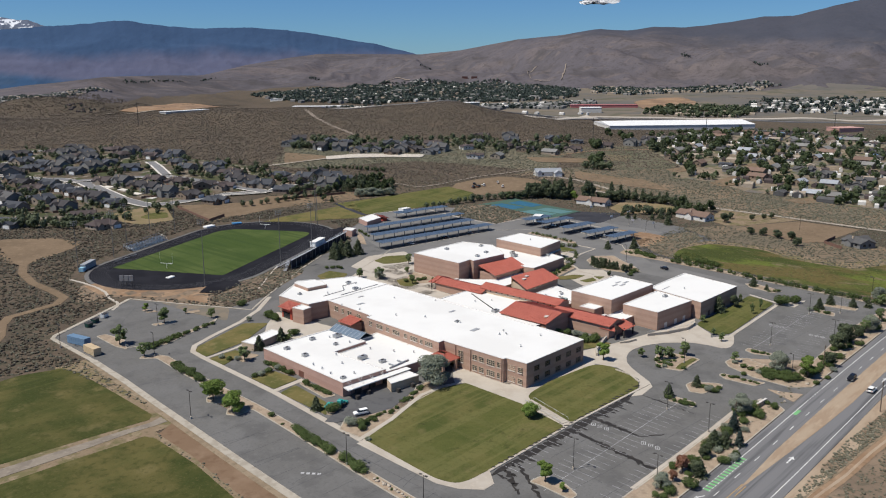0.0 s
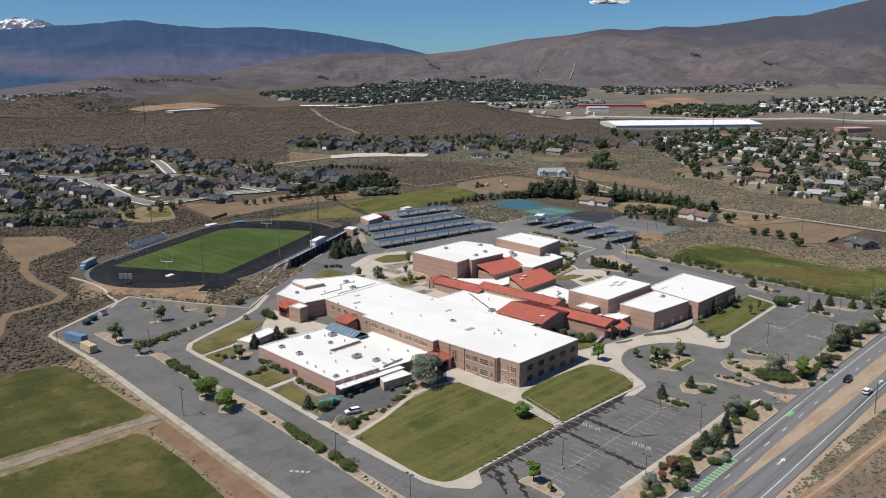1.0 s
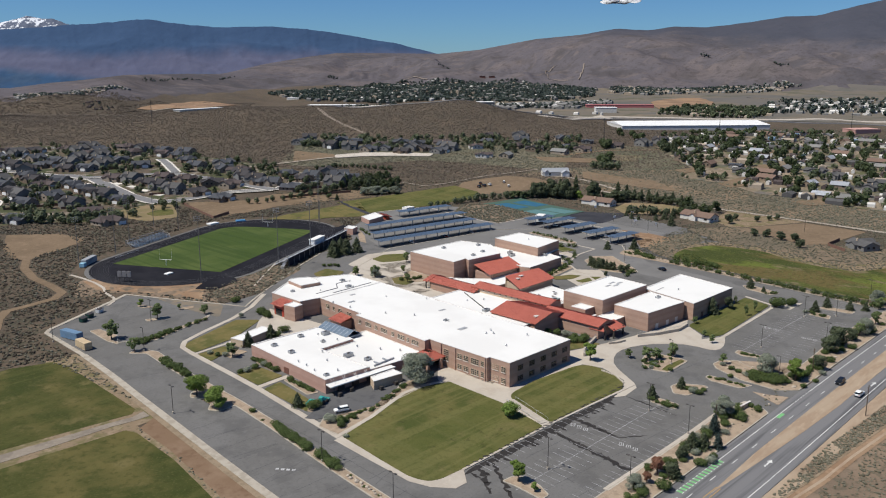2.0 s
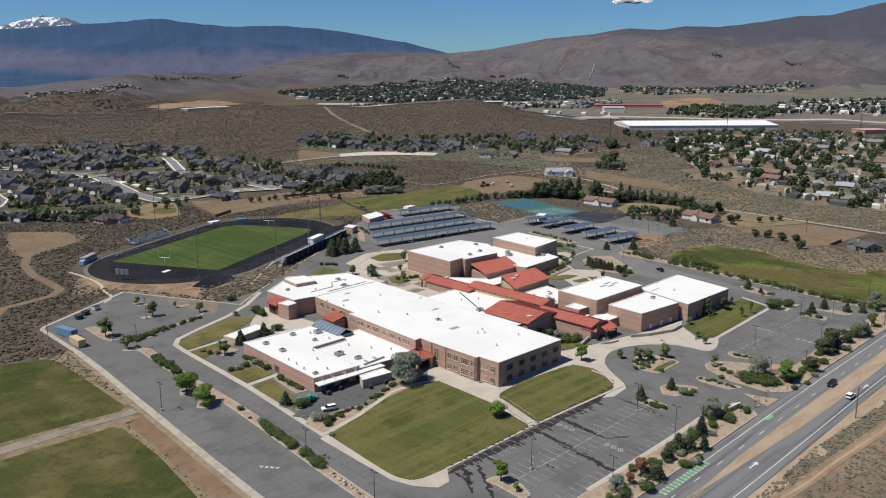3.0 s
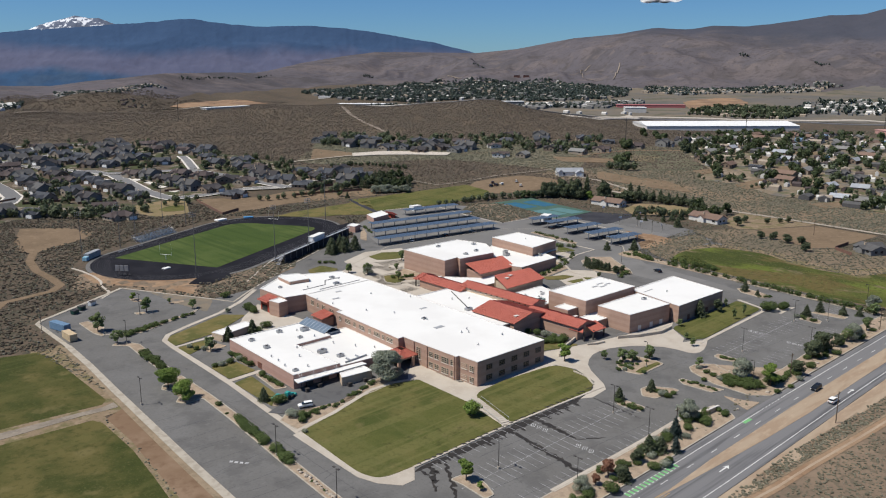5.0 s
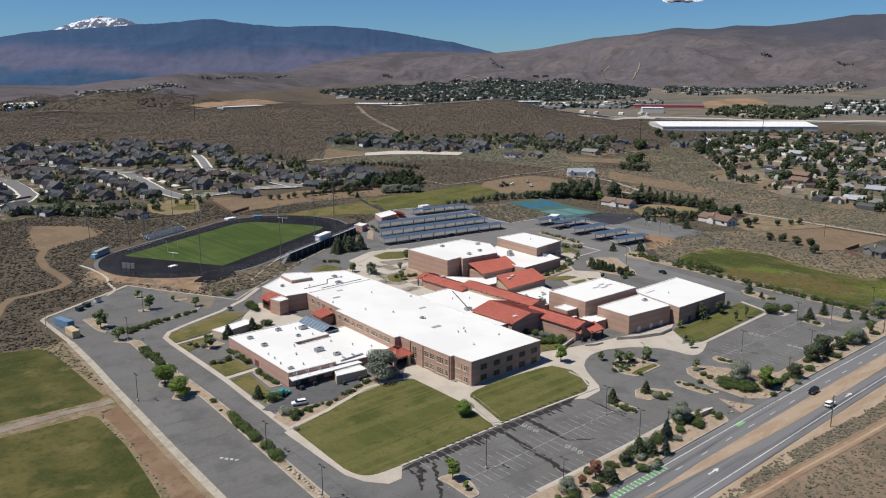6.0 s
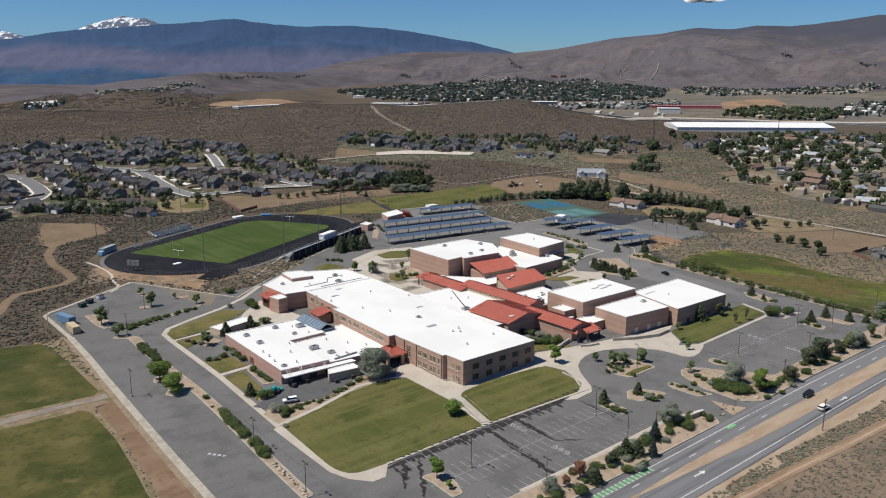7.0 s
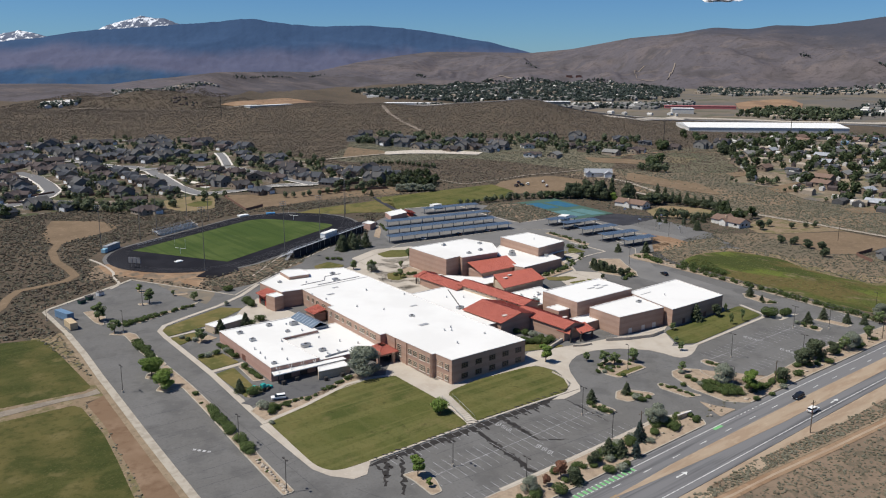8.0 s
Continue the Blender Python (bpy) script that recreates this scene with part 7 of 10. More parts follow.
# ---- lamp posts ----
def lamp_post(x, y, h=9.0, arms=2, turn=0.0):
    ob = thing("parking_lamp", "dark steel car park lamp post on a concrete base", "lamp post", "car park lamps", at=(x, y, H(x, y)), turn=turn)
    bm = bmesh.new()
    rod(bm, (0, 0, -0.3), (0, 0, 0.75), 0.3, n=10)
    part("base", bm, M["concrete"], ob)
    bm = bmesh.new()
    rod(bm, (0, 0, 0.7), (0, 0, h), 0.1, 0.08, 6)
    part("pole", bm, M["dark_metal"], ob)
    for k in range(arms):
        s = 1 if k == 0 else -1
        bm = bmesh.new()
        rod(bm, (0, 0, h - 0.1), (s * 0.7, 0, h - 0.05), 0.05, n=4)
        part("arm", bm, M["dark_metal"], ob)
        part("lamp_head", boxed(min(s * 0.55, s * 1.3), -0.25, h - 0.12, max(s * 0.55, s * 1.3), 0.25, h + 0.08, 0.03), M["dark_metal"], ob)
    return ob


for x, y, n in ((-86, 60, 2), (-32, -40.5, 2), (17, -41.2, 2), (12, -57, 2), (93, -42, 2), (-71.5, 5, 2), (-51, 146.5, 2), (-25, -61, 2), (-88, 150, 2), (-68.4, 116, 1), (55, -27, 1), (140, -39, 2), (112, -58, 2), (-72.6, -25, 2),
                (164, 62, 1), (250, 112, 2), (236, 92, 2), (262, 118, 2), (184, -50, 1), (150, -48, 2), (66, -60, 1)):
    lamp_post(x, y, 9.0, n, 90)
for x, y, h in ((18, -62, 9), (84, -64, 8), (60, -89, 10), (155, -66, 9), (304, 26, 9), (230, -98, 10)):
    ob = thing("utility_pole", "weathered wooden utility pole", "utility pole", "utility poles", at=(x, y, H(x, y)))
    bm = bmesh.new()
    rod(bm, (0, 0, -0.5), (0, 0, h), 0.16, 0.11, 7)
    part("pole", bm, M["trunk"], ob)
    part("cross_arm", boxed(-1.1, -0.06, h - 0.8, 1.1, 0.06, h - 0.65), M["trunk"], ob)

# ---- vehicles ----
def car(x, y, turn, paint, label, z=None, length=4.6, tall=1.5, van=False):
    ob = thing("car", label, "car", at=(x, y, (H(x, y) if z is None else z) + 0.11), turn=turn)
    w = 1.85
    prof = [(-0.5, 0.3), (0.5, 0.3), (0.5, 0.55), (0.46, 0.62), (0.2, 0.66), (-0.42, 0.66), (-0.5, 0.6)]
    roof = [(0.26, 0.64), (0.1, 0.98), (-0.28 if not van else -0.44, 1.0), (-0.44 if not van else -0.49, 0.66)]

    def hull(points, wide, narrow_top=1.0):
        bm = bmesh.new()
        zs = [p[1] for p in points]
        a, b = [], []
        for px, pz in points:
            k = 1 - (1 - narrow_top) * (pz - min(zs)) / (max(zs) - min(zs))
            a.append(bm.verts.new((px * length, -wide / 2 * k, pz * tall)))
            b.append(bm.verts.new((px * length, wide / 2 * k, pz * tall)))
        n = len(points)
        bm.faces.new(a)
        bm.faces.new(b[::-1])
        for i in range(n):
            bm.faces.new((a[i], b[i], b[(i + 1) % n], a[(i + 1) % n]))
        bmesh.ops.recalc_face_normals(bm, faces=bm.faces[:])
        bmesh.ops.bevel(bm, geom=bm.edges[:], offset=0.05, segments=1, affect="EDGES", clamp_overlap=True)
        return bm

    part("body", hull(prof, w), M[paint], ob)
    part("cabin_glass", hull(roof, w * 0.94, 0.8), M["car_glass"], ob)
    top = [(0.11, 0.965), (0.1, 0.99), (-0.28 if not van else -0.44, 1.01), (-0.3 if not van else -0.46, 0.97)]
    part("roof_panel", hull(top, w * 0.8), M[paint], ob)
    for sx in (0.3, -0.3):
        for sy in (-1, 1):
            bm = bmesh.new()
            rod(bm, (sx * length, sy * (w / 2 - 0.2), 0.33), (sx * length, sy * (w / 2 + 0.02), 0.33), 0.33, n=12)
            wh = part("wheel", bm, M["rubber"], ob)
            bm = bmesh.new()
            rod(bm, (sx * length, sy * (w / 2 - 0.02), 0.33), (sx * length, sy * (w / 2 + 0.04), 0.33), 0.19, n=10)
            part("rim", bm, M["metal"], wh)
    for sy in (-0.7, 0.7):
        part("headlight", boxed(length * 0.485, sy - 0.18, 0.62, length * 0.505, sy + 0.18, 0.78), M["white"], ob)
        part("tail_light", boxed(-length * 0.505, sy - 0.18, 0.7, -length * 0.485, sy + 0.18, 0.9), M["red_paint"], ob)
    return ob


car(73.5, -82.6, 0, "white", "white car driving on the far lane of the road", van=True, tall=1.7)
car(79, -74.8, 180, "car_black", "black car driving on the near lane of the road", van=True, tall=1.7)
car(-49.5, 24.6, 160, "white", "white van parked in the service yard", van=True, tall=1.8, length=4.5)
car(163.3, 40, 70, "car_black", "black car parked on the drive")
for k, (x, y, c, l) in enumerate(((118, 174, "white", "white car"), (142, 171, "car_black", "dark car"), (162, 168.5, "grey_panel", "grey car"), (204, 143, "car_black", "dark car"), (214, 145, "white", "white car"), (208, 104, "grey_panel", "grey car"))):
    car(x, y, 82, c, l + " parked below a solar carport")
for x, y, t, c, l in ((292, 279, 30, "car_black", "dark parked car"), (288, 271, 10, "car_black", "dark parked car"), (283, 272, 15, "car_black", "dark parked car"), (294, 271, 60, "white", "white parked car"), (309, 269, 40, "white", "white parked van"), (301, 257, 40, "white", "white parked van")):
    car(x, y, t, c, l + " on the dirt paddock", van=True, tall=1.9)
tractor = thing("tractor", "teal green tractor parked beside the shrubs", "tractor", at=(-50, 33.4, H(-50, 33.4) + 0.1), turn=20)
part("hood", boxed(0.2, -0.4, 0.8, 2.0, 0.4, 1.5, 0.08), M["teal_paint"], tractor)
part("cab", boxed(-1.2, -0.7, 0.8, 0.2, 0.7, 2.5, 0.08), M["teal_paint"], tractor)
part("bucket", boxed(2.2, -0.9, 0.3, 3.0, 0.9, 1.0, 0.05), M["teal_paint"], tractor)
for x, r in ((-0.7, 0.75), (1.5, 0.5)):
    for s in (-1, 1):
        bm = bmesh.new()
        rod(bm, (x, s * 0.65, r), (x, s * 1.0, r), r, n=14)
        part("wheel", bm, M["rubber"], tractor)
trailer = thing("tractor_trailer", "small teal equipment trailer", "trailer", at=(-53, 35.6, H(-53, 35.6) + 0.1), turn=30)
part("bed", boxed(-1.8, -0.9, 0.6, 1.8, 0.9, 1.1, 0.05), M["teal_paint"], trailer)
for s in (-1, 1):
    bm = bmesh.new()
    rod(bm, (0, s * 0.95, 0.4), (0, s * 1.15, 0.4), 0.4, n=12)
    part("wheel", bm, M["rubber"], trailer)
for x, y in ((-30.5, 28), (-24.5, 27.6), (-43, 33.6), (-38, 34)):
    ob = thing("waste_bin", "dark wheeled waste bin in the service yard", "bin", "waste bins", at=(x, y, H(x, y) + 0.1))
    part("body", boxed(-0.6, -0.5, 0.1, 0.6, 0.5, 1.2, 0.05), M["dark_metal"], ob)
    part("lid", boxed(-0.65, -0.55, 1.2, 0.65, 0.55, 1.28, 0.02), M["dark_metal"], ob)



def basketball_hoop(x, y, turn):
    """A backboard on a bent pole."""
    ob = thing("basketball_hoop", "white basketball backboard on a dark pole", "basketball hoop", "basketball hoops", at=(x, y, H(x, y)), turn=turn)
    bm = bmesh.new()
    rod(bm, (0, 0, -0.3), (0, 0, 3.2), 0.09, n=6)
    rod(bm, (0, 0, 3.15), (0.9, 0, 3.35), 0.07, n=6)
    part("pole", bm, M["dark_metal"], ob)
    part("backboard", boxed(0.9, -0.95, 2.85, 0.98, 0.95, 4.05), M["white"], ob)
    bm = bmesh.new()
    ring_ = [(1.25 + 0.23 * math.cos(q * 0.785), 0.23 * math.sin(q * 0.785), 3.05) for q in range(9)]
    for p, q in zip(ring_, ring_[1:]):
        rod(bm, p, q, 0.02, n=4)
    part("rim", bm, M["red_paint"], ob)


for x, y, turn in ((252.6, 127.2, 250), (274.6, 127.8, 250), (251.1, 110.3, 230), (250.3, 94.1, 100), (274.4, 157, 250)):
    basketball_hoop(x, y, turn)
gate = thing("entrance_wall", "low tan block entrance wall in a planting bed", "wall", at=(39.5, -61, H(39.5, -61)), turn=-4)
part("wall", boxed(-2.9, -0.25, -0.4, 2.9, 0.25, 1.5), M["block_tan"], gate)
part("coping", boxed(-3.0, -0.32, 1.5, 3.0, 0.32, 1.62), M["coping"], gate)


def plank_fence(points, label="reddish brown wooden garden fence"):
    ob = thing("garden_fence", label, "fence", "garden fences")
    pts = along(points, 2.4)
    for p, q in zip(pts, pts[1:]):
        d = Vector((q[0] - p[0], q[1] - p[1])).normalized() * 0.06
        poly = [(p[0] - d.y, p[1] + d.x), (q[0] - d.y, q[1] + d.x), (q[0] + d.y, q[1] - d.x), (p[0] + d.y, p[1] - d.x)]
        z = (H(*p) + H(*q)) / 2
        part("panel", prism(poly, z - 0.6, z + 1.8), M["fence_wood"], ob)


plank_fence([(89.8, 387.8), (76.9, 320.9), (94, 330.4)])
plank_fence([(12.9, 448.9), (39.4, 439.3)])
plank_fence([(-10, 455), (12.9, 449)])
for pts in ([(30, 470), (52, 462), (60, 478)], [(20, 430), (44, 420)], [(96, 452), (118, 446), (124, 470)], [(110, 425), (132, 421)], [(40, 505), (60, 498)], [(-30, 470), (-8, 478)], [(150, 352), (178, 341), (200, 330)], [(100, 548), (124, 540)], [(205, 352), (186, 362), (170, 352)], [(85, 430), (98, 424)], [(-46, 448), (-30, 440)]):
    plank_fence(pts)
plank_fence([(294, 2), (276, 2), (268, -10)], "brown wooden fence round a yard")
# ---- trees and shrubs ----
def leaf_cloud(bm, rnd, centre, radii, count, size, shell=0.45):
    """Small bent leaf clumps scattered through an ellipsoid, denser towards its skin."""
    for _ in range(count):
        d = Vector((rnd.gauss(0, 1), rnd.gauss(0, 1), rnd.gauss(0, 1))).normalized()
        r = shell + (1 - shell) * rnd.random() ** 0.5
        c = Vector((centre[0] + d.x * radii[0] * r, centre[1] + d.y * radii[1] * r, centre[2] + d.z * radii[2] * r))
        n = (d + Vector((rnd.uniform(-.7, .7), rnd.uniform(-.7, .7), rnd.uniform(-.2, .9)))).normalized()
        t = n.orthogonal().normalized()
        b = n.cross(t)
        a = rnd.uniform(0, 6.28)
        u, v = t * math.cos(a) + b * math.sin(a), b * math.cos(a) - t * math.sin(a)
        s = size * rnd.uniform(0.6, 1.35)
        p = [c + u * s, c + v * s * 0.8 + n * s * 0.25, c - u * s, c - v * s * 0.8 + n * s * 0.2]
        vs = [bm.verts.new(q) for q in p]
        bm.faces.new((vs[0], vs[1], vs[2]))
        bm.faces.new((vs[0], vs[2], vs[3]))


def tree_broad(rnd, leaf, label, lobes=13, count=95, size=0.034, group="broad trees", wide=0.34, bare=0.12):
    """A broad tree one metre tall, to be scaled: forked trunk and a crown of lobes."""
    ob = thing("tree", label, "tree", group)
    bm = bmesh.new()
    rod(bm, (0, 0, -0.03), (0.01, 0, bare + 0.15), 0.03, 0.02, 6)
    lobe = []
    for k in range(lobes):
        a = 6.283 * k / lobes + rnd.uniform(-.4, .4)
        r = wide * rnd.uniform(0.25, 0.68)
        c = (r * math.cos(a), r * math.sin(a), rnd.uniform(bare + 0.16, 0.8))
        lobe.append(c)
        rod(bm, (0.01, 0, bare + 0.1), (c[0] * 0.8, c[1] * 0.8, c[2]), 0.014, 0.005, 4)
    lobe.append((0, 0, 0.76))
    part("trunk", bm, M["trunk"], ob)
    bm = bmesh.new()
    for c in lobe:
        q = wide * rnd.uniform(0.26, 0.52)
        leaf_cloud(bm, rnd, c, (q, q, q * 0.75), count, size)
    part("crown", bm, M[leaf], ob)
    return ob


def tree_pine(rnd, leaf, label, count=520, wide=0.25, group="conifers"):
    """A conifer one metre tall: whorls of drooping boughs, ragged towards the top."""
    ob = thing("conifer", label, "tree", group)
    bm = bmesh.new()
    rod(bm, (0, 0, -0.03), (0, 0, 0.96), 0.028, 0.004, 6)
    part("trunk", bm, M["trunk"], ob)
    bm = bmesh.new()
    tiers = 11
    for k in range(tiers):
        z = 0.1 + 0.86 * k / tiers
        r = wide * (1 - (k / tiers) ** 1.2) * rnd.uniform(0.8, 1.1) + 0.02
        boughs = 8 - k // 3
        for i in range(boughs):
            a = 6.283 * i / boughs + k * 0.9 + rnd.uniform(-.25, .25)
            rr = r * rnd.uniform(0.65, 1.1)
            for t in (0.4, 0.72, 1.0):
                leaf_cloud(bm, rnd, (rr * t * math.cos(a), rr * t * math.sin(a), z - 0.05 * t), (0.055, 0.055, 0.035), max(2, count // (tiers * 6 * 3)), 0.036)
    leaf_cloud(bm, rnd, (0, 0, 0.95), (0.025, 0.025, 0.05), 8, 0.035)
    part("crown", bm, M[leaf], ob)
    return ob


def shrub(rnd, leaf, label, group="shrubs", count=1300):
    """A rounded shrub one metre tall and somewhat wider."""
    ob = thing("shrub", label, "shrub", group)
    bm = bmesh.new()
    for k in range(5):
        a = 6.283 * k / 5
        rod(bm, (0, 0, -0.05), (0.32 * math.cos(a), 0.32 * math.sin(a), 0.45), 0.03, 0.012, 4)
    part("stem", bm, M["trunk"], ob)
    bm = bmesh.new()
    for k in range(5):
        a = rnd.uniform(0, 6.28)
        r = rnd.uniform(0.1, 0.34)
        leaf_cloud(bm, rnd, (r * math.cos(a), r * math.sin(a), rnd.uniform(0.38, 0.58)), (0.42, 0.42, 0.36), count // 5, 0.05, 0.7)
    part("crown", bm, M[leaf], ob)
    return ob


rv = random.Random(11)


def plant(protos, x, y, h, squat=1.0, z=None):
    """A copy of one of the given plants, scaled to height h, turned at random. The first use places the plant itself."""
    k = rv.randrange(len(protos))
    proto = protos[k]
    m = pose(x, y, H(x, y) if z is None else z, 0, 0, rv.uniform(0, 360))
    if "set" not in proto:
        proto["set"] = 1
        ob = proto
        ob.matrix_basis = m
    else:
        ob = copy_thing(proto, m)
    ob.scale = (h * squat, h * squat, h)
    return ob


T_BROAD = [tree_broad(random.Random(20 + k), "leaf", "leafy green deciduous tree with a loose crown") for k in range(3)]
T_BRIGHT = [tree_broad(random.Random(30 + k), "leaf_bright", "fresh green young deciduous tree", 12, 170) for k in range(2)]
T_WIDE = [tree_broad(random.Random(34 + k), "leaf_bright", "spreading fresh green deciduous tree", 18, 210, 0.03, "shade trees", 0.5, 0.16) for k in range(2)]
T_GREY = [tree_broad(random.Random(40 + k), "leaf_grey", "grey-green olive tree with a dense round crown", 18, 420, 0.021, "olive trees", 0.5, 0.06) for k in range(2)]
T_RUST = [tree_broad(random.Random(50), "leaf_rust", "rust-brown drying ornamental tree", 12, 200, 0.035, "rusty trees", 0.42, 0.1)]
T_PINE = [tree_pine(random.Random(60 + k), "leaf_dark", "dark green bushy pine tree", 1500, 0.30) for k in range(3)]
T_SPRUCE = [tree_pine(random.Random(70), "leaf_blue", "small blue-green spruce tree", 1500, 0.34)]
T_BIGPINE = [tree_broad(random.Random(80 + k), "leaf_dark", "dark green spreading pine tree", 16, 210, 0.033, "spreading pines", 0.44, 0.08) for k in range(2)]
S_SHRUB = [shrub(random.Random(90 + k), "hedge", "round green shrub in a gravel bed") for k in range(3)]
S_GREYS = [shrub(random.Random(95), "leaf_grey", "grey-green low shrub in a gravel bed", "grey shrubs")]

BROAD = [ (-74.6, 66.4, 7.6), (-74.6, 54.4, 6.8), (-70.9, 118.8, 6.3), (-71.4, 136.9, 8.6), (-48.7, 88.4, 6.4), (-15.8, -13.7, 5.2), (38.1, -4.8, 7.3), (52.2, -19.3, 6.1), (55.4, -20.8, 5.3), (61.8, -23.8, 6.2), (24.3, -43.3, 2.4), (70.6, -63.5, 8.4), (-42.4, -39.0, 6.4), (-43.2, -45.0, 2.8), (131.9, -62.9, 6.2), (149.8, -63.0, 6.6), (50.1, -12.9, 4.1), (-31.2, 139.4, 5.0), (-35.8, 152.1, 3.1), (-45.4, 167.5, 4.2), (84.9, 142.0, 6.4), (55.2, 132.0, 7.1), (50.3, 140.6, 5.5), (60.0, 114.0, 5.3), (172.0, -57.3, 6.0), (67.8, -39.5, 4.6), (50, 140, 5.5), (70, 128, 4.5) ]
PINE = [ (-47.7, 147.6, 7.4), (-56.7, 37.1, 5.1), (-12.6, -65.4, 8.0), (-2.4, -62.9, 7.4), (4.3, -62.3, 7.2), (7.1, -64.2, 6.6), (-12.7, -66.7, 6.2), (17.8, -61.9, 7.9), (10.1, -67.0, 6.3), (32.5, -57.7, 5.4), (86.4, -65.1, 10.1), (105.6, -61.6, 12.9), (113.7, -61.3, 15.0), (123.9, -63.0, 9.3), (38.9, -39.8, 4.6), (25.8, -36.9, 4.8), (117.3, -10.3, 10.5), (128.6, -12.0, 8.5), (164.2, -5.0, 5.4), (149.6, -39.6, 5.6), (159.5, -40.7, 5.4), (162.4, -49.0, 4.8), (192.8, 74.6, 7.0), (148.1, 64.8, 7.0), (146.1, 70.3, 7.0), (150.7, 73.3, 5.9), (147.2, 57.3, 6.3), (145.4, 51.6, 6.3), (182.6, 84.9, 5.4), (134.8, 53.9, 3.9), (69.1, 182.4, 9.0), (67, 178.6, 9.2), (74.2, 178, 9.6), (81.5, 177.7, 9.0), (80, 190, 7.5), (72.4, -63.2, 5.2), (89.7, -21.1, 3.1), (84.9, -26.8, 4.0), (100.7, -11.3, 3.7), (265.6, 93.2, 7.3), (166.0, -54, 4.4), (-38.8, 93.8, 6.2), (-27.4, 96.1, 5.8), (162.2, -12.0, 3.2) ]
GREY = [ (-18.5, 24.4, 13.0), (-25.1, -62.7, 6.6), (29.6, -58.5, 10.0), (70.3, -54.3, 10.2), (179.7, -54.0, 9.0), (135.3, -64.2, 9.6), (-22.8, 124.5, 3.4), (55, 131, 7.0) ]
RUST = [ (-14.2, -62.5, 5.3), (-19.6, -62.6, 3.3) ]
SHRUB = [ (-68.4, 43.6, 1.8), (-13.3, 144.5, 3.6), (-52.9, 96.4, 2.0), (-52.1, 92.6, 1.9), (-50.0, 90.6, 2.1), (-20.8, 97.2, 3.6), (-24.8, 95.5, 2.7), (-53.9, 32.5, 4.0), (-45.5, 72.6, 2.5), (-52.7, 72.2, 2.4), (-54.9, 72.8, 2.0), (-49.3, 72.6, 2.5),  (-52.6, 18.6, 2.0), (-49.7, 18.6, 1.8), (-46.2, 20.2, 1.5), (-42.8, 18.6, 1.4), (-39.1, 19.9, 1.3), (-33.0, 21.4, 1.4), (-27.7, 23.4, 1.6), (-24.4, 24.6, 1.8), (-56.0, 21.6, 3.4), (-54.0, 19.4, 3.0), (-55.4, 17.2, 2.4), (52.3, 20.3, 3.1), (52.7, 16.5, 3.1), (53.2, 12.7, 2.6), (50.8, 23.4, 2.6), (38.5, -44.2, 2.6), (38.7, -46.1, 2.3), (45.2, -22.3, 1.6), (46.9, -23.9, 1.6), (50.4, -23.3, 1.6), (49.5, -29.6, 1.6), (64.9, -43.9, 2.0), (64.4, -46.9, 2.0), (63.1, -50.1, 2.0), (66.7, -40.1, 1.8), (63.3, -54.0, 2.8), (63.1, -56.4, 2.8), (63.2, -58.9, 3.2), (64.9, -60.5, 3.2), (64.5, -51.3, 2.8), (66.8, -60.9, 2.8), (76.9, -62.8, 2.0), (79.9, -64.2, 2.1), (74.4, -68.7, 1.8), (67.4, -67.6, 2.0), (84.0, -62.9, 1.9), (82.3, -67.9, 2.1), (1.6, -69.3, 2.6), (2.7, -64.2, 2.3), (-1.9, -68.1, 2.9), (3.9, -68.7, 2.3), (19.3, -64.6, 2.1), (4.2, -60.6, 2.6), (16.7, -59.8, 2.4), (10.9, -59.9, 2.4), (-19.5, -67.1, 3.6), (-25.6, -64.8, 3.0), (145.0, -25.1, 5.6), (151.1, -28.8, 4.1), (146.4, -39.3, 2.0), (145.5, -44.3, 2.0), (-58.6, 11.0, 1.5), (145.9, -37.2, 2.0) ]
for k, (x, y, h) in enumerate(BROAD):
    if k < 2 or k == 5:
        plant(T_WIDE, x, y, h, 1.1)
        continue
    plant(T_BRIGHT if k in (6, 11, 12, 13, 19) else T_BROAD, x, y, h, 1.15 if k < 3 else 1.0)
for k, (x, y, h) in enumerate(PINE):
    if k in (0, 36, 37, 38):
        plant(T_BROAD, x, y, h)
    elif k in (16, 17) or (134 < x < 165 and 45 < y < 76):
        plant(T_BIGPINE if k % 2 else T_PINE, x, y, h * 0.72, 0.85 if k % 2 else 1.2)
    elif k in (7, 8):
        plant(T_SPRUCE, x, y, h * 0.8)
    elif k in (2, 3, 10, 11, 12, 13):
        plant(T_BIGPINE, x, y, h * 0.6, 0.95)
    else:
        plant(T_PINE, x, y, h * (0.8 if y < -55 else 0.95), 1.3)
for x, y, h in ((124.6, -21.4, 5.6), (131.5, -22.0, 6.2), (136.3, -11.2, 4.6)):
    plant(T_BROAD, x, y, h, 0.5)
for x, y, h in GREY:
    plant(T_GREY, x, y, h * (0.86 if h > 12 else 0.75), 1.15 if h > 12 else 1.0)
for x, y, h in RUST:
    plant(T_RUST, x, y, h)
for x, y, h in SHRUB:
    plant(S_SHRUB if rv.random() < 0.75 else S_GREYS, x, y, h * 0.85, 1.15)


LOW = []


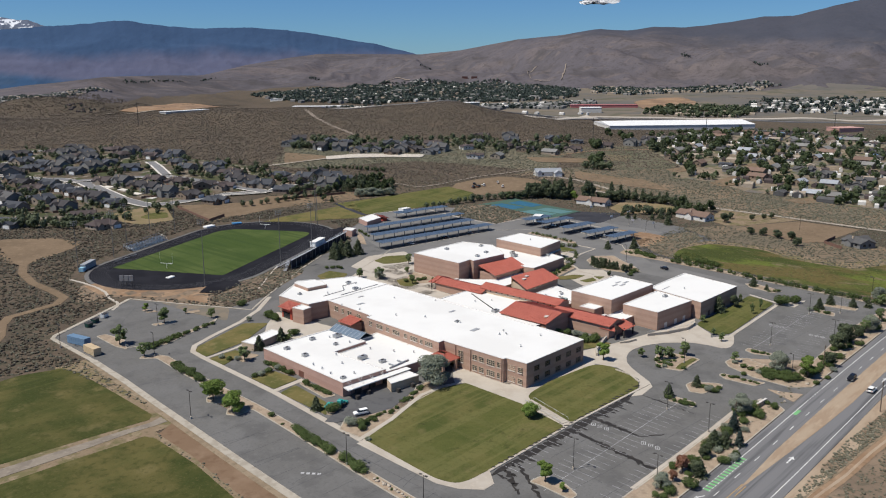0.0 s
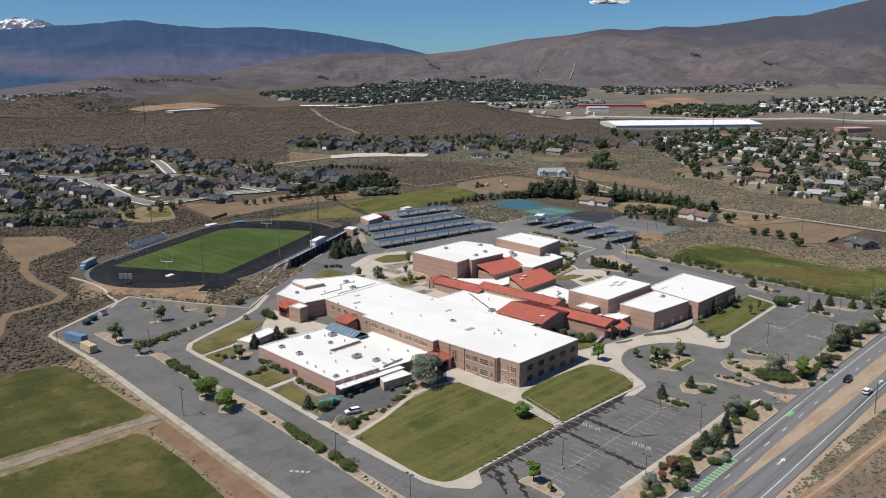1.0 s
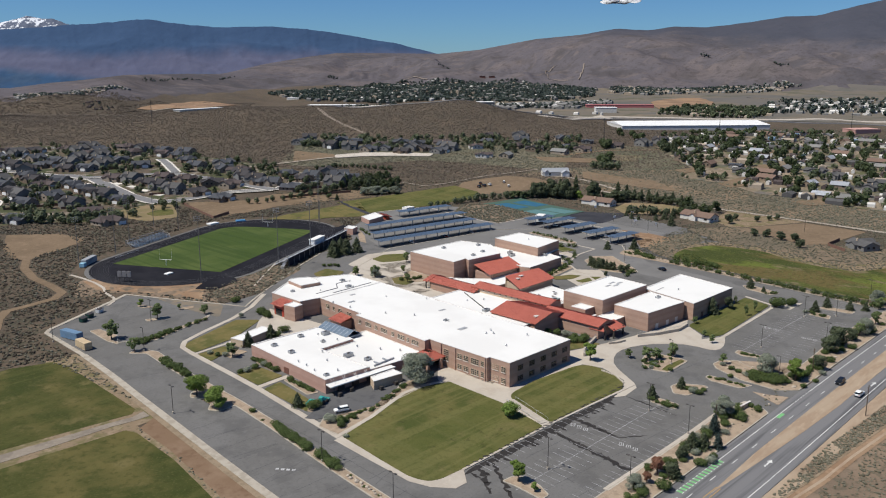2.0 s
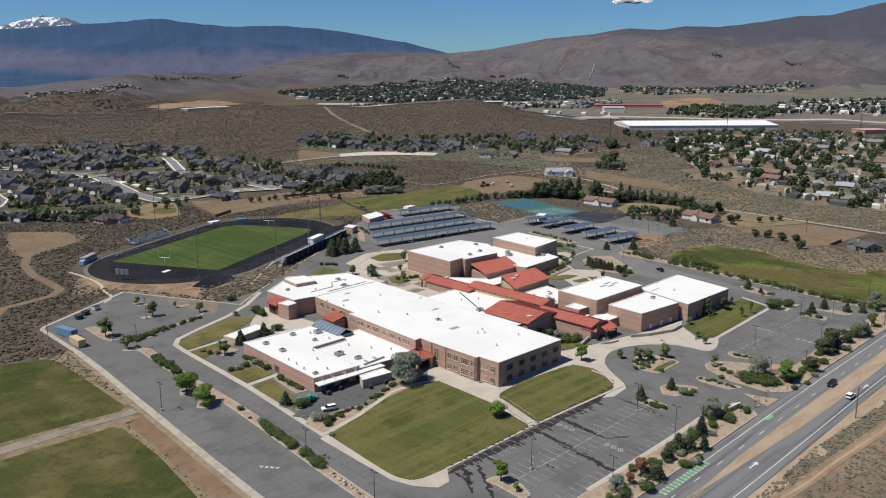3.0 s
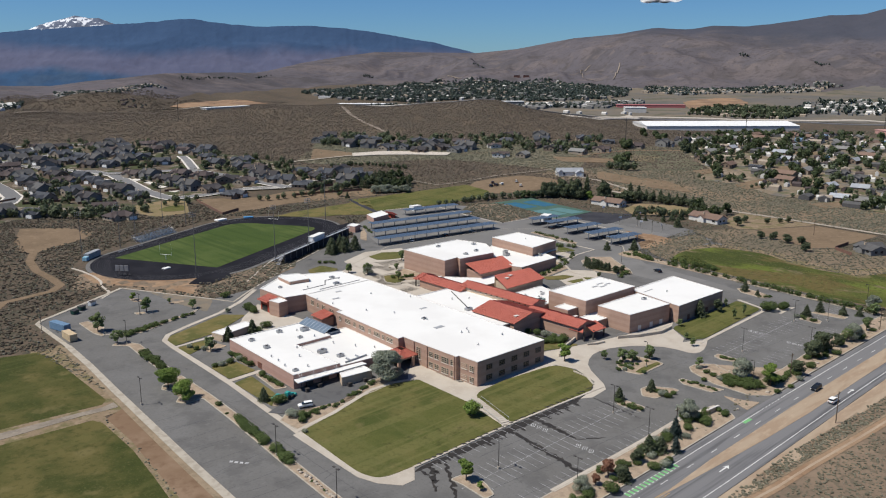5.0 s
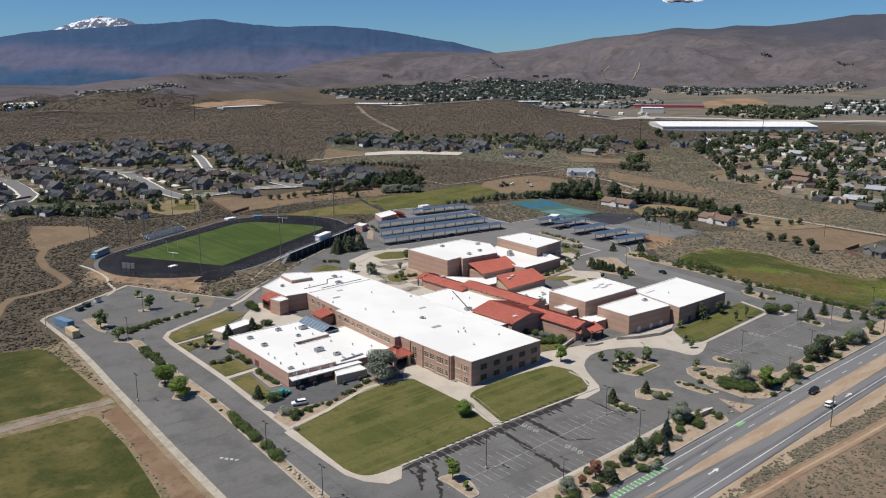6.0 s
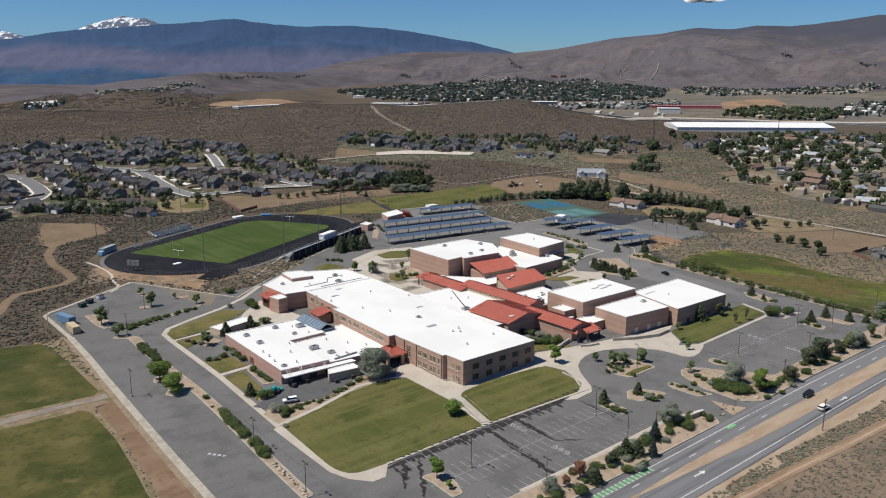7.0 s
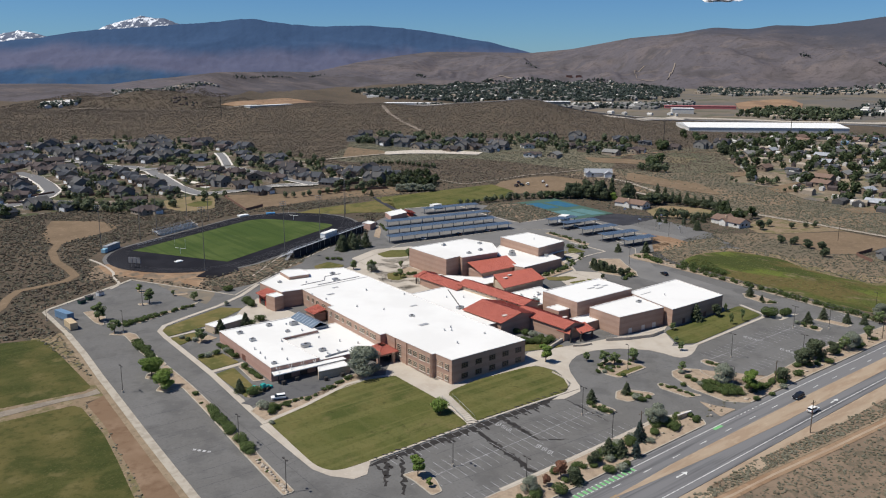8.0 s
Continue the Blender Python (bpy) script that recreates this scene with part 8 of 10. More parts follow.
def row(p, q, n, h, squat=1.1, protos=None, jit=0.6):
    for k in range(n):
        t = (k + 0.5) / n
        if protos is None and p[0] > 100:
            LOW.append((p[0] + (q[0] - p[0]) * t + rv.uniform(-jit, jit), p[1] + (q[1] - p[1]) * t + rv.uniform(-jit, jit), h * rv.uniform(0.75, 1.2)))
            continue
        plant(protos or S_SHRUB, p[0] + (q[0] - p[0]) * t + rv.uniform(-jit, jit), p[1] + (q[1] - p[1]) * t + rv.uniform(-jit, jit), h * rv.uniform(0.75, 1.2), squat)


row((-68, 126), (-34, 132.5), 15, 1.7, 1.2)
row((-66, 124), (-50, 128), 7, 1.8, 1.2)
row((-68.6, 102), (-68.8, 82), 9, 2.3, 1.25)
row((-69.2, 31.5), (-70.2, 12.5), 13, 1.9, 1.45, None, 0.4)
row((-70.4, 9), (-70.8, -2), 8, 1.9, 1.45, None, 0.4)
row((178, 5), (174.5, -58), 26, 2.6, 1.15, None, 1.0)
row((185, 69), (179, 54), 9, 2.6)
row((180, 44), (178, 9), 12, 2.4, 1.2, None, 1.2)
row((110, 72), (140, 80), 12, 2.2, 1.2, None, 1.5)
row((142, 78), (152, 97), 7, 2.0, 1.2, None, 1.5)
row((140, 46), (150, 48), 4, 2.2, 1.2)
row((160, 118), (176, 100), 8, 2.4, 1.2, None, 1.0)
row((-58, -64.5), (-22, -64), 14, 2.0, 1.2, None, 2.5)
row((-16, -62), (44, -62), 26, 1.9, 1.2, None, 3.0)
row((70, -63), (150, -63), 26, 2.0, 1.2, None, 3.0)
row((60, -48), (66, -62), 9, 1.6, 1.2, None, 2.0)
row((50, -20), (64, -24), 8, 1.2, 1.3, None, 3.0)
row((38, -40), (43, -46), 6, 1.3, 1.3, None, 1.2)
row((24, -37), (24.5, -47), 5, 1.4, 1.2, None, 0.8)
row((53.4, -42), (54.6, -54), 9, 1.0, 1.3, None, 0.7)
row((-47, 42), (-46.6, 57), 9, 1.6, 1.2, None, 0.3)
row((-45.4, 65), (-45, 81), 9, 1.8, 1.2, None, 0.4)
row((-54, 21), (-40, 20), 7, 1.0, 1.4, None, 0.8)
row((-36, 21.2), (-22, 25), 7, 1.0, 1.4, None, 0.7)
row((40, 18), (54, 8), 12, 2.4, 1.2, None, 1.5)
row((60, 118), (72, 112), 6, 1.6, 1.2, None, 2)
row((114, 205), (122, 224), 5, 2.0, 1.2)
row((-8, 118), (-4, 112), 4, 1.8, 1.2)
row((143, 68), (149, 52), 9, 5.0, 1.0, T_BIGPINE + T_PINE, 2.4)
row((188, 142), (183, 108), 12, 1.8, 1.2, None, 0.7)
row((180, 72), (186, 58), 9, 1.7, 1.2, None, 2.0)
row((162, 92), (153, 86), 5, 1.5, 1.2, None, 1.2)
row((64, 176), (82, 190), 6, 6.5, 1.1, T_PINE, 3)
row((50, 166), (56, 160), 5, 1.6)
row((66.7, -50.2), (68.8, -60.9), 8, 2.0, 1.3, None, 0.6)
row((29, -57.5), (32.3, -63), 5, 2.6, 1.2, None, 0.8)
row((146.5, -23.8), (148, -24.8), 2, 2.6)
row((155, -26.4), (157, -27), 2, 2.4)
row((50, -19), (49, -26), 6, 1.1, 1.3, None, 0.8)
row((-14.5, 125), (-14.7, 117), 6, 3.0, 1.0, None, 1.2)
row((148, 71), (145, 60), 7, 1.3, 1.2, None, 0.8)
row((147, 53), (151, 48), 6, 1.2, 1.2, None, 0.8)
row((160.6, -14), (164, -17), 5, 1.5, 1.3, None, 0.8)
row((145, -41), (147.5, -46), 6, 1.1, 1.3, None, 0.8)
row((81.6, -39), (83.4, -45.6), 6, 1.0, 1.3, None, 0.5)
row((183.6, 45.6), (185.6, 21.8), 7, 3.2, 1.0, None, 1.5)
row((-69, 40), (-72, -22), 10, 0.6, 1.6, None, 0.5)

bm = bmesh.new()
for x, y, h in LOW:
    for k in range(3):
        leaf_cloud(bm, rv, (x + rv.uniform(-0.3, 0.3) * h, y + rv.uniform(-0.3, 0.3) * h, H(x, y) + h * 0.45), (h * 0.5, h * 0.5, h * 0.45), 60, h * 0.1)
mesh_thing("bed_shrubs", bm, M["hedge"], "low green shrubs along the rear drives", "shrubs", kind="stuff")

# boulders along the beds
rb_ = random.Random(3)
for k in range(46):
    if k < 16:
        x, y = -71.2 + rb_.uniform(-.6, .6) - k * 0.08, -6 - k * 1.3
    elif k < 28:
        x, y = rb_.uniform(64, 74), rb_.uniform(-58, -40)
    else:
        x, y = rb_.uniform(-50, 120), rb_.uniform(-66, -59.5)
    bm = bmesh.new()
    bmesh.ops.create_icosphere(bm, subdivisions=1, radius=0.5)
    for v in bm.verts:
        v.co *= rb_.uniform(0.75, 1.2)
        v.co.z *= 0.7
    ob = mesh_thing("boulder", bm, M["rock"], "pale tan landscape boulder beside a planting bed", "boulder", "boulders")
    s = rb_.uniform(0.7, 1.6)
    ob.matrix_world = pose(x, y, H(x, y) + 0.3, 0, 0, rb_.uniform(0, 360)) @ Matrix.Scale(s, 4)

# ---- houses and the town beyond ----
WALLS = [M[k] for k in ("stucco_beige", "stucco_grey", "stucco_tan", "stucco_white")]
ROOFS = [M[k] for k in ("shingle_grey", "shingle_brown", "shingle_dark", "shingle_slate")]


def roof_prism(bm, x0, x1, y0, y1, z0, z1, hip):
    """A hipped (or gabled, hip 0) roof with its ridge along x and a thin eave."""
    yc = (y0 + y1) / 2
    base = [bm.verts.new(c) for c in ((x0, y0, z0), (x1, y0, z0), (x1, y1, z0), (x0, y1, z0))]
    eave = [bm.verts.new(c) for c in ((x0, y0, z0 - 0.25), (x1, y0, z0 - 0.25), (x1, y1, z0 - 0.25), (x0, y1, z0 - 0.25))]
    r0, r1 = bm.verts.new((x0 + hip, yc, z1)), bm.verts.new((x1 - hip, yc, z1))
    for f in ((base[0], base[1], r1, r0), (base[2], base[3], r0, r1), (base[1], base[2], r1), (base[3], base[0], r0), eave[::-1]):
        bm.faces.new(f)
    for i in range(4):
        j = (i + 1) % 4
        bm.faces.new((eave[i], eave[j], base[j], base[i]))


def gabled(bm, x0, x1, y0, y1, z0, z1, across=False):
    """A wall block whose two end walls rise to the ridge."""
    if across:
        xm = (x0 + x1) / 2
        a = [(x0, y0, -1.2), (x1, y0, -1.2), (x1, y0, z0), (xm, y0, z1), (x0, y0, z0)]
        b = [(x, y1, z) for x, _, z in a]
    else:
        ym = (y0 + y1) / 2
        a = [(x0, y0, -1.2), (x0, y0, z0), (x0, ym, z1), (x0, y1, z0), (x0, y1, -1.2)]
        b = [(x1, y, z) for _, y, z in a]
    va, vb = [bm.verts.new(c) for c in a], [bm.verts.new(c) for c in b]
    bm.faces.new(va)
    bm.faces.new(vb[::-1])
    for i in range(5):
        j = (i + 1) % 5
        bm.faces.new((va[j], va[i], vb[i], vb[j]))


def slopes(bm, x0, x1, y0, y1, z0, z1, over=0.5, across=False, thick=0.22):
    """Two roof slabs that meet at a ridge and hang over the walls."""
    half = (x1 - x0) / 2 if across else (y1 - y0) / 2
    drop = (z1 - z0) / half * over
    for sgn in (-1, 1):
        if across:
            xm = (x0 + x1) / 2
            top = [(xm, y0 - over, z1 + thick), (xm, y1, z1 + thick), (xm + sgn * (half + over), y1, z0 - drop + thick), (xm + sgn * (half + over), y0 - over, z0 - drop + thick)]
        else:
            ym = (y0 + y1) / 2
            top = [(x0 - over, ym, z1 + thick), (x1 + over, ym, z1 + thick), (x1 + over, ym + sgn * (half + over), z0 - drop + thick), (x0 - over, ym + sgn * (half + over), z0 - drop + thick)]
        hi = [bm.verts.new(c) for c in top]
        lo = [bm.verts.new((x, y, z - thick)) for x, y, z in top]
        bm.faces.new(hi)
        bm.faces.new(lo[::-1])
        for i in range(4):
            j = (i + 1) % 4
            bm.faces.new((hi[j], hi[i], lo[i], lo[j]))
    bmesh.ops.recalc_face_normals(bm, faces=bm.faces[:])


def house(rnd, wall, roof, label, w=17, d=13, tall=3.0, rise=2.6, hip=4.0, garage=True, group="houses"):
    """A house with its front along -y: walls, roof, front gable or garage wing, windows, doors."""
    ob = thing("house", label, "house", group)
    bm = bmesh.new()
    if hip:
        box(bm, -w / 2, -d / 2, -1.2, w / 2, d / 2, tall)
    else:
        gabled(bm, -w / 2, w / 2, -d / 2, d / 2, tall, tall + rise)
    part("wall", bm, wall, ob)
    bm = bmesh.new()
    if hip:
        roof_prism(bm, -w / 2 - 0.6, w / 2 + 0.6, -d / 2 - 0.6, d / 2 + 0.6, tall + 0.1, tall + rise, hip)
    else:
        slopes(bm, -w / 2, w / 2, -d / 2, d / 2, tall, tall + rise)
    part("roof", bm, roof, ob)
    if garage:
        gw, gd = 6.4, rnd.uniform(2.5, 4.5)
        low, top = min(tall, 2.8), min(tall, 2.8) + min(rise, 2.1)
        bm = bmesh.new()
        gabled(bm, w / 2 - gw - 0.4, w / 2 - 0.4, -d / 2 - gd, -0.5, low, top, True)
        part("garage_wall", bm, wall, ob)
        bm = bmesh.new()
        slopes(bm, w / 2 - gw - 0.4, w / 2 - 0.4, -d / 2 - gd, -0.4, low, top, 0.45, True)
        part("garage_roof", bm, roof, ob)
        part("garage_door", boxed(w / 2 - gw + 0.4, -d / 2 - gd - 0.06, 0, w / 2 - 1.2, -d / 2 - gd + 0.05, 2.25), M["white"], ob)
        # a small second gable over the entry and one to the garden
        bm = bmesh.new()
        gabled(bm, -w / 2 + 1.2, -w / 2 + 4.8, -d / 2 - 1.4, 0.0, tall - 0.1, tall + rise * 0.62, True)
        gabled(bm, -1.8, 3.2, 0.0, d / 2 + 1.6, tall - 0.1, tall + rise * 0.66, True)
        part("porch_wall", bm, wall, ob)
        bm = bmesh.new()
        slopes(bm, -w / 2 + 1.2, -w / 2 + 4.8, -d / 2 - 1.4, 0.0, tall - 0.1, tall + rise * 0.62, 0.4, True)
        part("porch_roof", bm, roof, ob)
        bm = bmesh.new()
        slopes(bm, -1.8, 3.2, 0.0, d / 2 + 2.0, tall - 0.1, tall + rise * 0.66, 0.4, True)
        part("garden_roof", bm, roof, ob)
        part("chimney", boxed(1.5, 1.5, tall, 2.3, 2.3, tall + rise + 0.7), M["block_tan"], ob)
    part("window", boxed(-w / 2 + 5.2, -d / 2 - 0.05, 1.0, -w / 2 + 6.8, -d / 2 + 0.05, 2.3), M["pane"], ob)
    part("window", boxed(-w / 2 + 2, d / 2 - 0.05, 1.0, -w / 2 + 4.2, d / 2 + 0.05, 2.3), M["pane"], ob)
    for y in (-2.2, 1.2):
        part("window", boxed(-w / 2 - 0.05, y, 1.0, -w / 2 + 0.05, y + 1.5, 2.3), M["pane"], ob)
    part("window", boxed(w / 2 - 0.05, 0.4, 1.0, w / 2 + 0.05, 2.2, 2.3), M["pane"], ob)
    return ob


rh = random.Random(17)
SUBURB = []
for k in range(8):
    tone = ("slate", "dark", "brown", "slate", "grey", "dark", "brown", "slate")[k]
    SUBURB.append(house(random.Random(k), WALLS[(0, 1, 0, 2, 1, 2, 0, 1)[k]], M["shingle_" + tone], "%s suburban house with a %s shingle roof and attached garage" % (("beige", "grey", "tan")[(0, 1, 0, 2, 1, 2, 0, 1)[k]], tone),
                        rh.uniform(13.5, 16.5), rh.uniform(10.0, 12.0), 2.6 if k not in (1, 4) else 4.4, rh.uniform(2.6, 3.4), 0.0 if k not in (3, 6) else rh.uniform(2.5, 4)))
HOMES = []
for k in range(6):
    HOMES.append(house(random.Random(k), WALLS[(k + 1) % 4], [ROOFS[0], M["metal_roof"], ROOFS[1], M["stucco_grey"], ROOFS[3], M["roof_tan"]][k], "low valley house with a shallow %s roof" % ("grey", "pale metal", "brown", "light grey", "slate", "tan")[k],
                       rh.uniform(11, 17), rh.uniform(7, 10), 2.7, rh.uniform(1.2, 2.4), 0.0, k % 2 == 0, "valley houses"))


GLEN = [(167, 411, 120), (172, 397, 120), (172, 371, 30), (211, 394, 100), (225, 392, 40), (228, 380, 150), (225, 365, 60), (206, 358, 120), (198, 390, 90), (180, 455, 200)]
# rows of houses: the west and east sides of the curving street, the old lane, the upper streets, the corner lots, the houses on the slope
WEST_ROW = [(54, 520), (55, 500), (56, 481), (57, 463), (59, 446), (60, 425)]
EAST_ROW = [(89, 500), (97, 484), (101, 466), (102, 446), (103, 426)]
LANE_ROW = [(16, 535, -80), (15, 510, -80), (13, 489, -78), (7, 462, -72), (-33, 417, 20), (-17, 401, -60), (26, 394, -20), (20, 353, 10)]
UPPER = [(30, 688, 100), (45, 705, 60), (52, 668, 20), (73, 675, 10), (90, 682, 20), (14, 633, 100), (22, 608, 80), (37, 632, 10), (20, 576, 120), (50, 586, 60), (70, 600, 20), (106, 613, 30), (125, 610, 20), (91, 559, -60), (128, 576, 80), (154, 606, 100), (131, 539, -30), (181, 596, 100), (177, 561, 100), (172, 534, 100), (164, 502, 100)]
CORNER = [(129, 456, 110), (137, 430, 60), (144, 414, 20), (116, 379, 10), (176, 446, 110), (166, 405, 100), (112, 408, 10), (166, 427, 100), (172, 470, 80), (120, 476, 110)]
BENCH_ROW = [(302, 540, 30), (312, 524, 120), (342, 525, 60), (323, 484, 130), (327, 463, 30), (345, 455, 20), (344, 430, 120), (361, 435, 30), (383, 452, 60), (372, 408, 20), (390, 410, 110)]
SLOPE_ROW = [(369, 428, 20), (399, 425, 100), (383, 360, 30), (449, 413, 120), (399, 344, 20), (448, 376, 110), (447, 350, 30), (486, 372, 60), (451, 320, 100), (478, 315, 20), (487, 339, 70), (502, 413, 20), (531, 345, 30), (527, 307, 100), (417, 400, 60), (474, 432, 20), (562, 297, 10), (590, 292, 100)]
GLEN_TREES = [(188, 448, 7), (183, 385, 8), (194, 380, 7), (207, 377, 8), (216, 356, 9), (221, 344, 9), (230, 345, 10), (223, 328, 8), (234, 332, 9), (236, 322, 7), (242, 323, 8), (176, 326, 5), (177, 318, 5), (166, 428, 7), (125, 403, 6), (197, 424, 7), (199, 437, 7), (175, 359, 7), (174, 347, 6), (232, 350, 9), (238, 341, 10), (226, 338, 9)]


VILLA = house(random.Random(9), M["stucco_white"], M["roof_tan"], "long low white house with a clay tile gable roof", 23, 9.5, 2.8, 2.4, 0.0, True, "valley houses")


HOUSED = []


def settle(protos, x, y, turn):
    HOUSED.append((x, y))
    proto = protos[rh.randrange(len(protos))]
    m = pose(x, y, H(x, y) + 0.2, 0, 0, turn)
    if "set" not in proto:
        proto["set"] = 1
        proto.matrix_basis = m
        return proto
    return copy_thing(proto, m)


TAKEN = []
LANES = []


def free(x, y, gap, lane=0.0):
    if lane and any((x - a) ** 2 + (y - b) ** 2 < lane * lane for a, b in LANES):
        return False
    if any((x - a) ** 2 + (y - b) ** 2 < gap * gap for a, b in TAKEN):
        return False
    TAKEN.append((x, y))
    return True


def street(points, gap=15.5, back=16.5, w=10.0, sides=(1, -1)):
    strip("street", points, w, 0.5, M["street"], "pale grey residential street", "street", step=5)
    strip("sidewalk", points, w + 3.6, 0.42, M["walk_pale"], "pale concrete sidewalks of the street", "sidewalk", step=5)
    pts = along(points, 2.0)
    LANES.extend(pts[::2])
    run = 9.0
    for p, q in zip(pts, pts[1:]):
        run += math.dist(p, q)
        if run >= gap:
            run = 0
            d = Vector((q[0] - p[0], q[1] - p[1])).normalized()
            for s in sides:
                x, y = p[0] - d.y * s * (back + 3), p[1] + d.x * s * (back + 3)
                if x < -38 + (y - 441) * 0.23 and free(x, y, 14.5, 12.0):
                    # the front looks to the street
                    face = math.degrees(math.atan2(d.y, d.x)) + (0 if s > 0 else 180)
                    settle(SUBURB, x, y, face + rh.uniform(-4, 4))
                    bx, by = p[0] - d.y * s * (w / 2 + 4.2) + d.x * s * 4, p[1] + d.x * s * (w / 2 + 4.2) + d.y * s * 4
                    DRIVES.append((bx, by, math.degrees(math.atan2(d.y, d.x))))


DRIVES = []
for x, y, turn in [(x, y, -72) for x, y in WEST_ROW] + [(x, y, 108) for x, y in EAST_ROW] + LANE_ROW + UPPER + CORNER + BENCH_ROW + GLEN:
    TAKEN.append((x, y))
    settle(SUBURB, x, y, turn + rh.uniform(-6, 6))
for x, y in WEST_ROW:
    DRIVES.append((x + 12, y + 1, 18))
for x, y in EAST_ROW:
    DRIVES.append((x - 12, y + 1, 18))
for x, y, turn in SLOPE_ROW:
    TAKEN.append((x, y))
    settle(SUBURB if rh.random() < 0.6 else HOMES, x, y, turn + rh.uniform(-6, 6))
street([(62, 552), (70, 545), (79, 513), (76, 475), (74, 443), (78, 404), (102, 399), (134, 396), (162, 380)])
street([(69, 530), (100, 512), (135, 494), (149, 446), (162, 380)])
street([(161, 562), (155, 539), (140, 494)], w=6.5)
street([(-14, 580), (-6, 552), (-5, 516), (-7, 488), (-17, 467), (-30, 451), (-60, 430)], w=11)
street([(20, 640), (62, 552)], w=7)
street([(-60, 600), (20, 640), (100, 660)], w=7)
street([(-110, 500), (-60, 530), (-10, 560)])
street([(-30, 700), (60, 720), (130, 690)], w=7)
street([(-130, 640), (-60, 600)], sides=(1, -1))
street([(134, 398), (150, 390), (165, 379), (188, 388), (202, 380), (220, 374)], w=6)
for x, y, turn in DRIVES:
    ob = mesh_thing("driveway", draped([(x + math.cos(radians(turn)) * a - math.sin(radians(turn)) * b, y + math.sin(radians(turn)) * a + math.cos(radians(turn)) * b) for a, b in ((-2.6, -4), (2.6, -4), (2.6, 4), (-2.6, 4))], 0.4, 6), M["walk_pale"], "pale concrete driveway", "driveway", kind="structure")


def inside(x, y, poly):
    hit = False
    for (x0, y0), (x1, y1) in zip(poly, poly[1:] + poly[:1]):
        if (y0 > y) != (y1 > y) and x < (x1 - x0) * (y - y0) / (y1 - y0) + x0:
            hit = not hit
    return hit


def scatter(poly, n, gap, fn, tries=12, lane=0.0):
    xs, ys = [p[0] for p in poly], [p[1] for p in poly]
    done = 0
    for _ in range(n * tries):
        x, y = rh.uniform(min(xs), max(xs)), rh.uniform(min(ys), max(ys))
        if inside(x, y, poly) and free(x, y, gap, lane):
            fn(x, y)
            done += 1
            if done >= n:
                break


SUB = [(-150, 420), (-60, 385), (-20, 398), (30, 358), (107, 388), (140, 404), (190, 380), (225, 380), (215, 470), (196, 545), (181, 640), (112, 722), (54, 735), (-60, 760), (-200, 700)]
SUB_UPPER = [(-60, 560), (0, 480), (40, 560), (95, 540), (165, 580), (196, 560), (181, 640), (112, 716), (54, 730), (-60, 755), (-200, 700)]
scatter(SUB_UPPER, 46, 16.5, lambda x, y: settle(SUBURB, x, y, rh.choice((20, 110, 200, 290)) + rh.uniform(-8, 8)), 14, 12.5)
scatter(SUB, 18, 17.5, lambda x, y: settle(SUBURB, x, y, rh.choice((20, 110, 200, 290)) + rh.uniform(-8, 8)), 14, 15.0)
TOWN = [(561, 278), (500, 222), (470, 189), (424, 176), (436, 145), (419, 108), (427, 81), (415, 44), (411, 10), (400, -60), (560, -110), (720, -60), (745, 95), (795, 168), (807, 225), (796, 269), (731, 300), (640, 318)]
scatter(TOWN, 84, 17, lambda x, y: settle(HOMES, x, y, rh.choice((0, 90, 180, 270)) + rh.uniform(-12, 12)))
CLUSTER = [(286, 516), (330, 560), (416, 470), (480, 420), (560, 372), (454, 305), (424, 345), (412, 415), (352, 470)]
for x, y, t in ((300, 171, 95), (297, 91, 80), (282, -14, 58)):
    TAKEN.append((x, y))
    settle([VILLA] if y > 90 else [HOMES[0]], x, y, t)

# trees among the houses
T_FAR = [tree_broad(random.Random(120 + k), "leaf_olive" if k else "leaf_dark", "leafy green tree among the houses", 9, 44, 0.085, "town trees", 0.4, 0.05) for k in range(3)]
T_FARPINE = [tree_pine(random.Random(130), "leaf_dark", "dark conifer among the houses", 260, 0.3, "town conifers")]


def far_tree(x, y):
    plant(T_FAR if rv.random() < 0.72 else T_FARPINE, x, y, rv.uniform(4, 9), rv.uniform(0.9, 1.3))


scatter(SUB, 40, 9, far_tree, 12, 9.5)
scatter(CLUSTER, 24, 10, far_tree)
scatter(CLUSTER, 26, 16, lambda x, y: settle(SUBURB, x, y, rh.uniform(0, 360)))
ROWS = [((208, 249), (247, 243), 11, 4.5), ((247, 243), (283, 228), 9, 5), ((-24, 405), (8, 361), 15, 6.5), ((8, 361), (28, 366), 4, 4.5), ((-14, 412), (18, 372), 9, 7), ((14, 380), (34, 362), 5, 6),
        ((120, 352), (180, 340), 10, 4.5), ((232, 420), (256, 416), 9, 4), ((256, 416), (268, 398), 7, 4), ((268, 398), (278, 367), 10, 4), ((200, 345), (237, 318), 16, 8.5), ((203, 337), (232, 313), 10, 8), ((217, 352), (248, 338), 12, 8), ((167, 359), (196, 364), 8, 5), ((181, 340), (200, 345), 5, 6),
        ((24, 545), (30, 470), 9, 5), ((34, 540), (40, 440), 9, 4.5), ((322, 478), (300, 530), 14, 7), ((338, 470), (352, 445), 8, 6), ((408, 255), (418, 230), 7, 7), ((533, 258), (542, 246), 4, 11), ((494, 214), (502, 200), 4, 8), ((278, 134), (302, 107), 12, 6), ((302, 107), (326, 92), 9, 8), ((322, 112), (332, 116), 4, 8)]
HEDGES = []
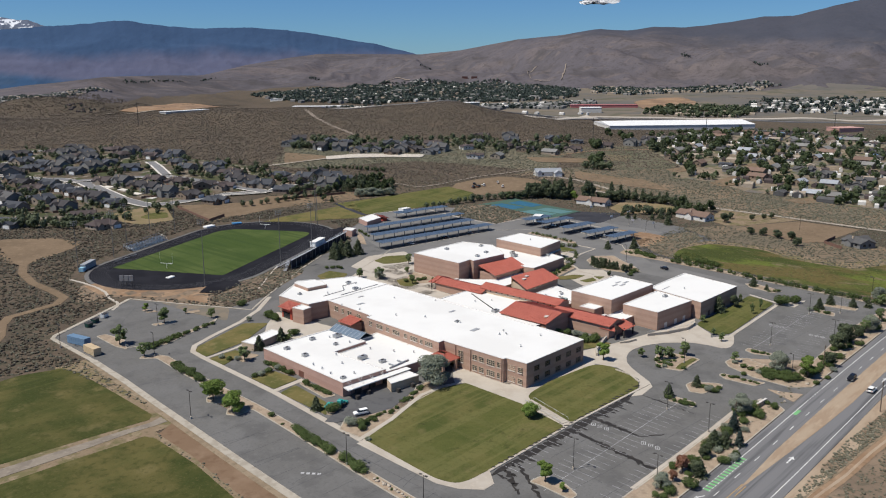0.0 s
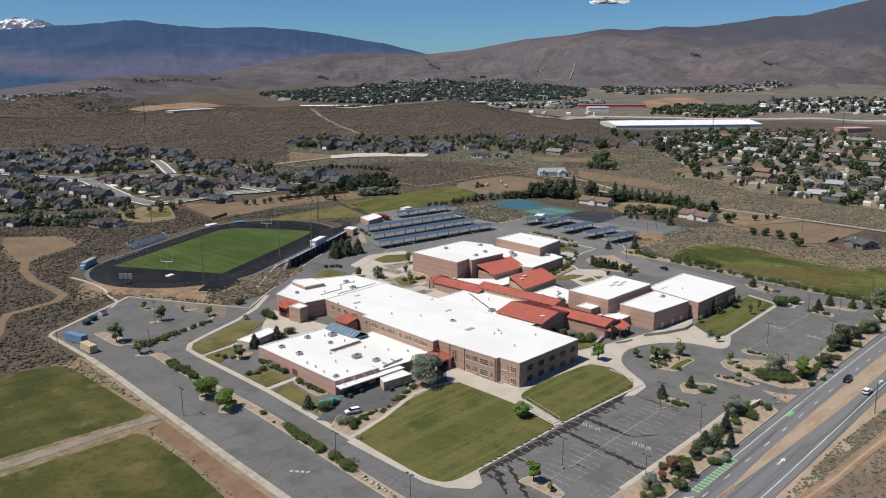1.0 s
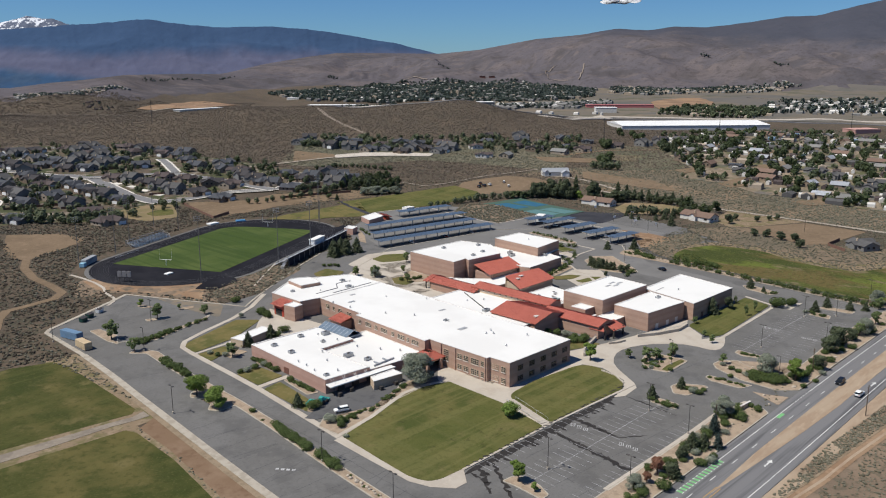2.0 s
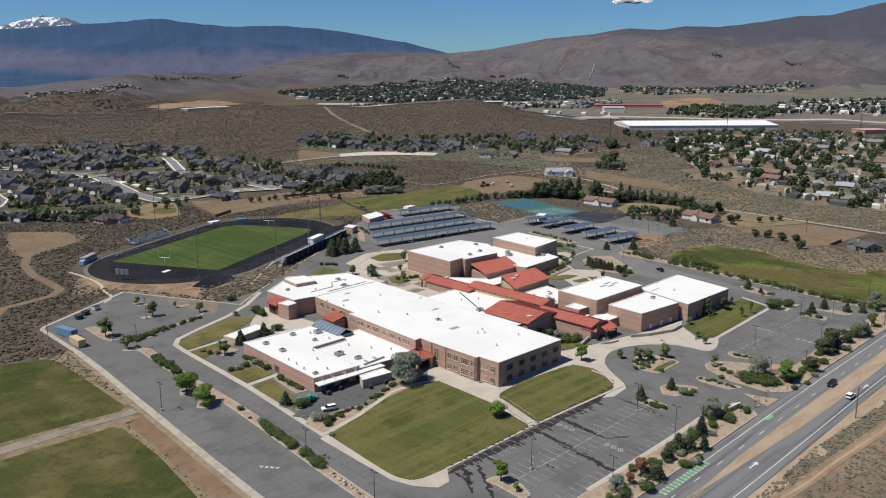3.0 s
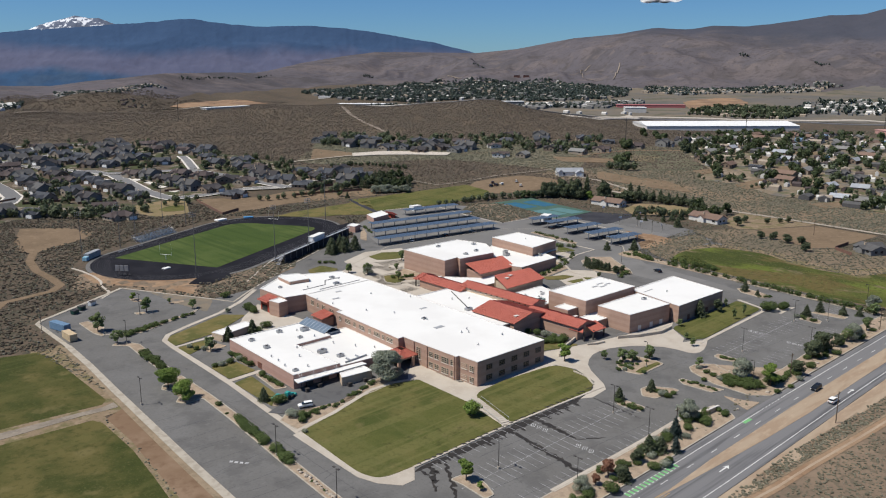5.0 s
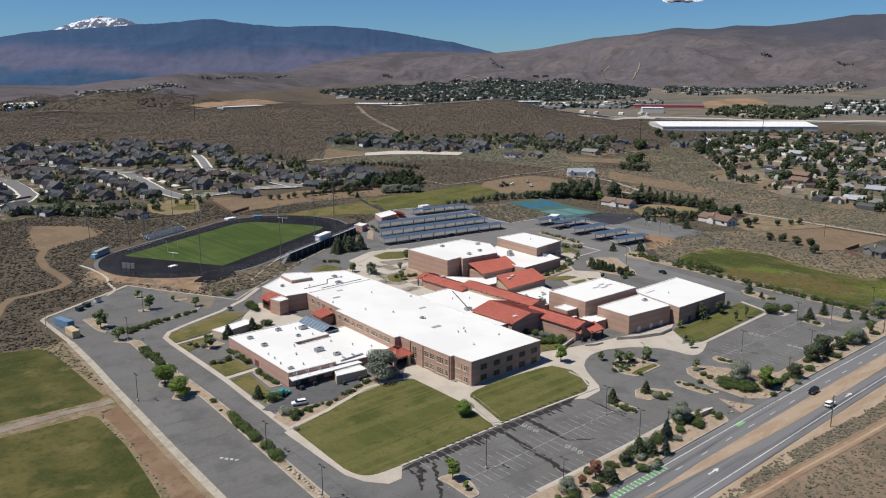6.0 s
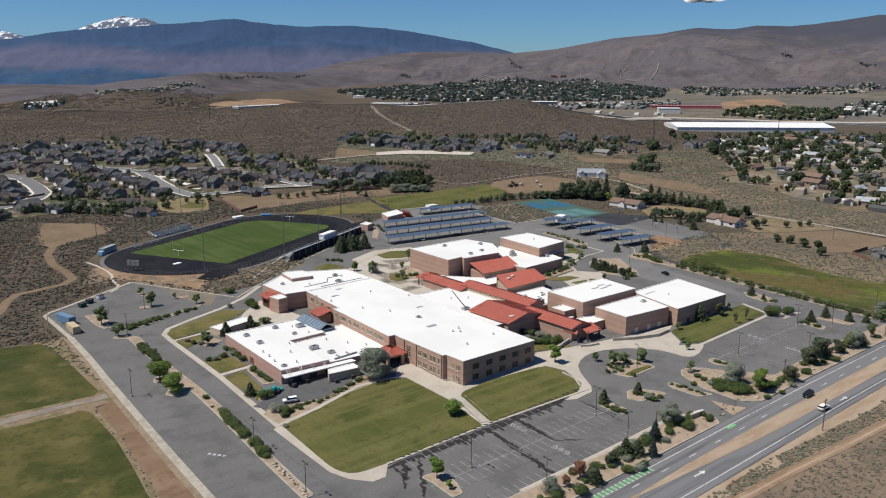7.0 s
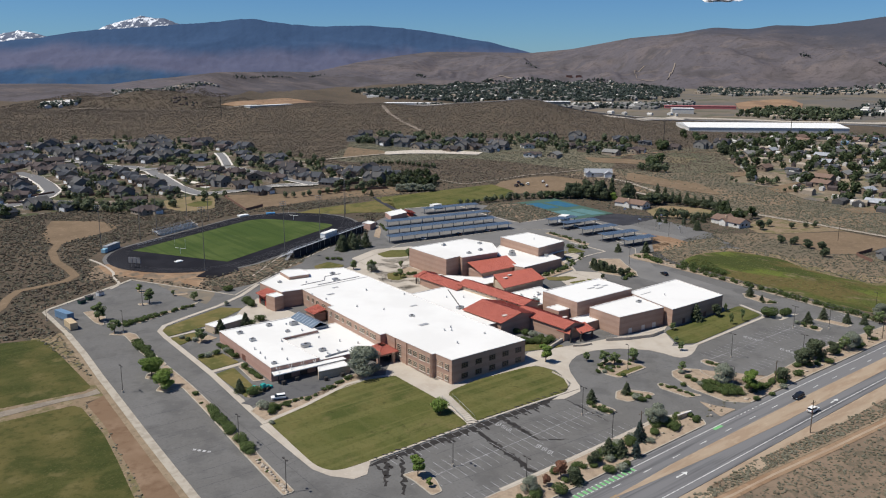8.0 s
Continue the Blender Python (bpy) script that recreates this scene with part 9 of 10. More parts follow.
for p, q, n, h in ROWS:
    if h > 7.5:
        row(p, q, n, h, 1.0, T_PINE + T_FAR[:1] if h > 9 else T_FAR + T_FARPINE, 3.0)
    else:
        HEDGES.extend((p[0] + (q[0] - p[0]) * (k + 0.5) / n + rv.uniform(-2, 2), p[1] + (q[1] - p[1]) * (k + 0.5) / n + rv.uniform(-2, 2), h * rv.uniform(0.75, 1.2)) for k in range(n))
for x, y, h in ((346, 185, 9), (338, 172, 10), (337.6, 165, 8), (338.7, 159.6, 8), (339.5, 154, 9), (339, 147, 8), (340.5, 141, 8), (342, 135.7, 9), (339, 127, 8), (336.6, 119, 9)):
    plant(T_PINE, x, y, h, 0.95)
row((332, 168), (334, 118), 13, 7.0, 1.05, T_BIGPINE, 2.0)
for x, y, h in ((275, 132, 4), (269, 124, 5), (269, 119, 4), (274, 109, 5), (281, 107, 7), (290, 106, 7), (303, 108, 7), (313, 109.5, 6.5), (321, 108.6, 8)):
    plant(T_PINE, x, y, h, 1.1)
for x, y, h in ((311, 73, 5), (298, 71, 7), (316, 61, 4.5), (325, 57, 4), (331, 54, 4.4), (273, 43, 5.2), (275, 36.5, 5.4), (272.5, 27, 6), (272, 18.7, 6.2), (260, 11, 5.6)):
    plant(T_BIGPINE, x, y, h, 1.1)
# the tall mixed trees behind the courts
row((288, 220), (303, 196), 11, 11.5, 0.85, T_BIGPINE, 3.0)
row((292, 222), (308, 200), 8, 14.5, 0.7, T_PINE + T_BIGPINE, 3.5)
row((274, 229), (288, 219), 8, 6, 1.2, T_FAR, 2.0)
row((303, 181), (309, 179), 4, 15.0, 0.75, T_BIGPINE + T_PINE, 2.0)
row((309, 171), (324, 165), 8, 8.5, 1.1, T_BIGPINE, 2.5)
plant(T_BRIGHT, 302, 189, 8.5, 1.1)
row((202, 317), (224, 302), 10, 6, 1.2, T_GREY, 1.5)

for x, y, h in GLEN_TREES:
    plant(T_PINE if rv.random() < 0.6 else T_FAR, x, y, h, 1.1)

# barn, warehouse and other far buildings
def plain_hall(name, poly, tall, wall, label, roof, category="building", group="far buildings"):
    z = min(H(*p) for p in poly)
    ob = thing(name, label, category, group)
    part("wall", prism(poly, z - 2, z + tall), wall, ob)
    part("roof", prism(inset(poly, -0.4), z + tall, z + tall + 0.6), roof, ob)
    return ob


barn = house(random.Random(2), M["stucco_white"], M["metal_roof"], "white gabled barn with a pale grey metal roof", 22, 9, 3.4, 2.6, 0.0, True, "far buildings")
barn.matrix_basis = pose(362, 258, H(362, 258), 0, 0, -40)
keep("stone_bank", rounded([(279, 451), (301, 441), (327, 421), (349, 396), (362, 404), (342, 432), (317, 455), (288, 464)], 3), 0.9, "bank_stone", "pale graded stone bank on the slope", "stone bank", step=5)
depot = thing("warehouse", "long white warehouse with a low white gable roof", "building", "far buildings")
WARE = [(688, 403), (829, 278), (888, 340), (747, 465)]
z_w = min(H(*p) for p in WARE) - 0.5
part("wall", prism(WARE, z_w - 2, z_w + 7), M["stucco_white"], depot)
bm = bmesh.new()
rim = [bm.verts.new((x, y, z_w + 7.05)) for x, y in inset(ccw(WARE), -0.5)]
top = [bm.verts.new(((rim[a].co.x + rim[b].co.x) / 2, (rim[a].co.y + rim[b].co.y) / 2, z_w + 10.5)) for a, b in ((0, 3), (1, 2))]
for q in ((rim[0], rim[1], top[1], top[0]), (rim[2], rim[3], top[0], top[1]), (rim[1], rim[2], top[1]), (rim[3], rim[0], top[0]), rim[::-1]):
    bm.faces.new(q)
part("roof", bm, M["roof_pale"], depot)
for k in range(9):
    x, y = 700 + k * 14.2, 409 - k * 12.5
    part("dock_door", boxed(x - 2, y - 2, z_w, x + 2, y + 2, z_w + 4), M["grey_panel"], depot)
strip("freeway", [(500, 800), (600, 690), (690, 618), (780, 580), (866, 535), (930, 440), (985, 340), (1040, 240), (1100, 130), (1220, -60)], 26, 1.4, M["concrete"], "pale freeway across the valley", "freeway", 1.5, step=20)
strip("freeway", [(480, 770), (575, 660), (665, 588), (765, 548), (838, 500), (900, 410), (950, 310), (1000, 215), (1060, 110), (1180, -80)], 12, 1.0, M["street"], "grey frontage road across the valley", "road", 1.2, step=20)

# ---- sagebrush, joined ----
def polys_mask(x, y, poly):
    hit = np.zeros(len(x), bool)
    for (x0, y0), (x1, y1) in zip(poly, poly[1:] + poly[:1]):
        if y0 == y1:
            continue
        hit ^= ((y0 > y) != (y1 > y)) & (x < (x1 - x0) * (y - y0) / (y1 - y0) + x0)
    return hit


rs_ = np.random.RandomState(8)
CLEAR = [CAMPUS, SLOPE, VALLEY, SUB, TOWN, CLUSTER, [(-190, 134), (-109, 134), (-84, 128), (-84, -82), (-190, -82)], [(-89.5, 122), (-89, 166), (-44, 193), (-40, 188), (-84, 162), (-84, 122)], [(-420, -66), (900, -66), (900, -92), (120, -92), (60, -90), (35, -87.8), (-60, -88), (-420, -90)], [(-90, -89), (-2, -90.5), (31.5, -93), (84, -97.4), (130, -99.5), (260, -102), (260, -106), (130, -103), (84, -101), (31.5, -96.8), (-2, -94.2), (-90, -93)],
         [(-44, 226), (-41, 206), (-27, 193), (-14, 184), (-5, 180), (-14.7, 169), (-21.5, 158.5), (-30, 178), (-41, 192), (-50, 206)],
         [(101, 300), (186, 306), (273, 292), (273, 260), (166, 250), (120, 268)], [(272, 286), (287, 294), (310, 291), (332, 283), (341, 261), (339, 246), (318, 236), (289, 244), (268, 253), (267, 269)], [(294, 154), (320, 161), (334, 138), (330, 122), (306, 114), (288, 122), (279, 134)],
         [(300, 84), (340, 92), (333, -2), (279, 3), (269, 12), (285, 60)], [(-40, 368), (-12, 338), (-15, 306), (-54, 292)], [(47, 397), (68, 402), (84, 391), (64, 343), (42, 343), (37, 361)], MEADOW,
         [(232, 236), (280, 230), (272, 156), (266, 84), (225, 80)], [(92, 390), (80, 327), (128, 325), (180, 340), (155, 368)]]


def brush(name, e0, e1, s0, s1, n, r0, r1, label, mat, clump=0.5, only=None, tall=1.0):
    """Low irregular bushes scattered over open ground, in clumps, as one mesh."""
    if only:
        x = rs_.uniform(min(p[0] for p in only), max(p[0] for p in only), n)
        y = rs_.uniform(min(p[1] for p in only), max(p[1] for p in only), n)
        e, s = es(x, y)
    else:
        e, s = rs_.uniform(e0, e1, n), rs_.uniform(s0, s1, n)
        x, y = xy(e, s)
    ok = wob(e, s, 60, 21) * 0.5 + wob(e, s, 17, 22) * 0.5 + rs_.uniform(-1, 1, n) > -clump
    for poly in ([] if only else CLEAR):
        ok &= ~polys_mask(x, y, poly)
    ok &= polys_mask(x, y, only) if only else oval(x, y) > 52
    for poly in (RED_DIRT, DIRT_STRIP, BENCH_DIRT):
        ok &= ~polys_mask(x, y, poly) | (rs_.uniform(0, 1, n) < 0.12)
    for p, q in zip(TRAIL, TRAIL[1:]):
        px, py = x - p[0], y - p[1]
        dx, dy = q[0] - p[0], q[1] - p[1]
        t = np.clip((px * dx + py * dy) / (dx * dx + dy * dy), 0, 1)
        ok &= np.hypot(px - t * dx, py - t * dy) > 2.8
    x, y = x[ok], y[ok]
    z = land(x, y)
    n = len(x)
    k = 6
    ang = np.linspace(0, 2 * np.pi, k, endpoint=False)[None, :] + rs_.uniform(0, 6.28, (n, 1))
    r = rs_.uniform(r0, r1, (n, 1))
    ring0 = r * rs_.uniform(0.75, 1.25, (n, k))
    ring1 = ring0 * rs_.uniform(0.55, 0.95, (n, k))
    h = r * rs_.uniform(0.65, 1.05, (n, 1)) * tall
    v0 = np.stack([x[:, None] + ring0 * np.cos(ang), y[:, None] + ring0 * np.sin(ang), np.broadcast_to(z[:, None] - 0.25, (n, k))], -1)
    v1 = np.stack([x[:, None] + ring1 * np.cos(ang + 0.4), y[:, None] + ring1 * np.sin(ang + 0.4), z[:, None] + h * rs_.uniform(0.5, 0.85, (n, k))], -1)
    v2 = np.stack([x, y, z + h[:, 0]], -1)[:, None, :]
    verts = np.concatenate([v0, v1, v2], 1).reshape(-1, 3)
    base = (np.arange(n) * (2 * k + 1))[:, None]
    faces = []
    for i in range(k):
        j = (i + 1) % k
        faces.append(np.concatenate([base + i, base + j, base + k + j], 1))
        faces.append(np.concatenate([base + i, base + k + j, base + k + i], 1))
        faces.append(np.concatenate([base + k + i, base + k + j, base + 2 * k], 1))
    me = bpy.data.meshes.new(name)
    me.from_pydata(verts.tolist(), [], np.concatenate(faces, 0).tolist())
    me.materials.append(M[mat])
    return tagged(new(name, me), label, "brush", kind="stuff")


brush("sagebrush", -330, -60, -60, 330, 34000, 0.22, 0.72, "grey-brown sagebrush on open desert ground", "sage", 0.6)
brush("bitterbrush", -330, -60, -60, 330, 34000, 0.25, 0.85, "dark brown bushes on open desert ground", "sage_brown", 0.6)
brush("sagebrush", -140, 420, 120, 420, 44000, 0.28, 0.75, "grey-brown sagebrush between the fields", "sage", 0.3)
brush("sagebrush", 60, 420, -260, 260, 46000, 0.22, 0.6, "grey-brown sagebrush beside the road", "sage_mid", 0.75)
def brush_in(name, poly, n, r0, r1, label, mat, clump=0.9, tall=1.0):
    return brush(name, 0, 0, 0, 0, n, r0, r1, label, mat, clump, poly, tall)


brush_in("sagebrush", SCRUBQUAD, 2600, 0.45, 0.95, "grey-brown sagebrush on an undeveloped lot", "sage", 0.7)
brush_in("sagebrush", END_SCRUB, 900, 0.3, 0.8, "grey-green sagebrush at the end of the car park", "sage_mid", 0.8)
brush_in("sagebrush", BANK, 1500, 0.3, 0.7, "grey sagebrush on the stadium bank", "sage_pale", 0.7)
brush_in("roadside_sage", [(-90, -88.6), (-60, -88.2), (35, -88), (60, -90.4), (120, -94), (220, -97), (220, -101), (84, -97), (31.5, -92.8), (14, -92), (-2, -90.4), (-90, -89.2)], 10000, 0.22, 0.55, "dense grey-green sage beside the road", "sage_mid", 0.8)
brush_in("verge_tufts", [(-97.4, 60), (-99.4, 58), (-99, 34), (-100.8, 15), (-102.6, 0), (-110.8, -80), (-108.6, -80), (-100.2, 0), (-98.6, 20), (-97, 40)], 1100, 0.18, 0.5, "dry tufts along the pitch edge", "sage_pale", 0.5)
brush_in("verge_tufts", [(-97, 133), (-88, 132), (-89.6, 96), (-90.6, 74), (-92, 90)], 420, 0.2, 0.6, "dry tufts beside the car park wall", "sage_mid", 0.7)
brush_in("marsh_grass", MEADOW, 12000, 0.2, 0.5, "dark green grass tufts of the meadow", "reed_tuft", 0.0, 0.45)
brush_in("margin_sage", [(194, 58), (220, 62), (242, 52), (246, 20), (238, 4), (236, -10), (240, -24), (262, -34), (276, -84), (264, -82), (251, -41), (229, -31), (226, -12), (230, 6), (239, 22), (235, 49), (217, 56)], 1800, 0.25, 0.6, "grey sagebrush on the meadow margin", "sage_mid", 0.8)
brush_in("reed_tufts", [(196, 51), (205, 50), (203, 41), (197, 32), (192, 22), (187.5, 21), (187, 30), (191, 43)], 500, 0.35, 0.8, "tall dark green reeds", "reed_tuft", 1.5, 0.9)
brush_in("roadside_scrub", [(-90, -94), (-2, -95), (84, -102), (300, -106), (300, -230), (-60, -230)], 40000, 0.16, 0.45, "low brown scrub beyond the road", "sage_mid", 0.8)
brush("hill_sagebrush", -640, 430, 400, 960, 140000, 0.4, 0.95, "dark sagebrush dotted over the hill", "sage_hill", 0.7)
brush("knoll_sagebrush", -860, -330, 960, 1380, 16000, 0.6, 1.3, "dark sagebrush on the far knoll", "sage_hill", 0.7)
brush_in("valley_scrub", VALLEY, 30000, 0.35, 0.85, "grey-green sagebrush on the valley scrubland", "sage_green", 0.4)
brush_in("slope_sage", SLOPE, 34000, 0.35, 0.85, "grey-green sagebrush on the slope", "sage_green", 0.5)
brush("valley_sagebrush", 300, 900, 200, 760, 9000, 0.6, 1.5, "dark sagebrush of the valley floor", "sage", 0.4)

# ---- distant town: joined roofs and crowns too small to tell apart ----
def spots(poly, n):
    xs, ys = [p[0] for p in poly], [p[1] for p in poly]
    x, y = rs_.uniform(min(xs), max(xs), n * 5), rs_.uniform(min(ys), max(ys), n * 5)
    ok = polys_mask(x, y, poly)
    x, y = x[ok][:n], y[ok][:n]
    ok = np.ones(len(x), bool)
    if min(xs) < 500:
        for pts, gap in ((LANES, 8.5), (HOUSED, 8.0)):
            for a, b in pts:
                ok &= (x - a) ** 2 + (y - b) ** 2 > gap * gap
    return x[ok], y[ok]


def crowns(name, x, y, h, mat, label, per, leaf):
    """Tree crowns at the given places as loose leaf clumps in one mesh."""
    c = np.stack([x, y, land(x, y) + h * 0.55], -1)[:, None, :]
    d = rs_.normal(size=(len(x), per, 3))
    d /= np.linalg.norm(d, axis=-1, keepdims=True)
    rad = np.stack([h * 0.42, h * 0.42, h * 0.46], -1)[:, None, :]
    o = c + d * rad * rs_.uniform(0.55, 1.05, (len(x), per, 1))
    u = np.cross(d, rs_.normal(size=d.shape))
    u /= np.linalg.norm(u, axis=-1, keepdims=True) + 1e-6
    v = np.cross(d, u) + d * 0.35
    r = h[:, None, None] * leaf * rs_.uniform(0.7, 1.4, (len(x), per, 1))
    q = np.stack([o + u * r, o + v * r, o - u * r, o - v * r], 2).reshape(-1, 3)
    me = bpy.data.meshes.new(name)
    me.from_pydata(q.tolist(), [], np.arange(len(q)).reshape(-1, 4).tolist())
    me.materials.append(M[mat])
    return tagged(new(name, me), label, "trees", kind="stuff")


def grove(name, poly, n, size, mat, label, per=30, leaf=0.16, clump=9.0, thr=-0.4, gaps=90):
    """Many tree crowns in gaps and clumps over a stretch of land."""
    x, y = spots(poly, n)
    keep_ = wob(x, y, gaps, 31) + rs_.uniform(-clump, clump, len(x)) * 0.1 > thr
    x, y = x[keep_], y[keep_]
    return crowns(name, x, y, rs_.uniform(*size, len(x)), mat, label, per, leaf)


crowns("hedge_trees", np.array([p[0] for p in HEDGES]), np.array([p[1] for p in HEDGES]), np.array([p[2] for p in HEDGES]), "leaf_dark", "rows of small dark trees along yards and fields", 110, 0.1)


def roofs(name, poly, n, size, tall, mat, label):
    """Many small gabled houses in one mesh."""
    bm = bmesh.new()
    for px, py in zip(*spots(poly, n)):
        pz = H(px, py)
        w, h = rh.uniform(*size), rh.uniform(*tall)
        a = rh.choice((0.2, 1.77)) + rh.uniform(-0.2, 0.2)
        d = w * rh.uniform(0.5, 0.8)
        c, s_ = math.cos(a), math.sin(a)
        q = [(px + c * u - s_ * v, py + s_ * u + c * v) for u, v in ((-w / 2, -d / 2), (w / 2, -d / 2), (w / 2, d / 2), (-w / 2, d / 2))]
        lo = [bm.verts.new((*p, pz - 1)) for p in q]
        hi = [bm.verts.new((*p, pz + h)) for p in q]
        r0 = bm.verts.new(((q[0][0] + q[3][0]) / 2, (q[0][1] + q[3][1]) / 2, pz + h * 1.5))
        r1 = bm.verts.new(((q[1][0] + q[2][0]) / 2, (q[1][1] + q[2][1]) / 2, pz + h * 1.5))
        for i in range(4):
            bm.faces.new((lo[i], lo[(i + 1) % 4], hi[(i + 1) % 4], hi[i]))
        for f in ((hi[0], hi[1], r1, r0), (hi[2], hi[3], r0, r1), (hi[1], hi[2], r1), (hi[3], hi[0], r0)):
            bm.faces.new(f)
    return mesh_thing(name, bm, M[mat], label, "houses", kind="stuff")


grove("town_trees", TOWN, 1000, (3.0, 8), "leaf_town", "green trees among the valley houses", 60, 0.12, thr=0.0, gaps=38)
grove("town_trees", TOWN, 950, (3.5, 10), "leaf_olive", "dark trees among the valley houses", 70, 0.12, thr=0.05, gaps=38)
WARE_ROW = [(700, 312), (722, 240), (748, 248), (735, 340)]
grove("warehouse_trees", WARE_ROW, 40, (3, 7), "leaf_olive", "row of dark trees before the warehouse", 70, 0.12, thr=-9)
for poly_ in ([(419, 258), (436, 268), (452, 262), (436, 240), (424, 246)], [(585, 270), (592, 282), (600, 268), (590, 262)], [(590, 315), (612, 352), (630, 375), (640, 360), (604, 312)], [(508, 308), (520, 322), (524, 312), (514, 304)]):
    grove("field_trees", poly_, 9, (5, 10), "leaf_olive", "clump of dark trees in the open field", 90, 0.11, thr=-9)
grove("suburb_trees", SUB, 1000, (2.2, 6.5), "leaf_dark", "dark small trees among the suburban houses", 60, 0.13, thr=-0.6)
grove("suburb_trees", SUB, 500, (2.0, 6.0), "leaf_town", "green garden trees among the suburban houses", 60, 0.13, thr=-0.3, gaps=50)
grove("slope_trees", CLUSTER, 330, (3.0, 8), "leaf_dark", "dark trees among the slope houses", 60, 0.13)
roofs("town_houses", TOWN, 60, (8, 13), (2.6, 3.2), "shingle_grey", "grey roofed houses of the valley town")
roofs("town_houses", TOWN, 45, (8, 13), (2.6, 3.2), "stucco_beige", "tan roofed houses of the valley town")
roofs("town_sheds", TOWN, 230, (2.5, 6), (2.0, 2.6), "stucco_white", "pale sheds and trailers among the valley houses")
roofs("town_roofs", TOWN, 12, (5, 10), (2.4, 3.0), "blue_grey", "faded blue roofed sheds of the valley town")
roofs("town_sheds", TOWN, 70, (3, 7), (2.2, 2.8), "shingle_brown", "brown sheds among the valley houses")

FAR_TOWN = [(868, 1461), (790, 1180), (842, 1102), (936, 1073), (1006, 1047), (1032, 976), (1086, 890), (1143, 852), (1320, 886), (1549, 1034), (1657, 1221), (1654, 1316), (1616, 1451), (1567, 1540), (1480, 1569), (1494, 1700), (1191, 1544), (1068, 1575)]
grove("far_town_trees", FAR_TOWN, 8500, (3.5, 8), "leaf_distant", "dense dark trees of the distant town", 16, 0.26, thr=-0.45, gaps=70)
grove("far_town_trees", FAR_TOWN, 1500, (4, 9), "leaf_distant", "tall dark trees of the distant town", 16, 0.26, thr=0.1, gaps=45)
roofs("far_town_houses", FAR_TOWN, 560, (9, 15), (3, 4), "stucco_grey", "small grey houses of the distant town")
roofs("far_town_houses", FAR_TOWN, 200, (7, 12), (3, 4), "stucco_beige", "small tan houses of the distant town")
roofs("far_town_houses", FAR_TOWN, 90, (6, 11), (3, 4), "stucco_white", "small pale houses of the distant town")
MID_STRIP = [(740, 1040), (793, 1000), (880, 900), (1060, 800), (1226, 790), (1180, 730), (1000, 700), (800, 850)]
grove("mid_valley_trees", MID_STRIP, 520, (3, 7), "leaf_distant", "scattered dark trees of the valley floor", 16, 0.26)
roofs("mid_valley_houses", MID_STRIP, 26, (5, 14), (2.5, 4), "stucco_white", "pale buildings of the valley floor")
roofs("mid_valley_houses", MID_STRIP, 140, (8, 20), (2.5, 4), "stucco_grey", "grey buildings of the valley floor")
roofs("truck_yard", [(700, 660), (800, 622), (890, 570), (960, 590), (860, 690), (740, 740)], 16, (4, 10), (2.4, 3.0), "stucco_white", "white trailers parked beside the freeway")
EAST_TOWN = [(1154, 443), (1300, 500), (1452, 540), (1528, 502), (1640, 380), (1900, 60), (1600, -80), (1300, 60), (1180, 230), (1120, 330), (1107, 394)]
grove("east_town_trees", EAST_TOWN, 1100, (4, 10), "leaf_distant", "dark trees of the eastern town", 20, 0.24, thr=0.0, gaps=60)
roofs("east_town_houses", EAST_TOWN, 300, (6, 12), (2.5, 3.5), "stucco_white", "white roofs of the eastern town")
roofs("east_town_houses", EAST_TOWN, 300, (7, 14), (2.5, 3.5), "stucco_grey", "grey roofs of the eastern town")
GREEN_BELT = [(955, 512), (1081, 562), (1161, 558), (1188, 503), (1190, 440), (1156, 405), (994, 376), (961, 425)]
grove("belt_trees", GREEN_BELT, 620, (4, 10), "leaf_town", "belt of green trees beside the freeway", 26, 0.22, thr=-0.1, gaps=50)
roofs("belt_houses", GREEN_BELT, 46, (6, 14), (2.5, 3.5), "stucco_beige", "low houses among the belt of trees")
EDGE = [(1466, 944), (1441, 825), (1603, 782), (1728, 711), (1942, 687), (1918, 740), (1860, 850), (1724, 848), (1719, 984), (1663, 1063)]
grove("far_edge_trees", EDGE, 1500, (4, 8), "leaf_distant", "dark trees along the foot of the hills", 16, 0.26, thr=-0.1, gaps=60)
roofs("far_edge_houses", EDGE, 260, (8, 13), (2.5, 3.5), "stucco_beige", "houses along the foot of the hills")
roofs("far_edge_houses", EDGE, 260, (8, 13), (2.5, 3.5), "stucco_grey", "grey houses along the foot of the hills")
LEFT_TOWN = [(367, 1600), (409, 1490), (461, 1508), (551, 1500), (552, 1470), (444, 1405), (384, 1331), (300, 1319)]
grove("far_left_trees", LEFT_TOWN, 420, (2.5, 5.5), "leaf_distant", "trees of a far settlement on the ridge", 16, 0.26, thr=-0.1, gaps=40)
roofs("far_left_houses", LEFT_TOWN, 130, (5, 9), (1.6, 2.4), "stucco_grey", "houses of a far settlement on the ridge")
roofs("far_left_houses", LEFT_TOWN, 50, (5, 9), (1.6, 2.4), "stucco_beige", "tan houses of a far settlement on the ridge")
SADDLE = [(348, 1224), (394, 1267), (394, 1177), (377, 1164), (352, 1197)]
grove("saddle_trees", SADDLE, 26, (2, 3.5), "leaf_distant", "trees of a hamlet behind the knoll", 16, 0.26)
roofs("saddle_houses", SADDLE, 14, (4, 7), (1.4, 2.0), "shingle_brown", "brown houses of a hamlet behind the knoll")
WEST = [(144, 1226), (179, 1304), (202, 1311), (226, 1284), (210, 1245), (167, 1224)]
grove("west_trees", WEST, 140, (4, 8), "leaf_distant", "dark trees round the western sheds", 16, 0.26)
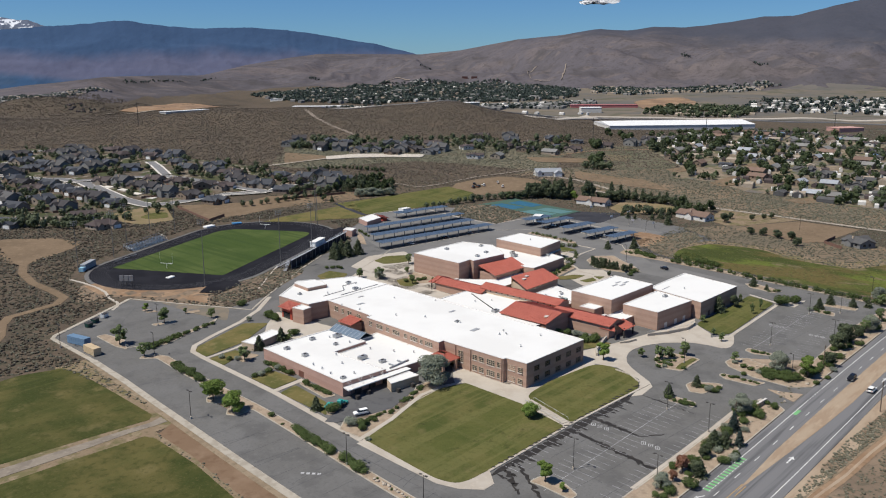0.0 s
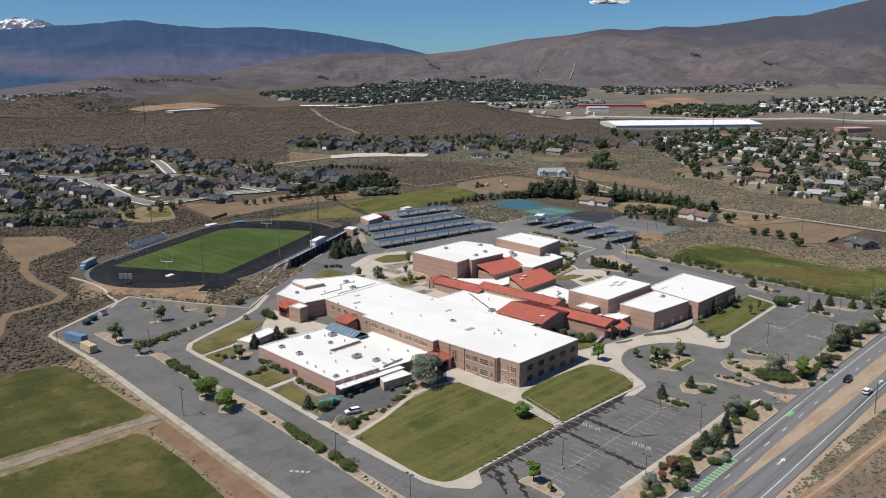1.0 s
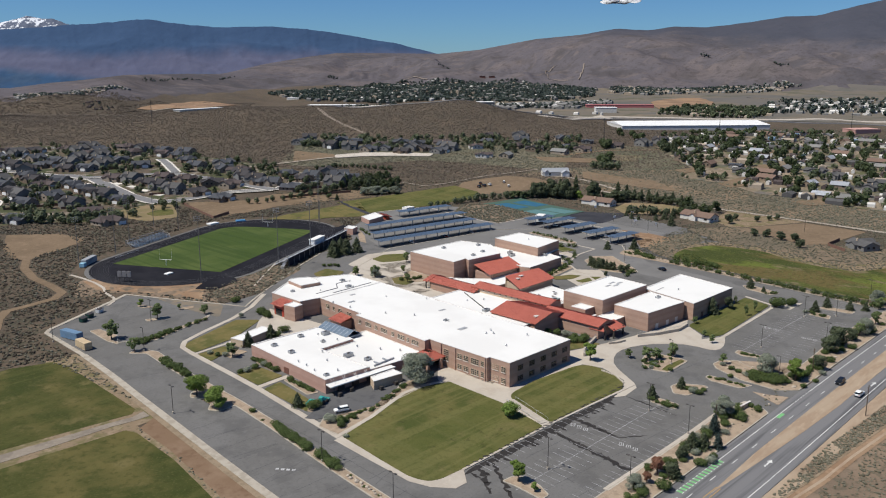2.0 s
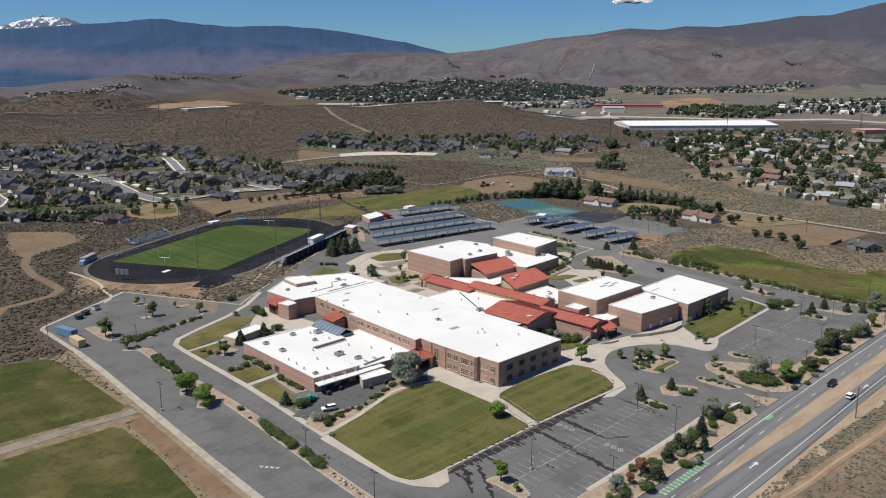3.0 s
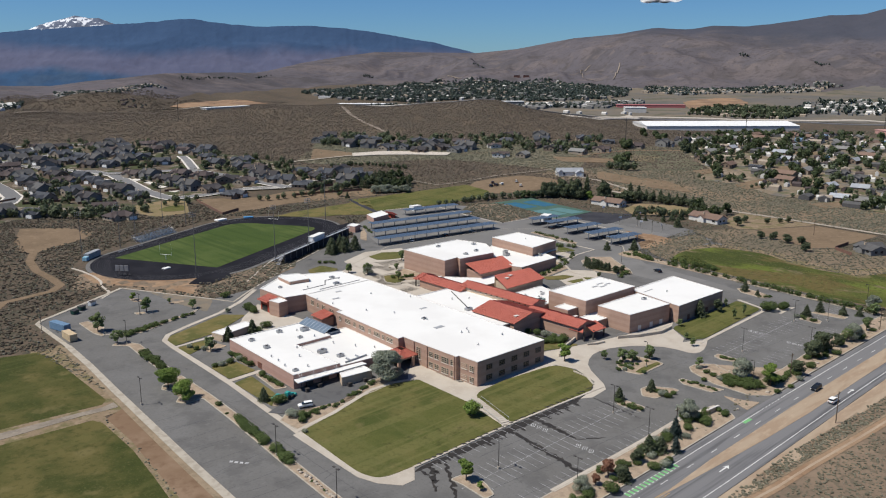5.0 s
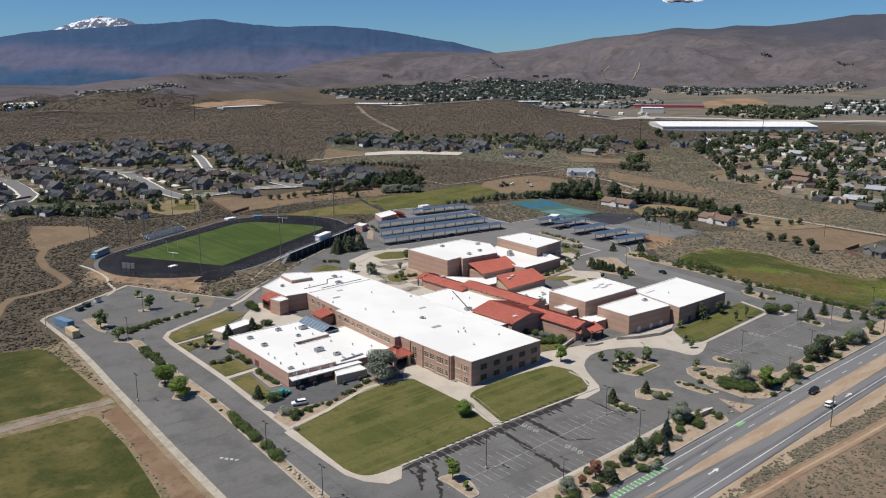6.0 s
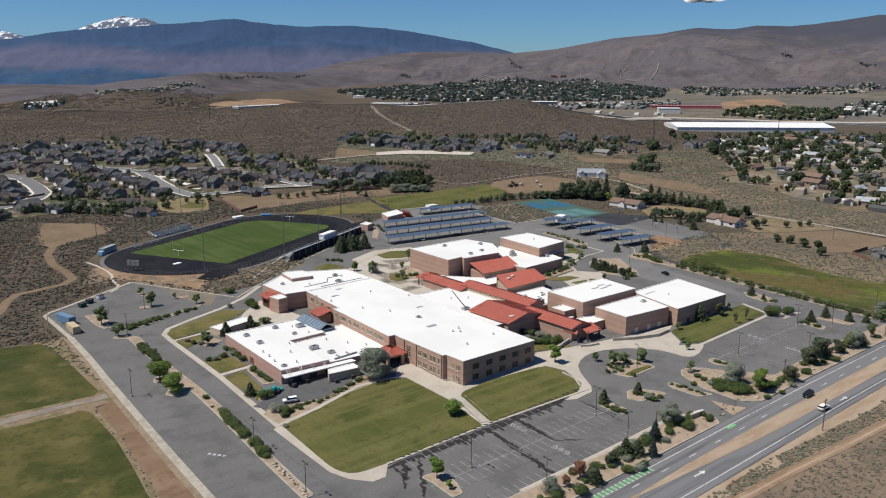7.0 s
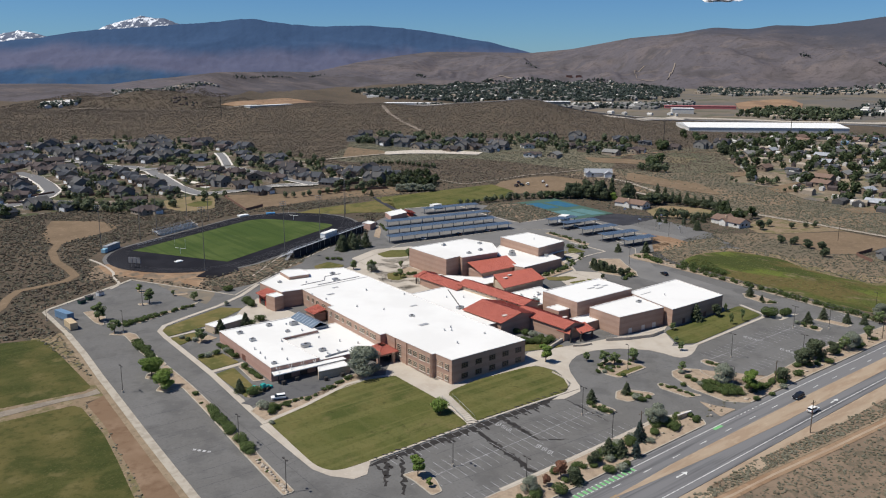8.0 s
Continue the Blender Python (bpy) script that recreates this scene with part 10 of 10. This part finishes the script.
roofs("west_sheds", WEST, 14, (8, 24), (3, 4), "stucco_white", "white sheds in the western valley")
for poly_, n_ in (([(690, 1700), (940, 1890), (960, 1915), (700, 1735)], 90), ([(1040, 1960), (1150, 2060), (1160, 2085), (1040, 1985)], 26), ([(1495, 2075), (1520, 2050), (1550, 2075), (1525, 2090)], 26), ([(2078, 1046), (2088, 1018), (2104, 1016), (2098, 1044)], 14), ([(2034, 800), (2046, 764), (2058, 770), (2048, 800)], 16), ([(1740, 1794), (1765, 1764), (1775, 1774), (1750, 1804)], 14)):
    grove("slope_grove", poly_, n_, (2.5, 5.5), "leaf_distant", "small dark grove on the dry slope", 16, 0.26, thr=-9)
for x, y in ((1672.7, 1531), (1688, 1507)):
    plain_hall("hillside_hall", [(x - 9, y + 3), (x + 3, y - 9), (x + 9, y - 3), (x - 3, y + 9)], 7, M["brown_paint"], "rust brown building on the dry slope", M["brown_paint"])
sheet("orange_lot", [(1248, 700), (1337, 720), (1406, 725), (1452, 702), (1330, 610), (1197, 540), (1090, 537), (1101, 595)], 1.0, M["dirt_orange"], "bare orange earth lot in the valley", "dirt", 40)
strip("quarry_road", [(396, 1160), (430, 1184), (462, 1188), (500, 1196)], 8, 1.2, M["gravel_pale"], "pale road below the quarry cut", "lane", step=10)
sheet("quarry_floor", [(446, 1222), (503, 1282), (574, 1345), (622, 1355), (636, 1290), (640, 1218), (560, 1200), (506, 1196), (464, 1204)], 1.0, M["dirt_orange"], "bare orange quarry cut beyond the hill", "dirt", 40)
sheet("pale_plain", [(1240, 330), (1104, 365), (1010, 400), (960, 330), (1050, 120), (1300, 0)], 0.6, M["valley_flat"], "dry grass flat beside the freeway", "grassland", 40)
sheet("pale_plain", [(1509, 626), (1784, 696), (1982, 648), (2054, 471), (1900, 300), (1640, 390), (1569, 460), (1518, 580)], 0.6, M["valley_flat"], "dry grass flat below the hills", "grassland", 40)
sheet("truck_apron", [(690, 540), (880, 565), (835, 512), (772, 532), (690, 520)], 0.8, M["concrete"], "pale paved apron beside the freeway", "pavement", 40)

def slope_trail(points, w):
    """A pale trail that lies on the slope."""
    left, right = [], []
    for i, p in enumerate(points):
        q0, q1 = points[max(0, i - 1)], points[min(len(points) - 1, i + 1)]
        d = Vector((q1[0] - q0[0], q1[1] - q0[1])).normalized() * w / 2
        left.append((p[0] - d.y, p[1] + d.x))
        right.append((p[0] + d.y, p[1] - d.x))
    sheet("hill_trail", left + right[::-1], 2.5, M["trail_pale"], "pale dirt trail on the hillside", "dirt track", 12, skirt=0)


slope_trail([(1835, 1419), (1900, 1456), (1952, 1470)], 4)
slope_trail([(1835, 1419), (1734, 1329), (1692, 1258), (1693, 1230)], 2)
slope_trail([(1682, 1185), (1723, 1208), (1810, 1265), (1880, 1309)], 3)
slope_trail([(1470, 1690), (1537, 1691), (1510, 1601)], 5)
slope_trail([(127, 973), (167, 968), (229, 977)], 5)

# large far buildings
for x, y, w, d, h, t, wall, roof, lab in ((1095, 672, 120, 22, 5, -48.6, "red_soft", "red_soft", "long dark red building beyond the freeway"), (978, 623, 34, 26, 8, -48, "stucco_white", "roof_pale", "white tent-roofed building beyond the freeway"),
                                          (752, 1060, 100, 30, 4, -46, "stucco_white", "roof_pale", "long white hall in the valley"), (838, 1262, 86, 34, 5, -60, "stucco_white", "roof_pale", "white hall in the valley"), (860, 1165, 60, 26, 4, -46, "stucco_grey", "roof_pale", "low grey hall in the valley"),
                                          (950, 880, 50, 30, 8, -40, "stucco_grey", "roof_pale", "pale hall in the valley"), (336, 806, 70, 12, 2.4, 12, "stucco_white", "roof_pale", "low white sheds beyond the hill"), (872, 184, 34, 24, 5, -35, "roof_pink", "roof_pink", "pink-roofed hall in the town")):
    ca, sa = math.cos(radians(t)), math.sin(radians(t))
    poly = [(x + ca * u - sa * v, y + sa * u + ca * v) for u, v in ((-w / 2, -d / 2), (w / 2, -d / 2), (w / 2, d / 2), (-w / 2, d / 2))]
    plain_hall("far_hall", poly, h, M[wall], lab, M[roof])
for e_, s_f, h_ in ((-330, 720, 26), (180, 640, 24), (330, 700, 24), (520, 760, 22)):
    px, py = xy(e_, s_f)
    ob = thing("transmission_pole", "tall dark transmission pole on the plain", "utility pole", "transmission poles", at=(px, py, H(px, py)))
    bm = bmesh.new()
    rod(bm, (0, 0, -1), (0, 0, h_), 0.45, 0.25, 7)
    part("pole", bm, M["dark_metal"], ob)
    part("cross_arm", boxed(-3, -0.15, h_ - 3, 3, 0.15, h_ - 2.6), M["dark_metal"], ob)

# small fair weather cloud
bm = bmesh.new()
for k in range(34):
    m_ = Matrix.Translation((rh.uniform(-95, 95), rh.uniform(-40, 40), rh.uniform(-4, 10))) @ Matrix.Diagonal((rh.uniform(24, 50), 24, rh.uniform(7, 15), 1))
    bmesh.ops.create_icosphere(bm, subdivisions=2, radius=1.0, matrix=m_)
cloud = mesh_thing("cloud", bm, M["cloud"], "small white fair weather cloud", "cloud", kind="structure", smooth_faces=True)
cx_, cy_ = xy(0.247 * 4700 - 12.7, 4700 - 248)
cloud.matrix_world = pose(cx_, cy_, 101.3 + 4700 * 0.076, 0, 0, -42)

OPEN_FIELD = [(459, 302), (508, 324), (561, 300), (575, 250), (500, 215), (461, 192), (427, 224), (419, 263)]
sheet("open_field", OPEN_FIELD, 0.1, M["open_field"], "grey-green open field with dry patches", "grassland", 12)
strip("field_lane", [(440, 312), (500, 300), (548, 262), (590, 262), (640, 236)], 4.0, 0.4, M["dirt"], "dirt lane across the open field", "dirt track", step=6)
sheet("town_ground", TOWN, 0.12, M["yard_ground"], "dry yards and lanes of the valley town", "ground", 20)
sheet("suburb_ground", SUB, 0.06, M["garden_ground"], "yards between the suburban houses", "ground", 8)
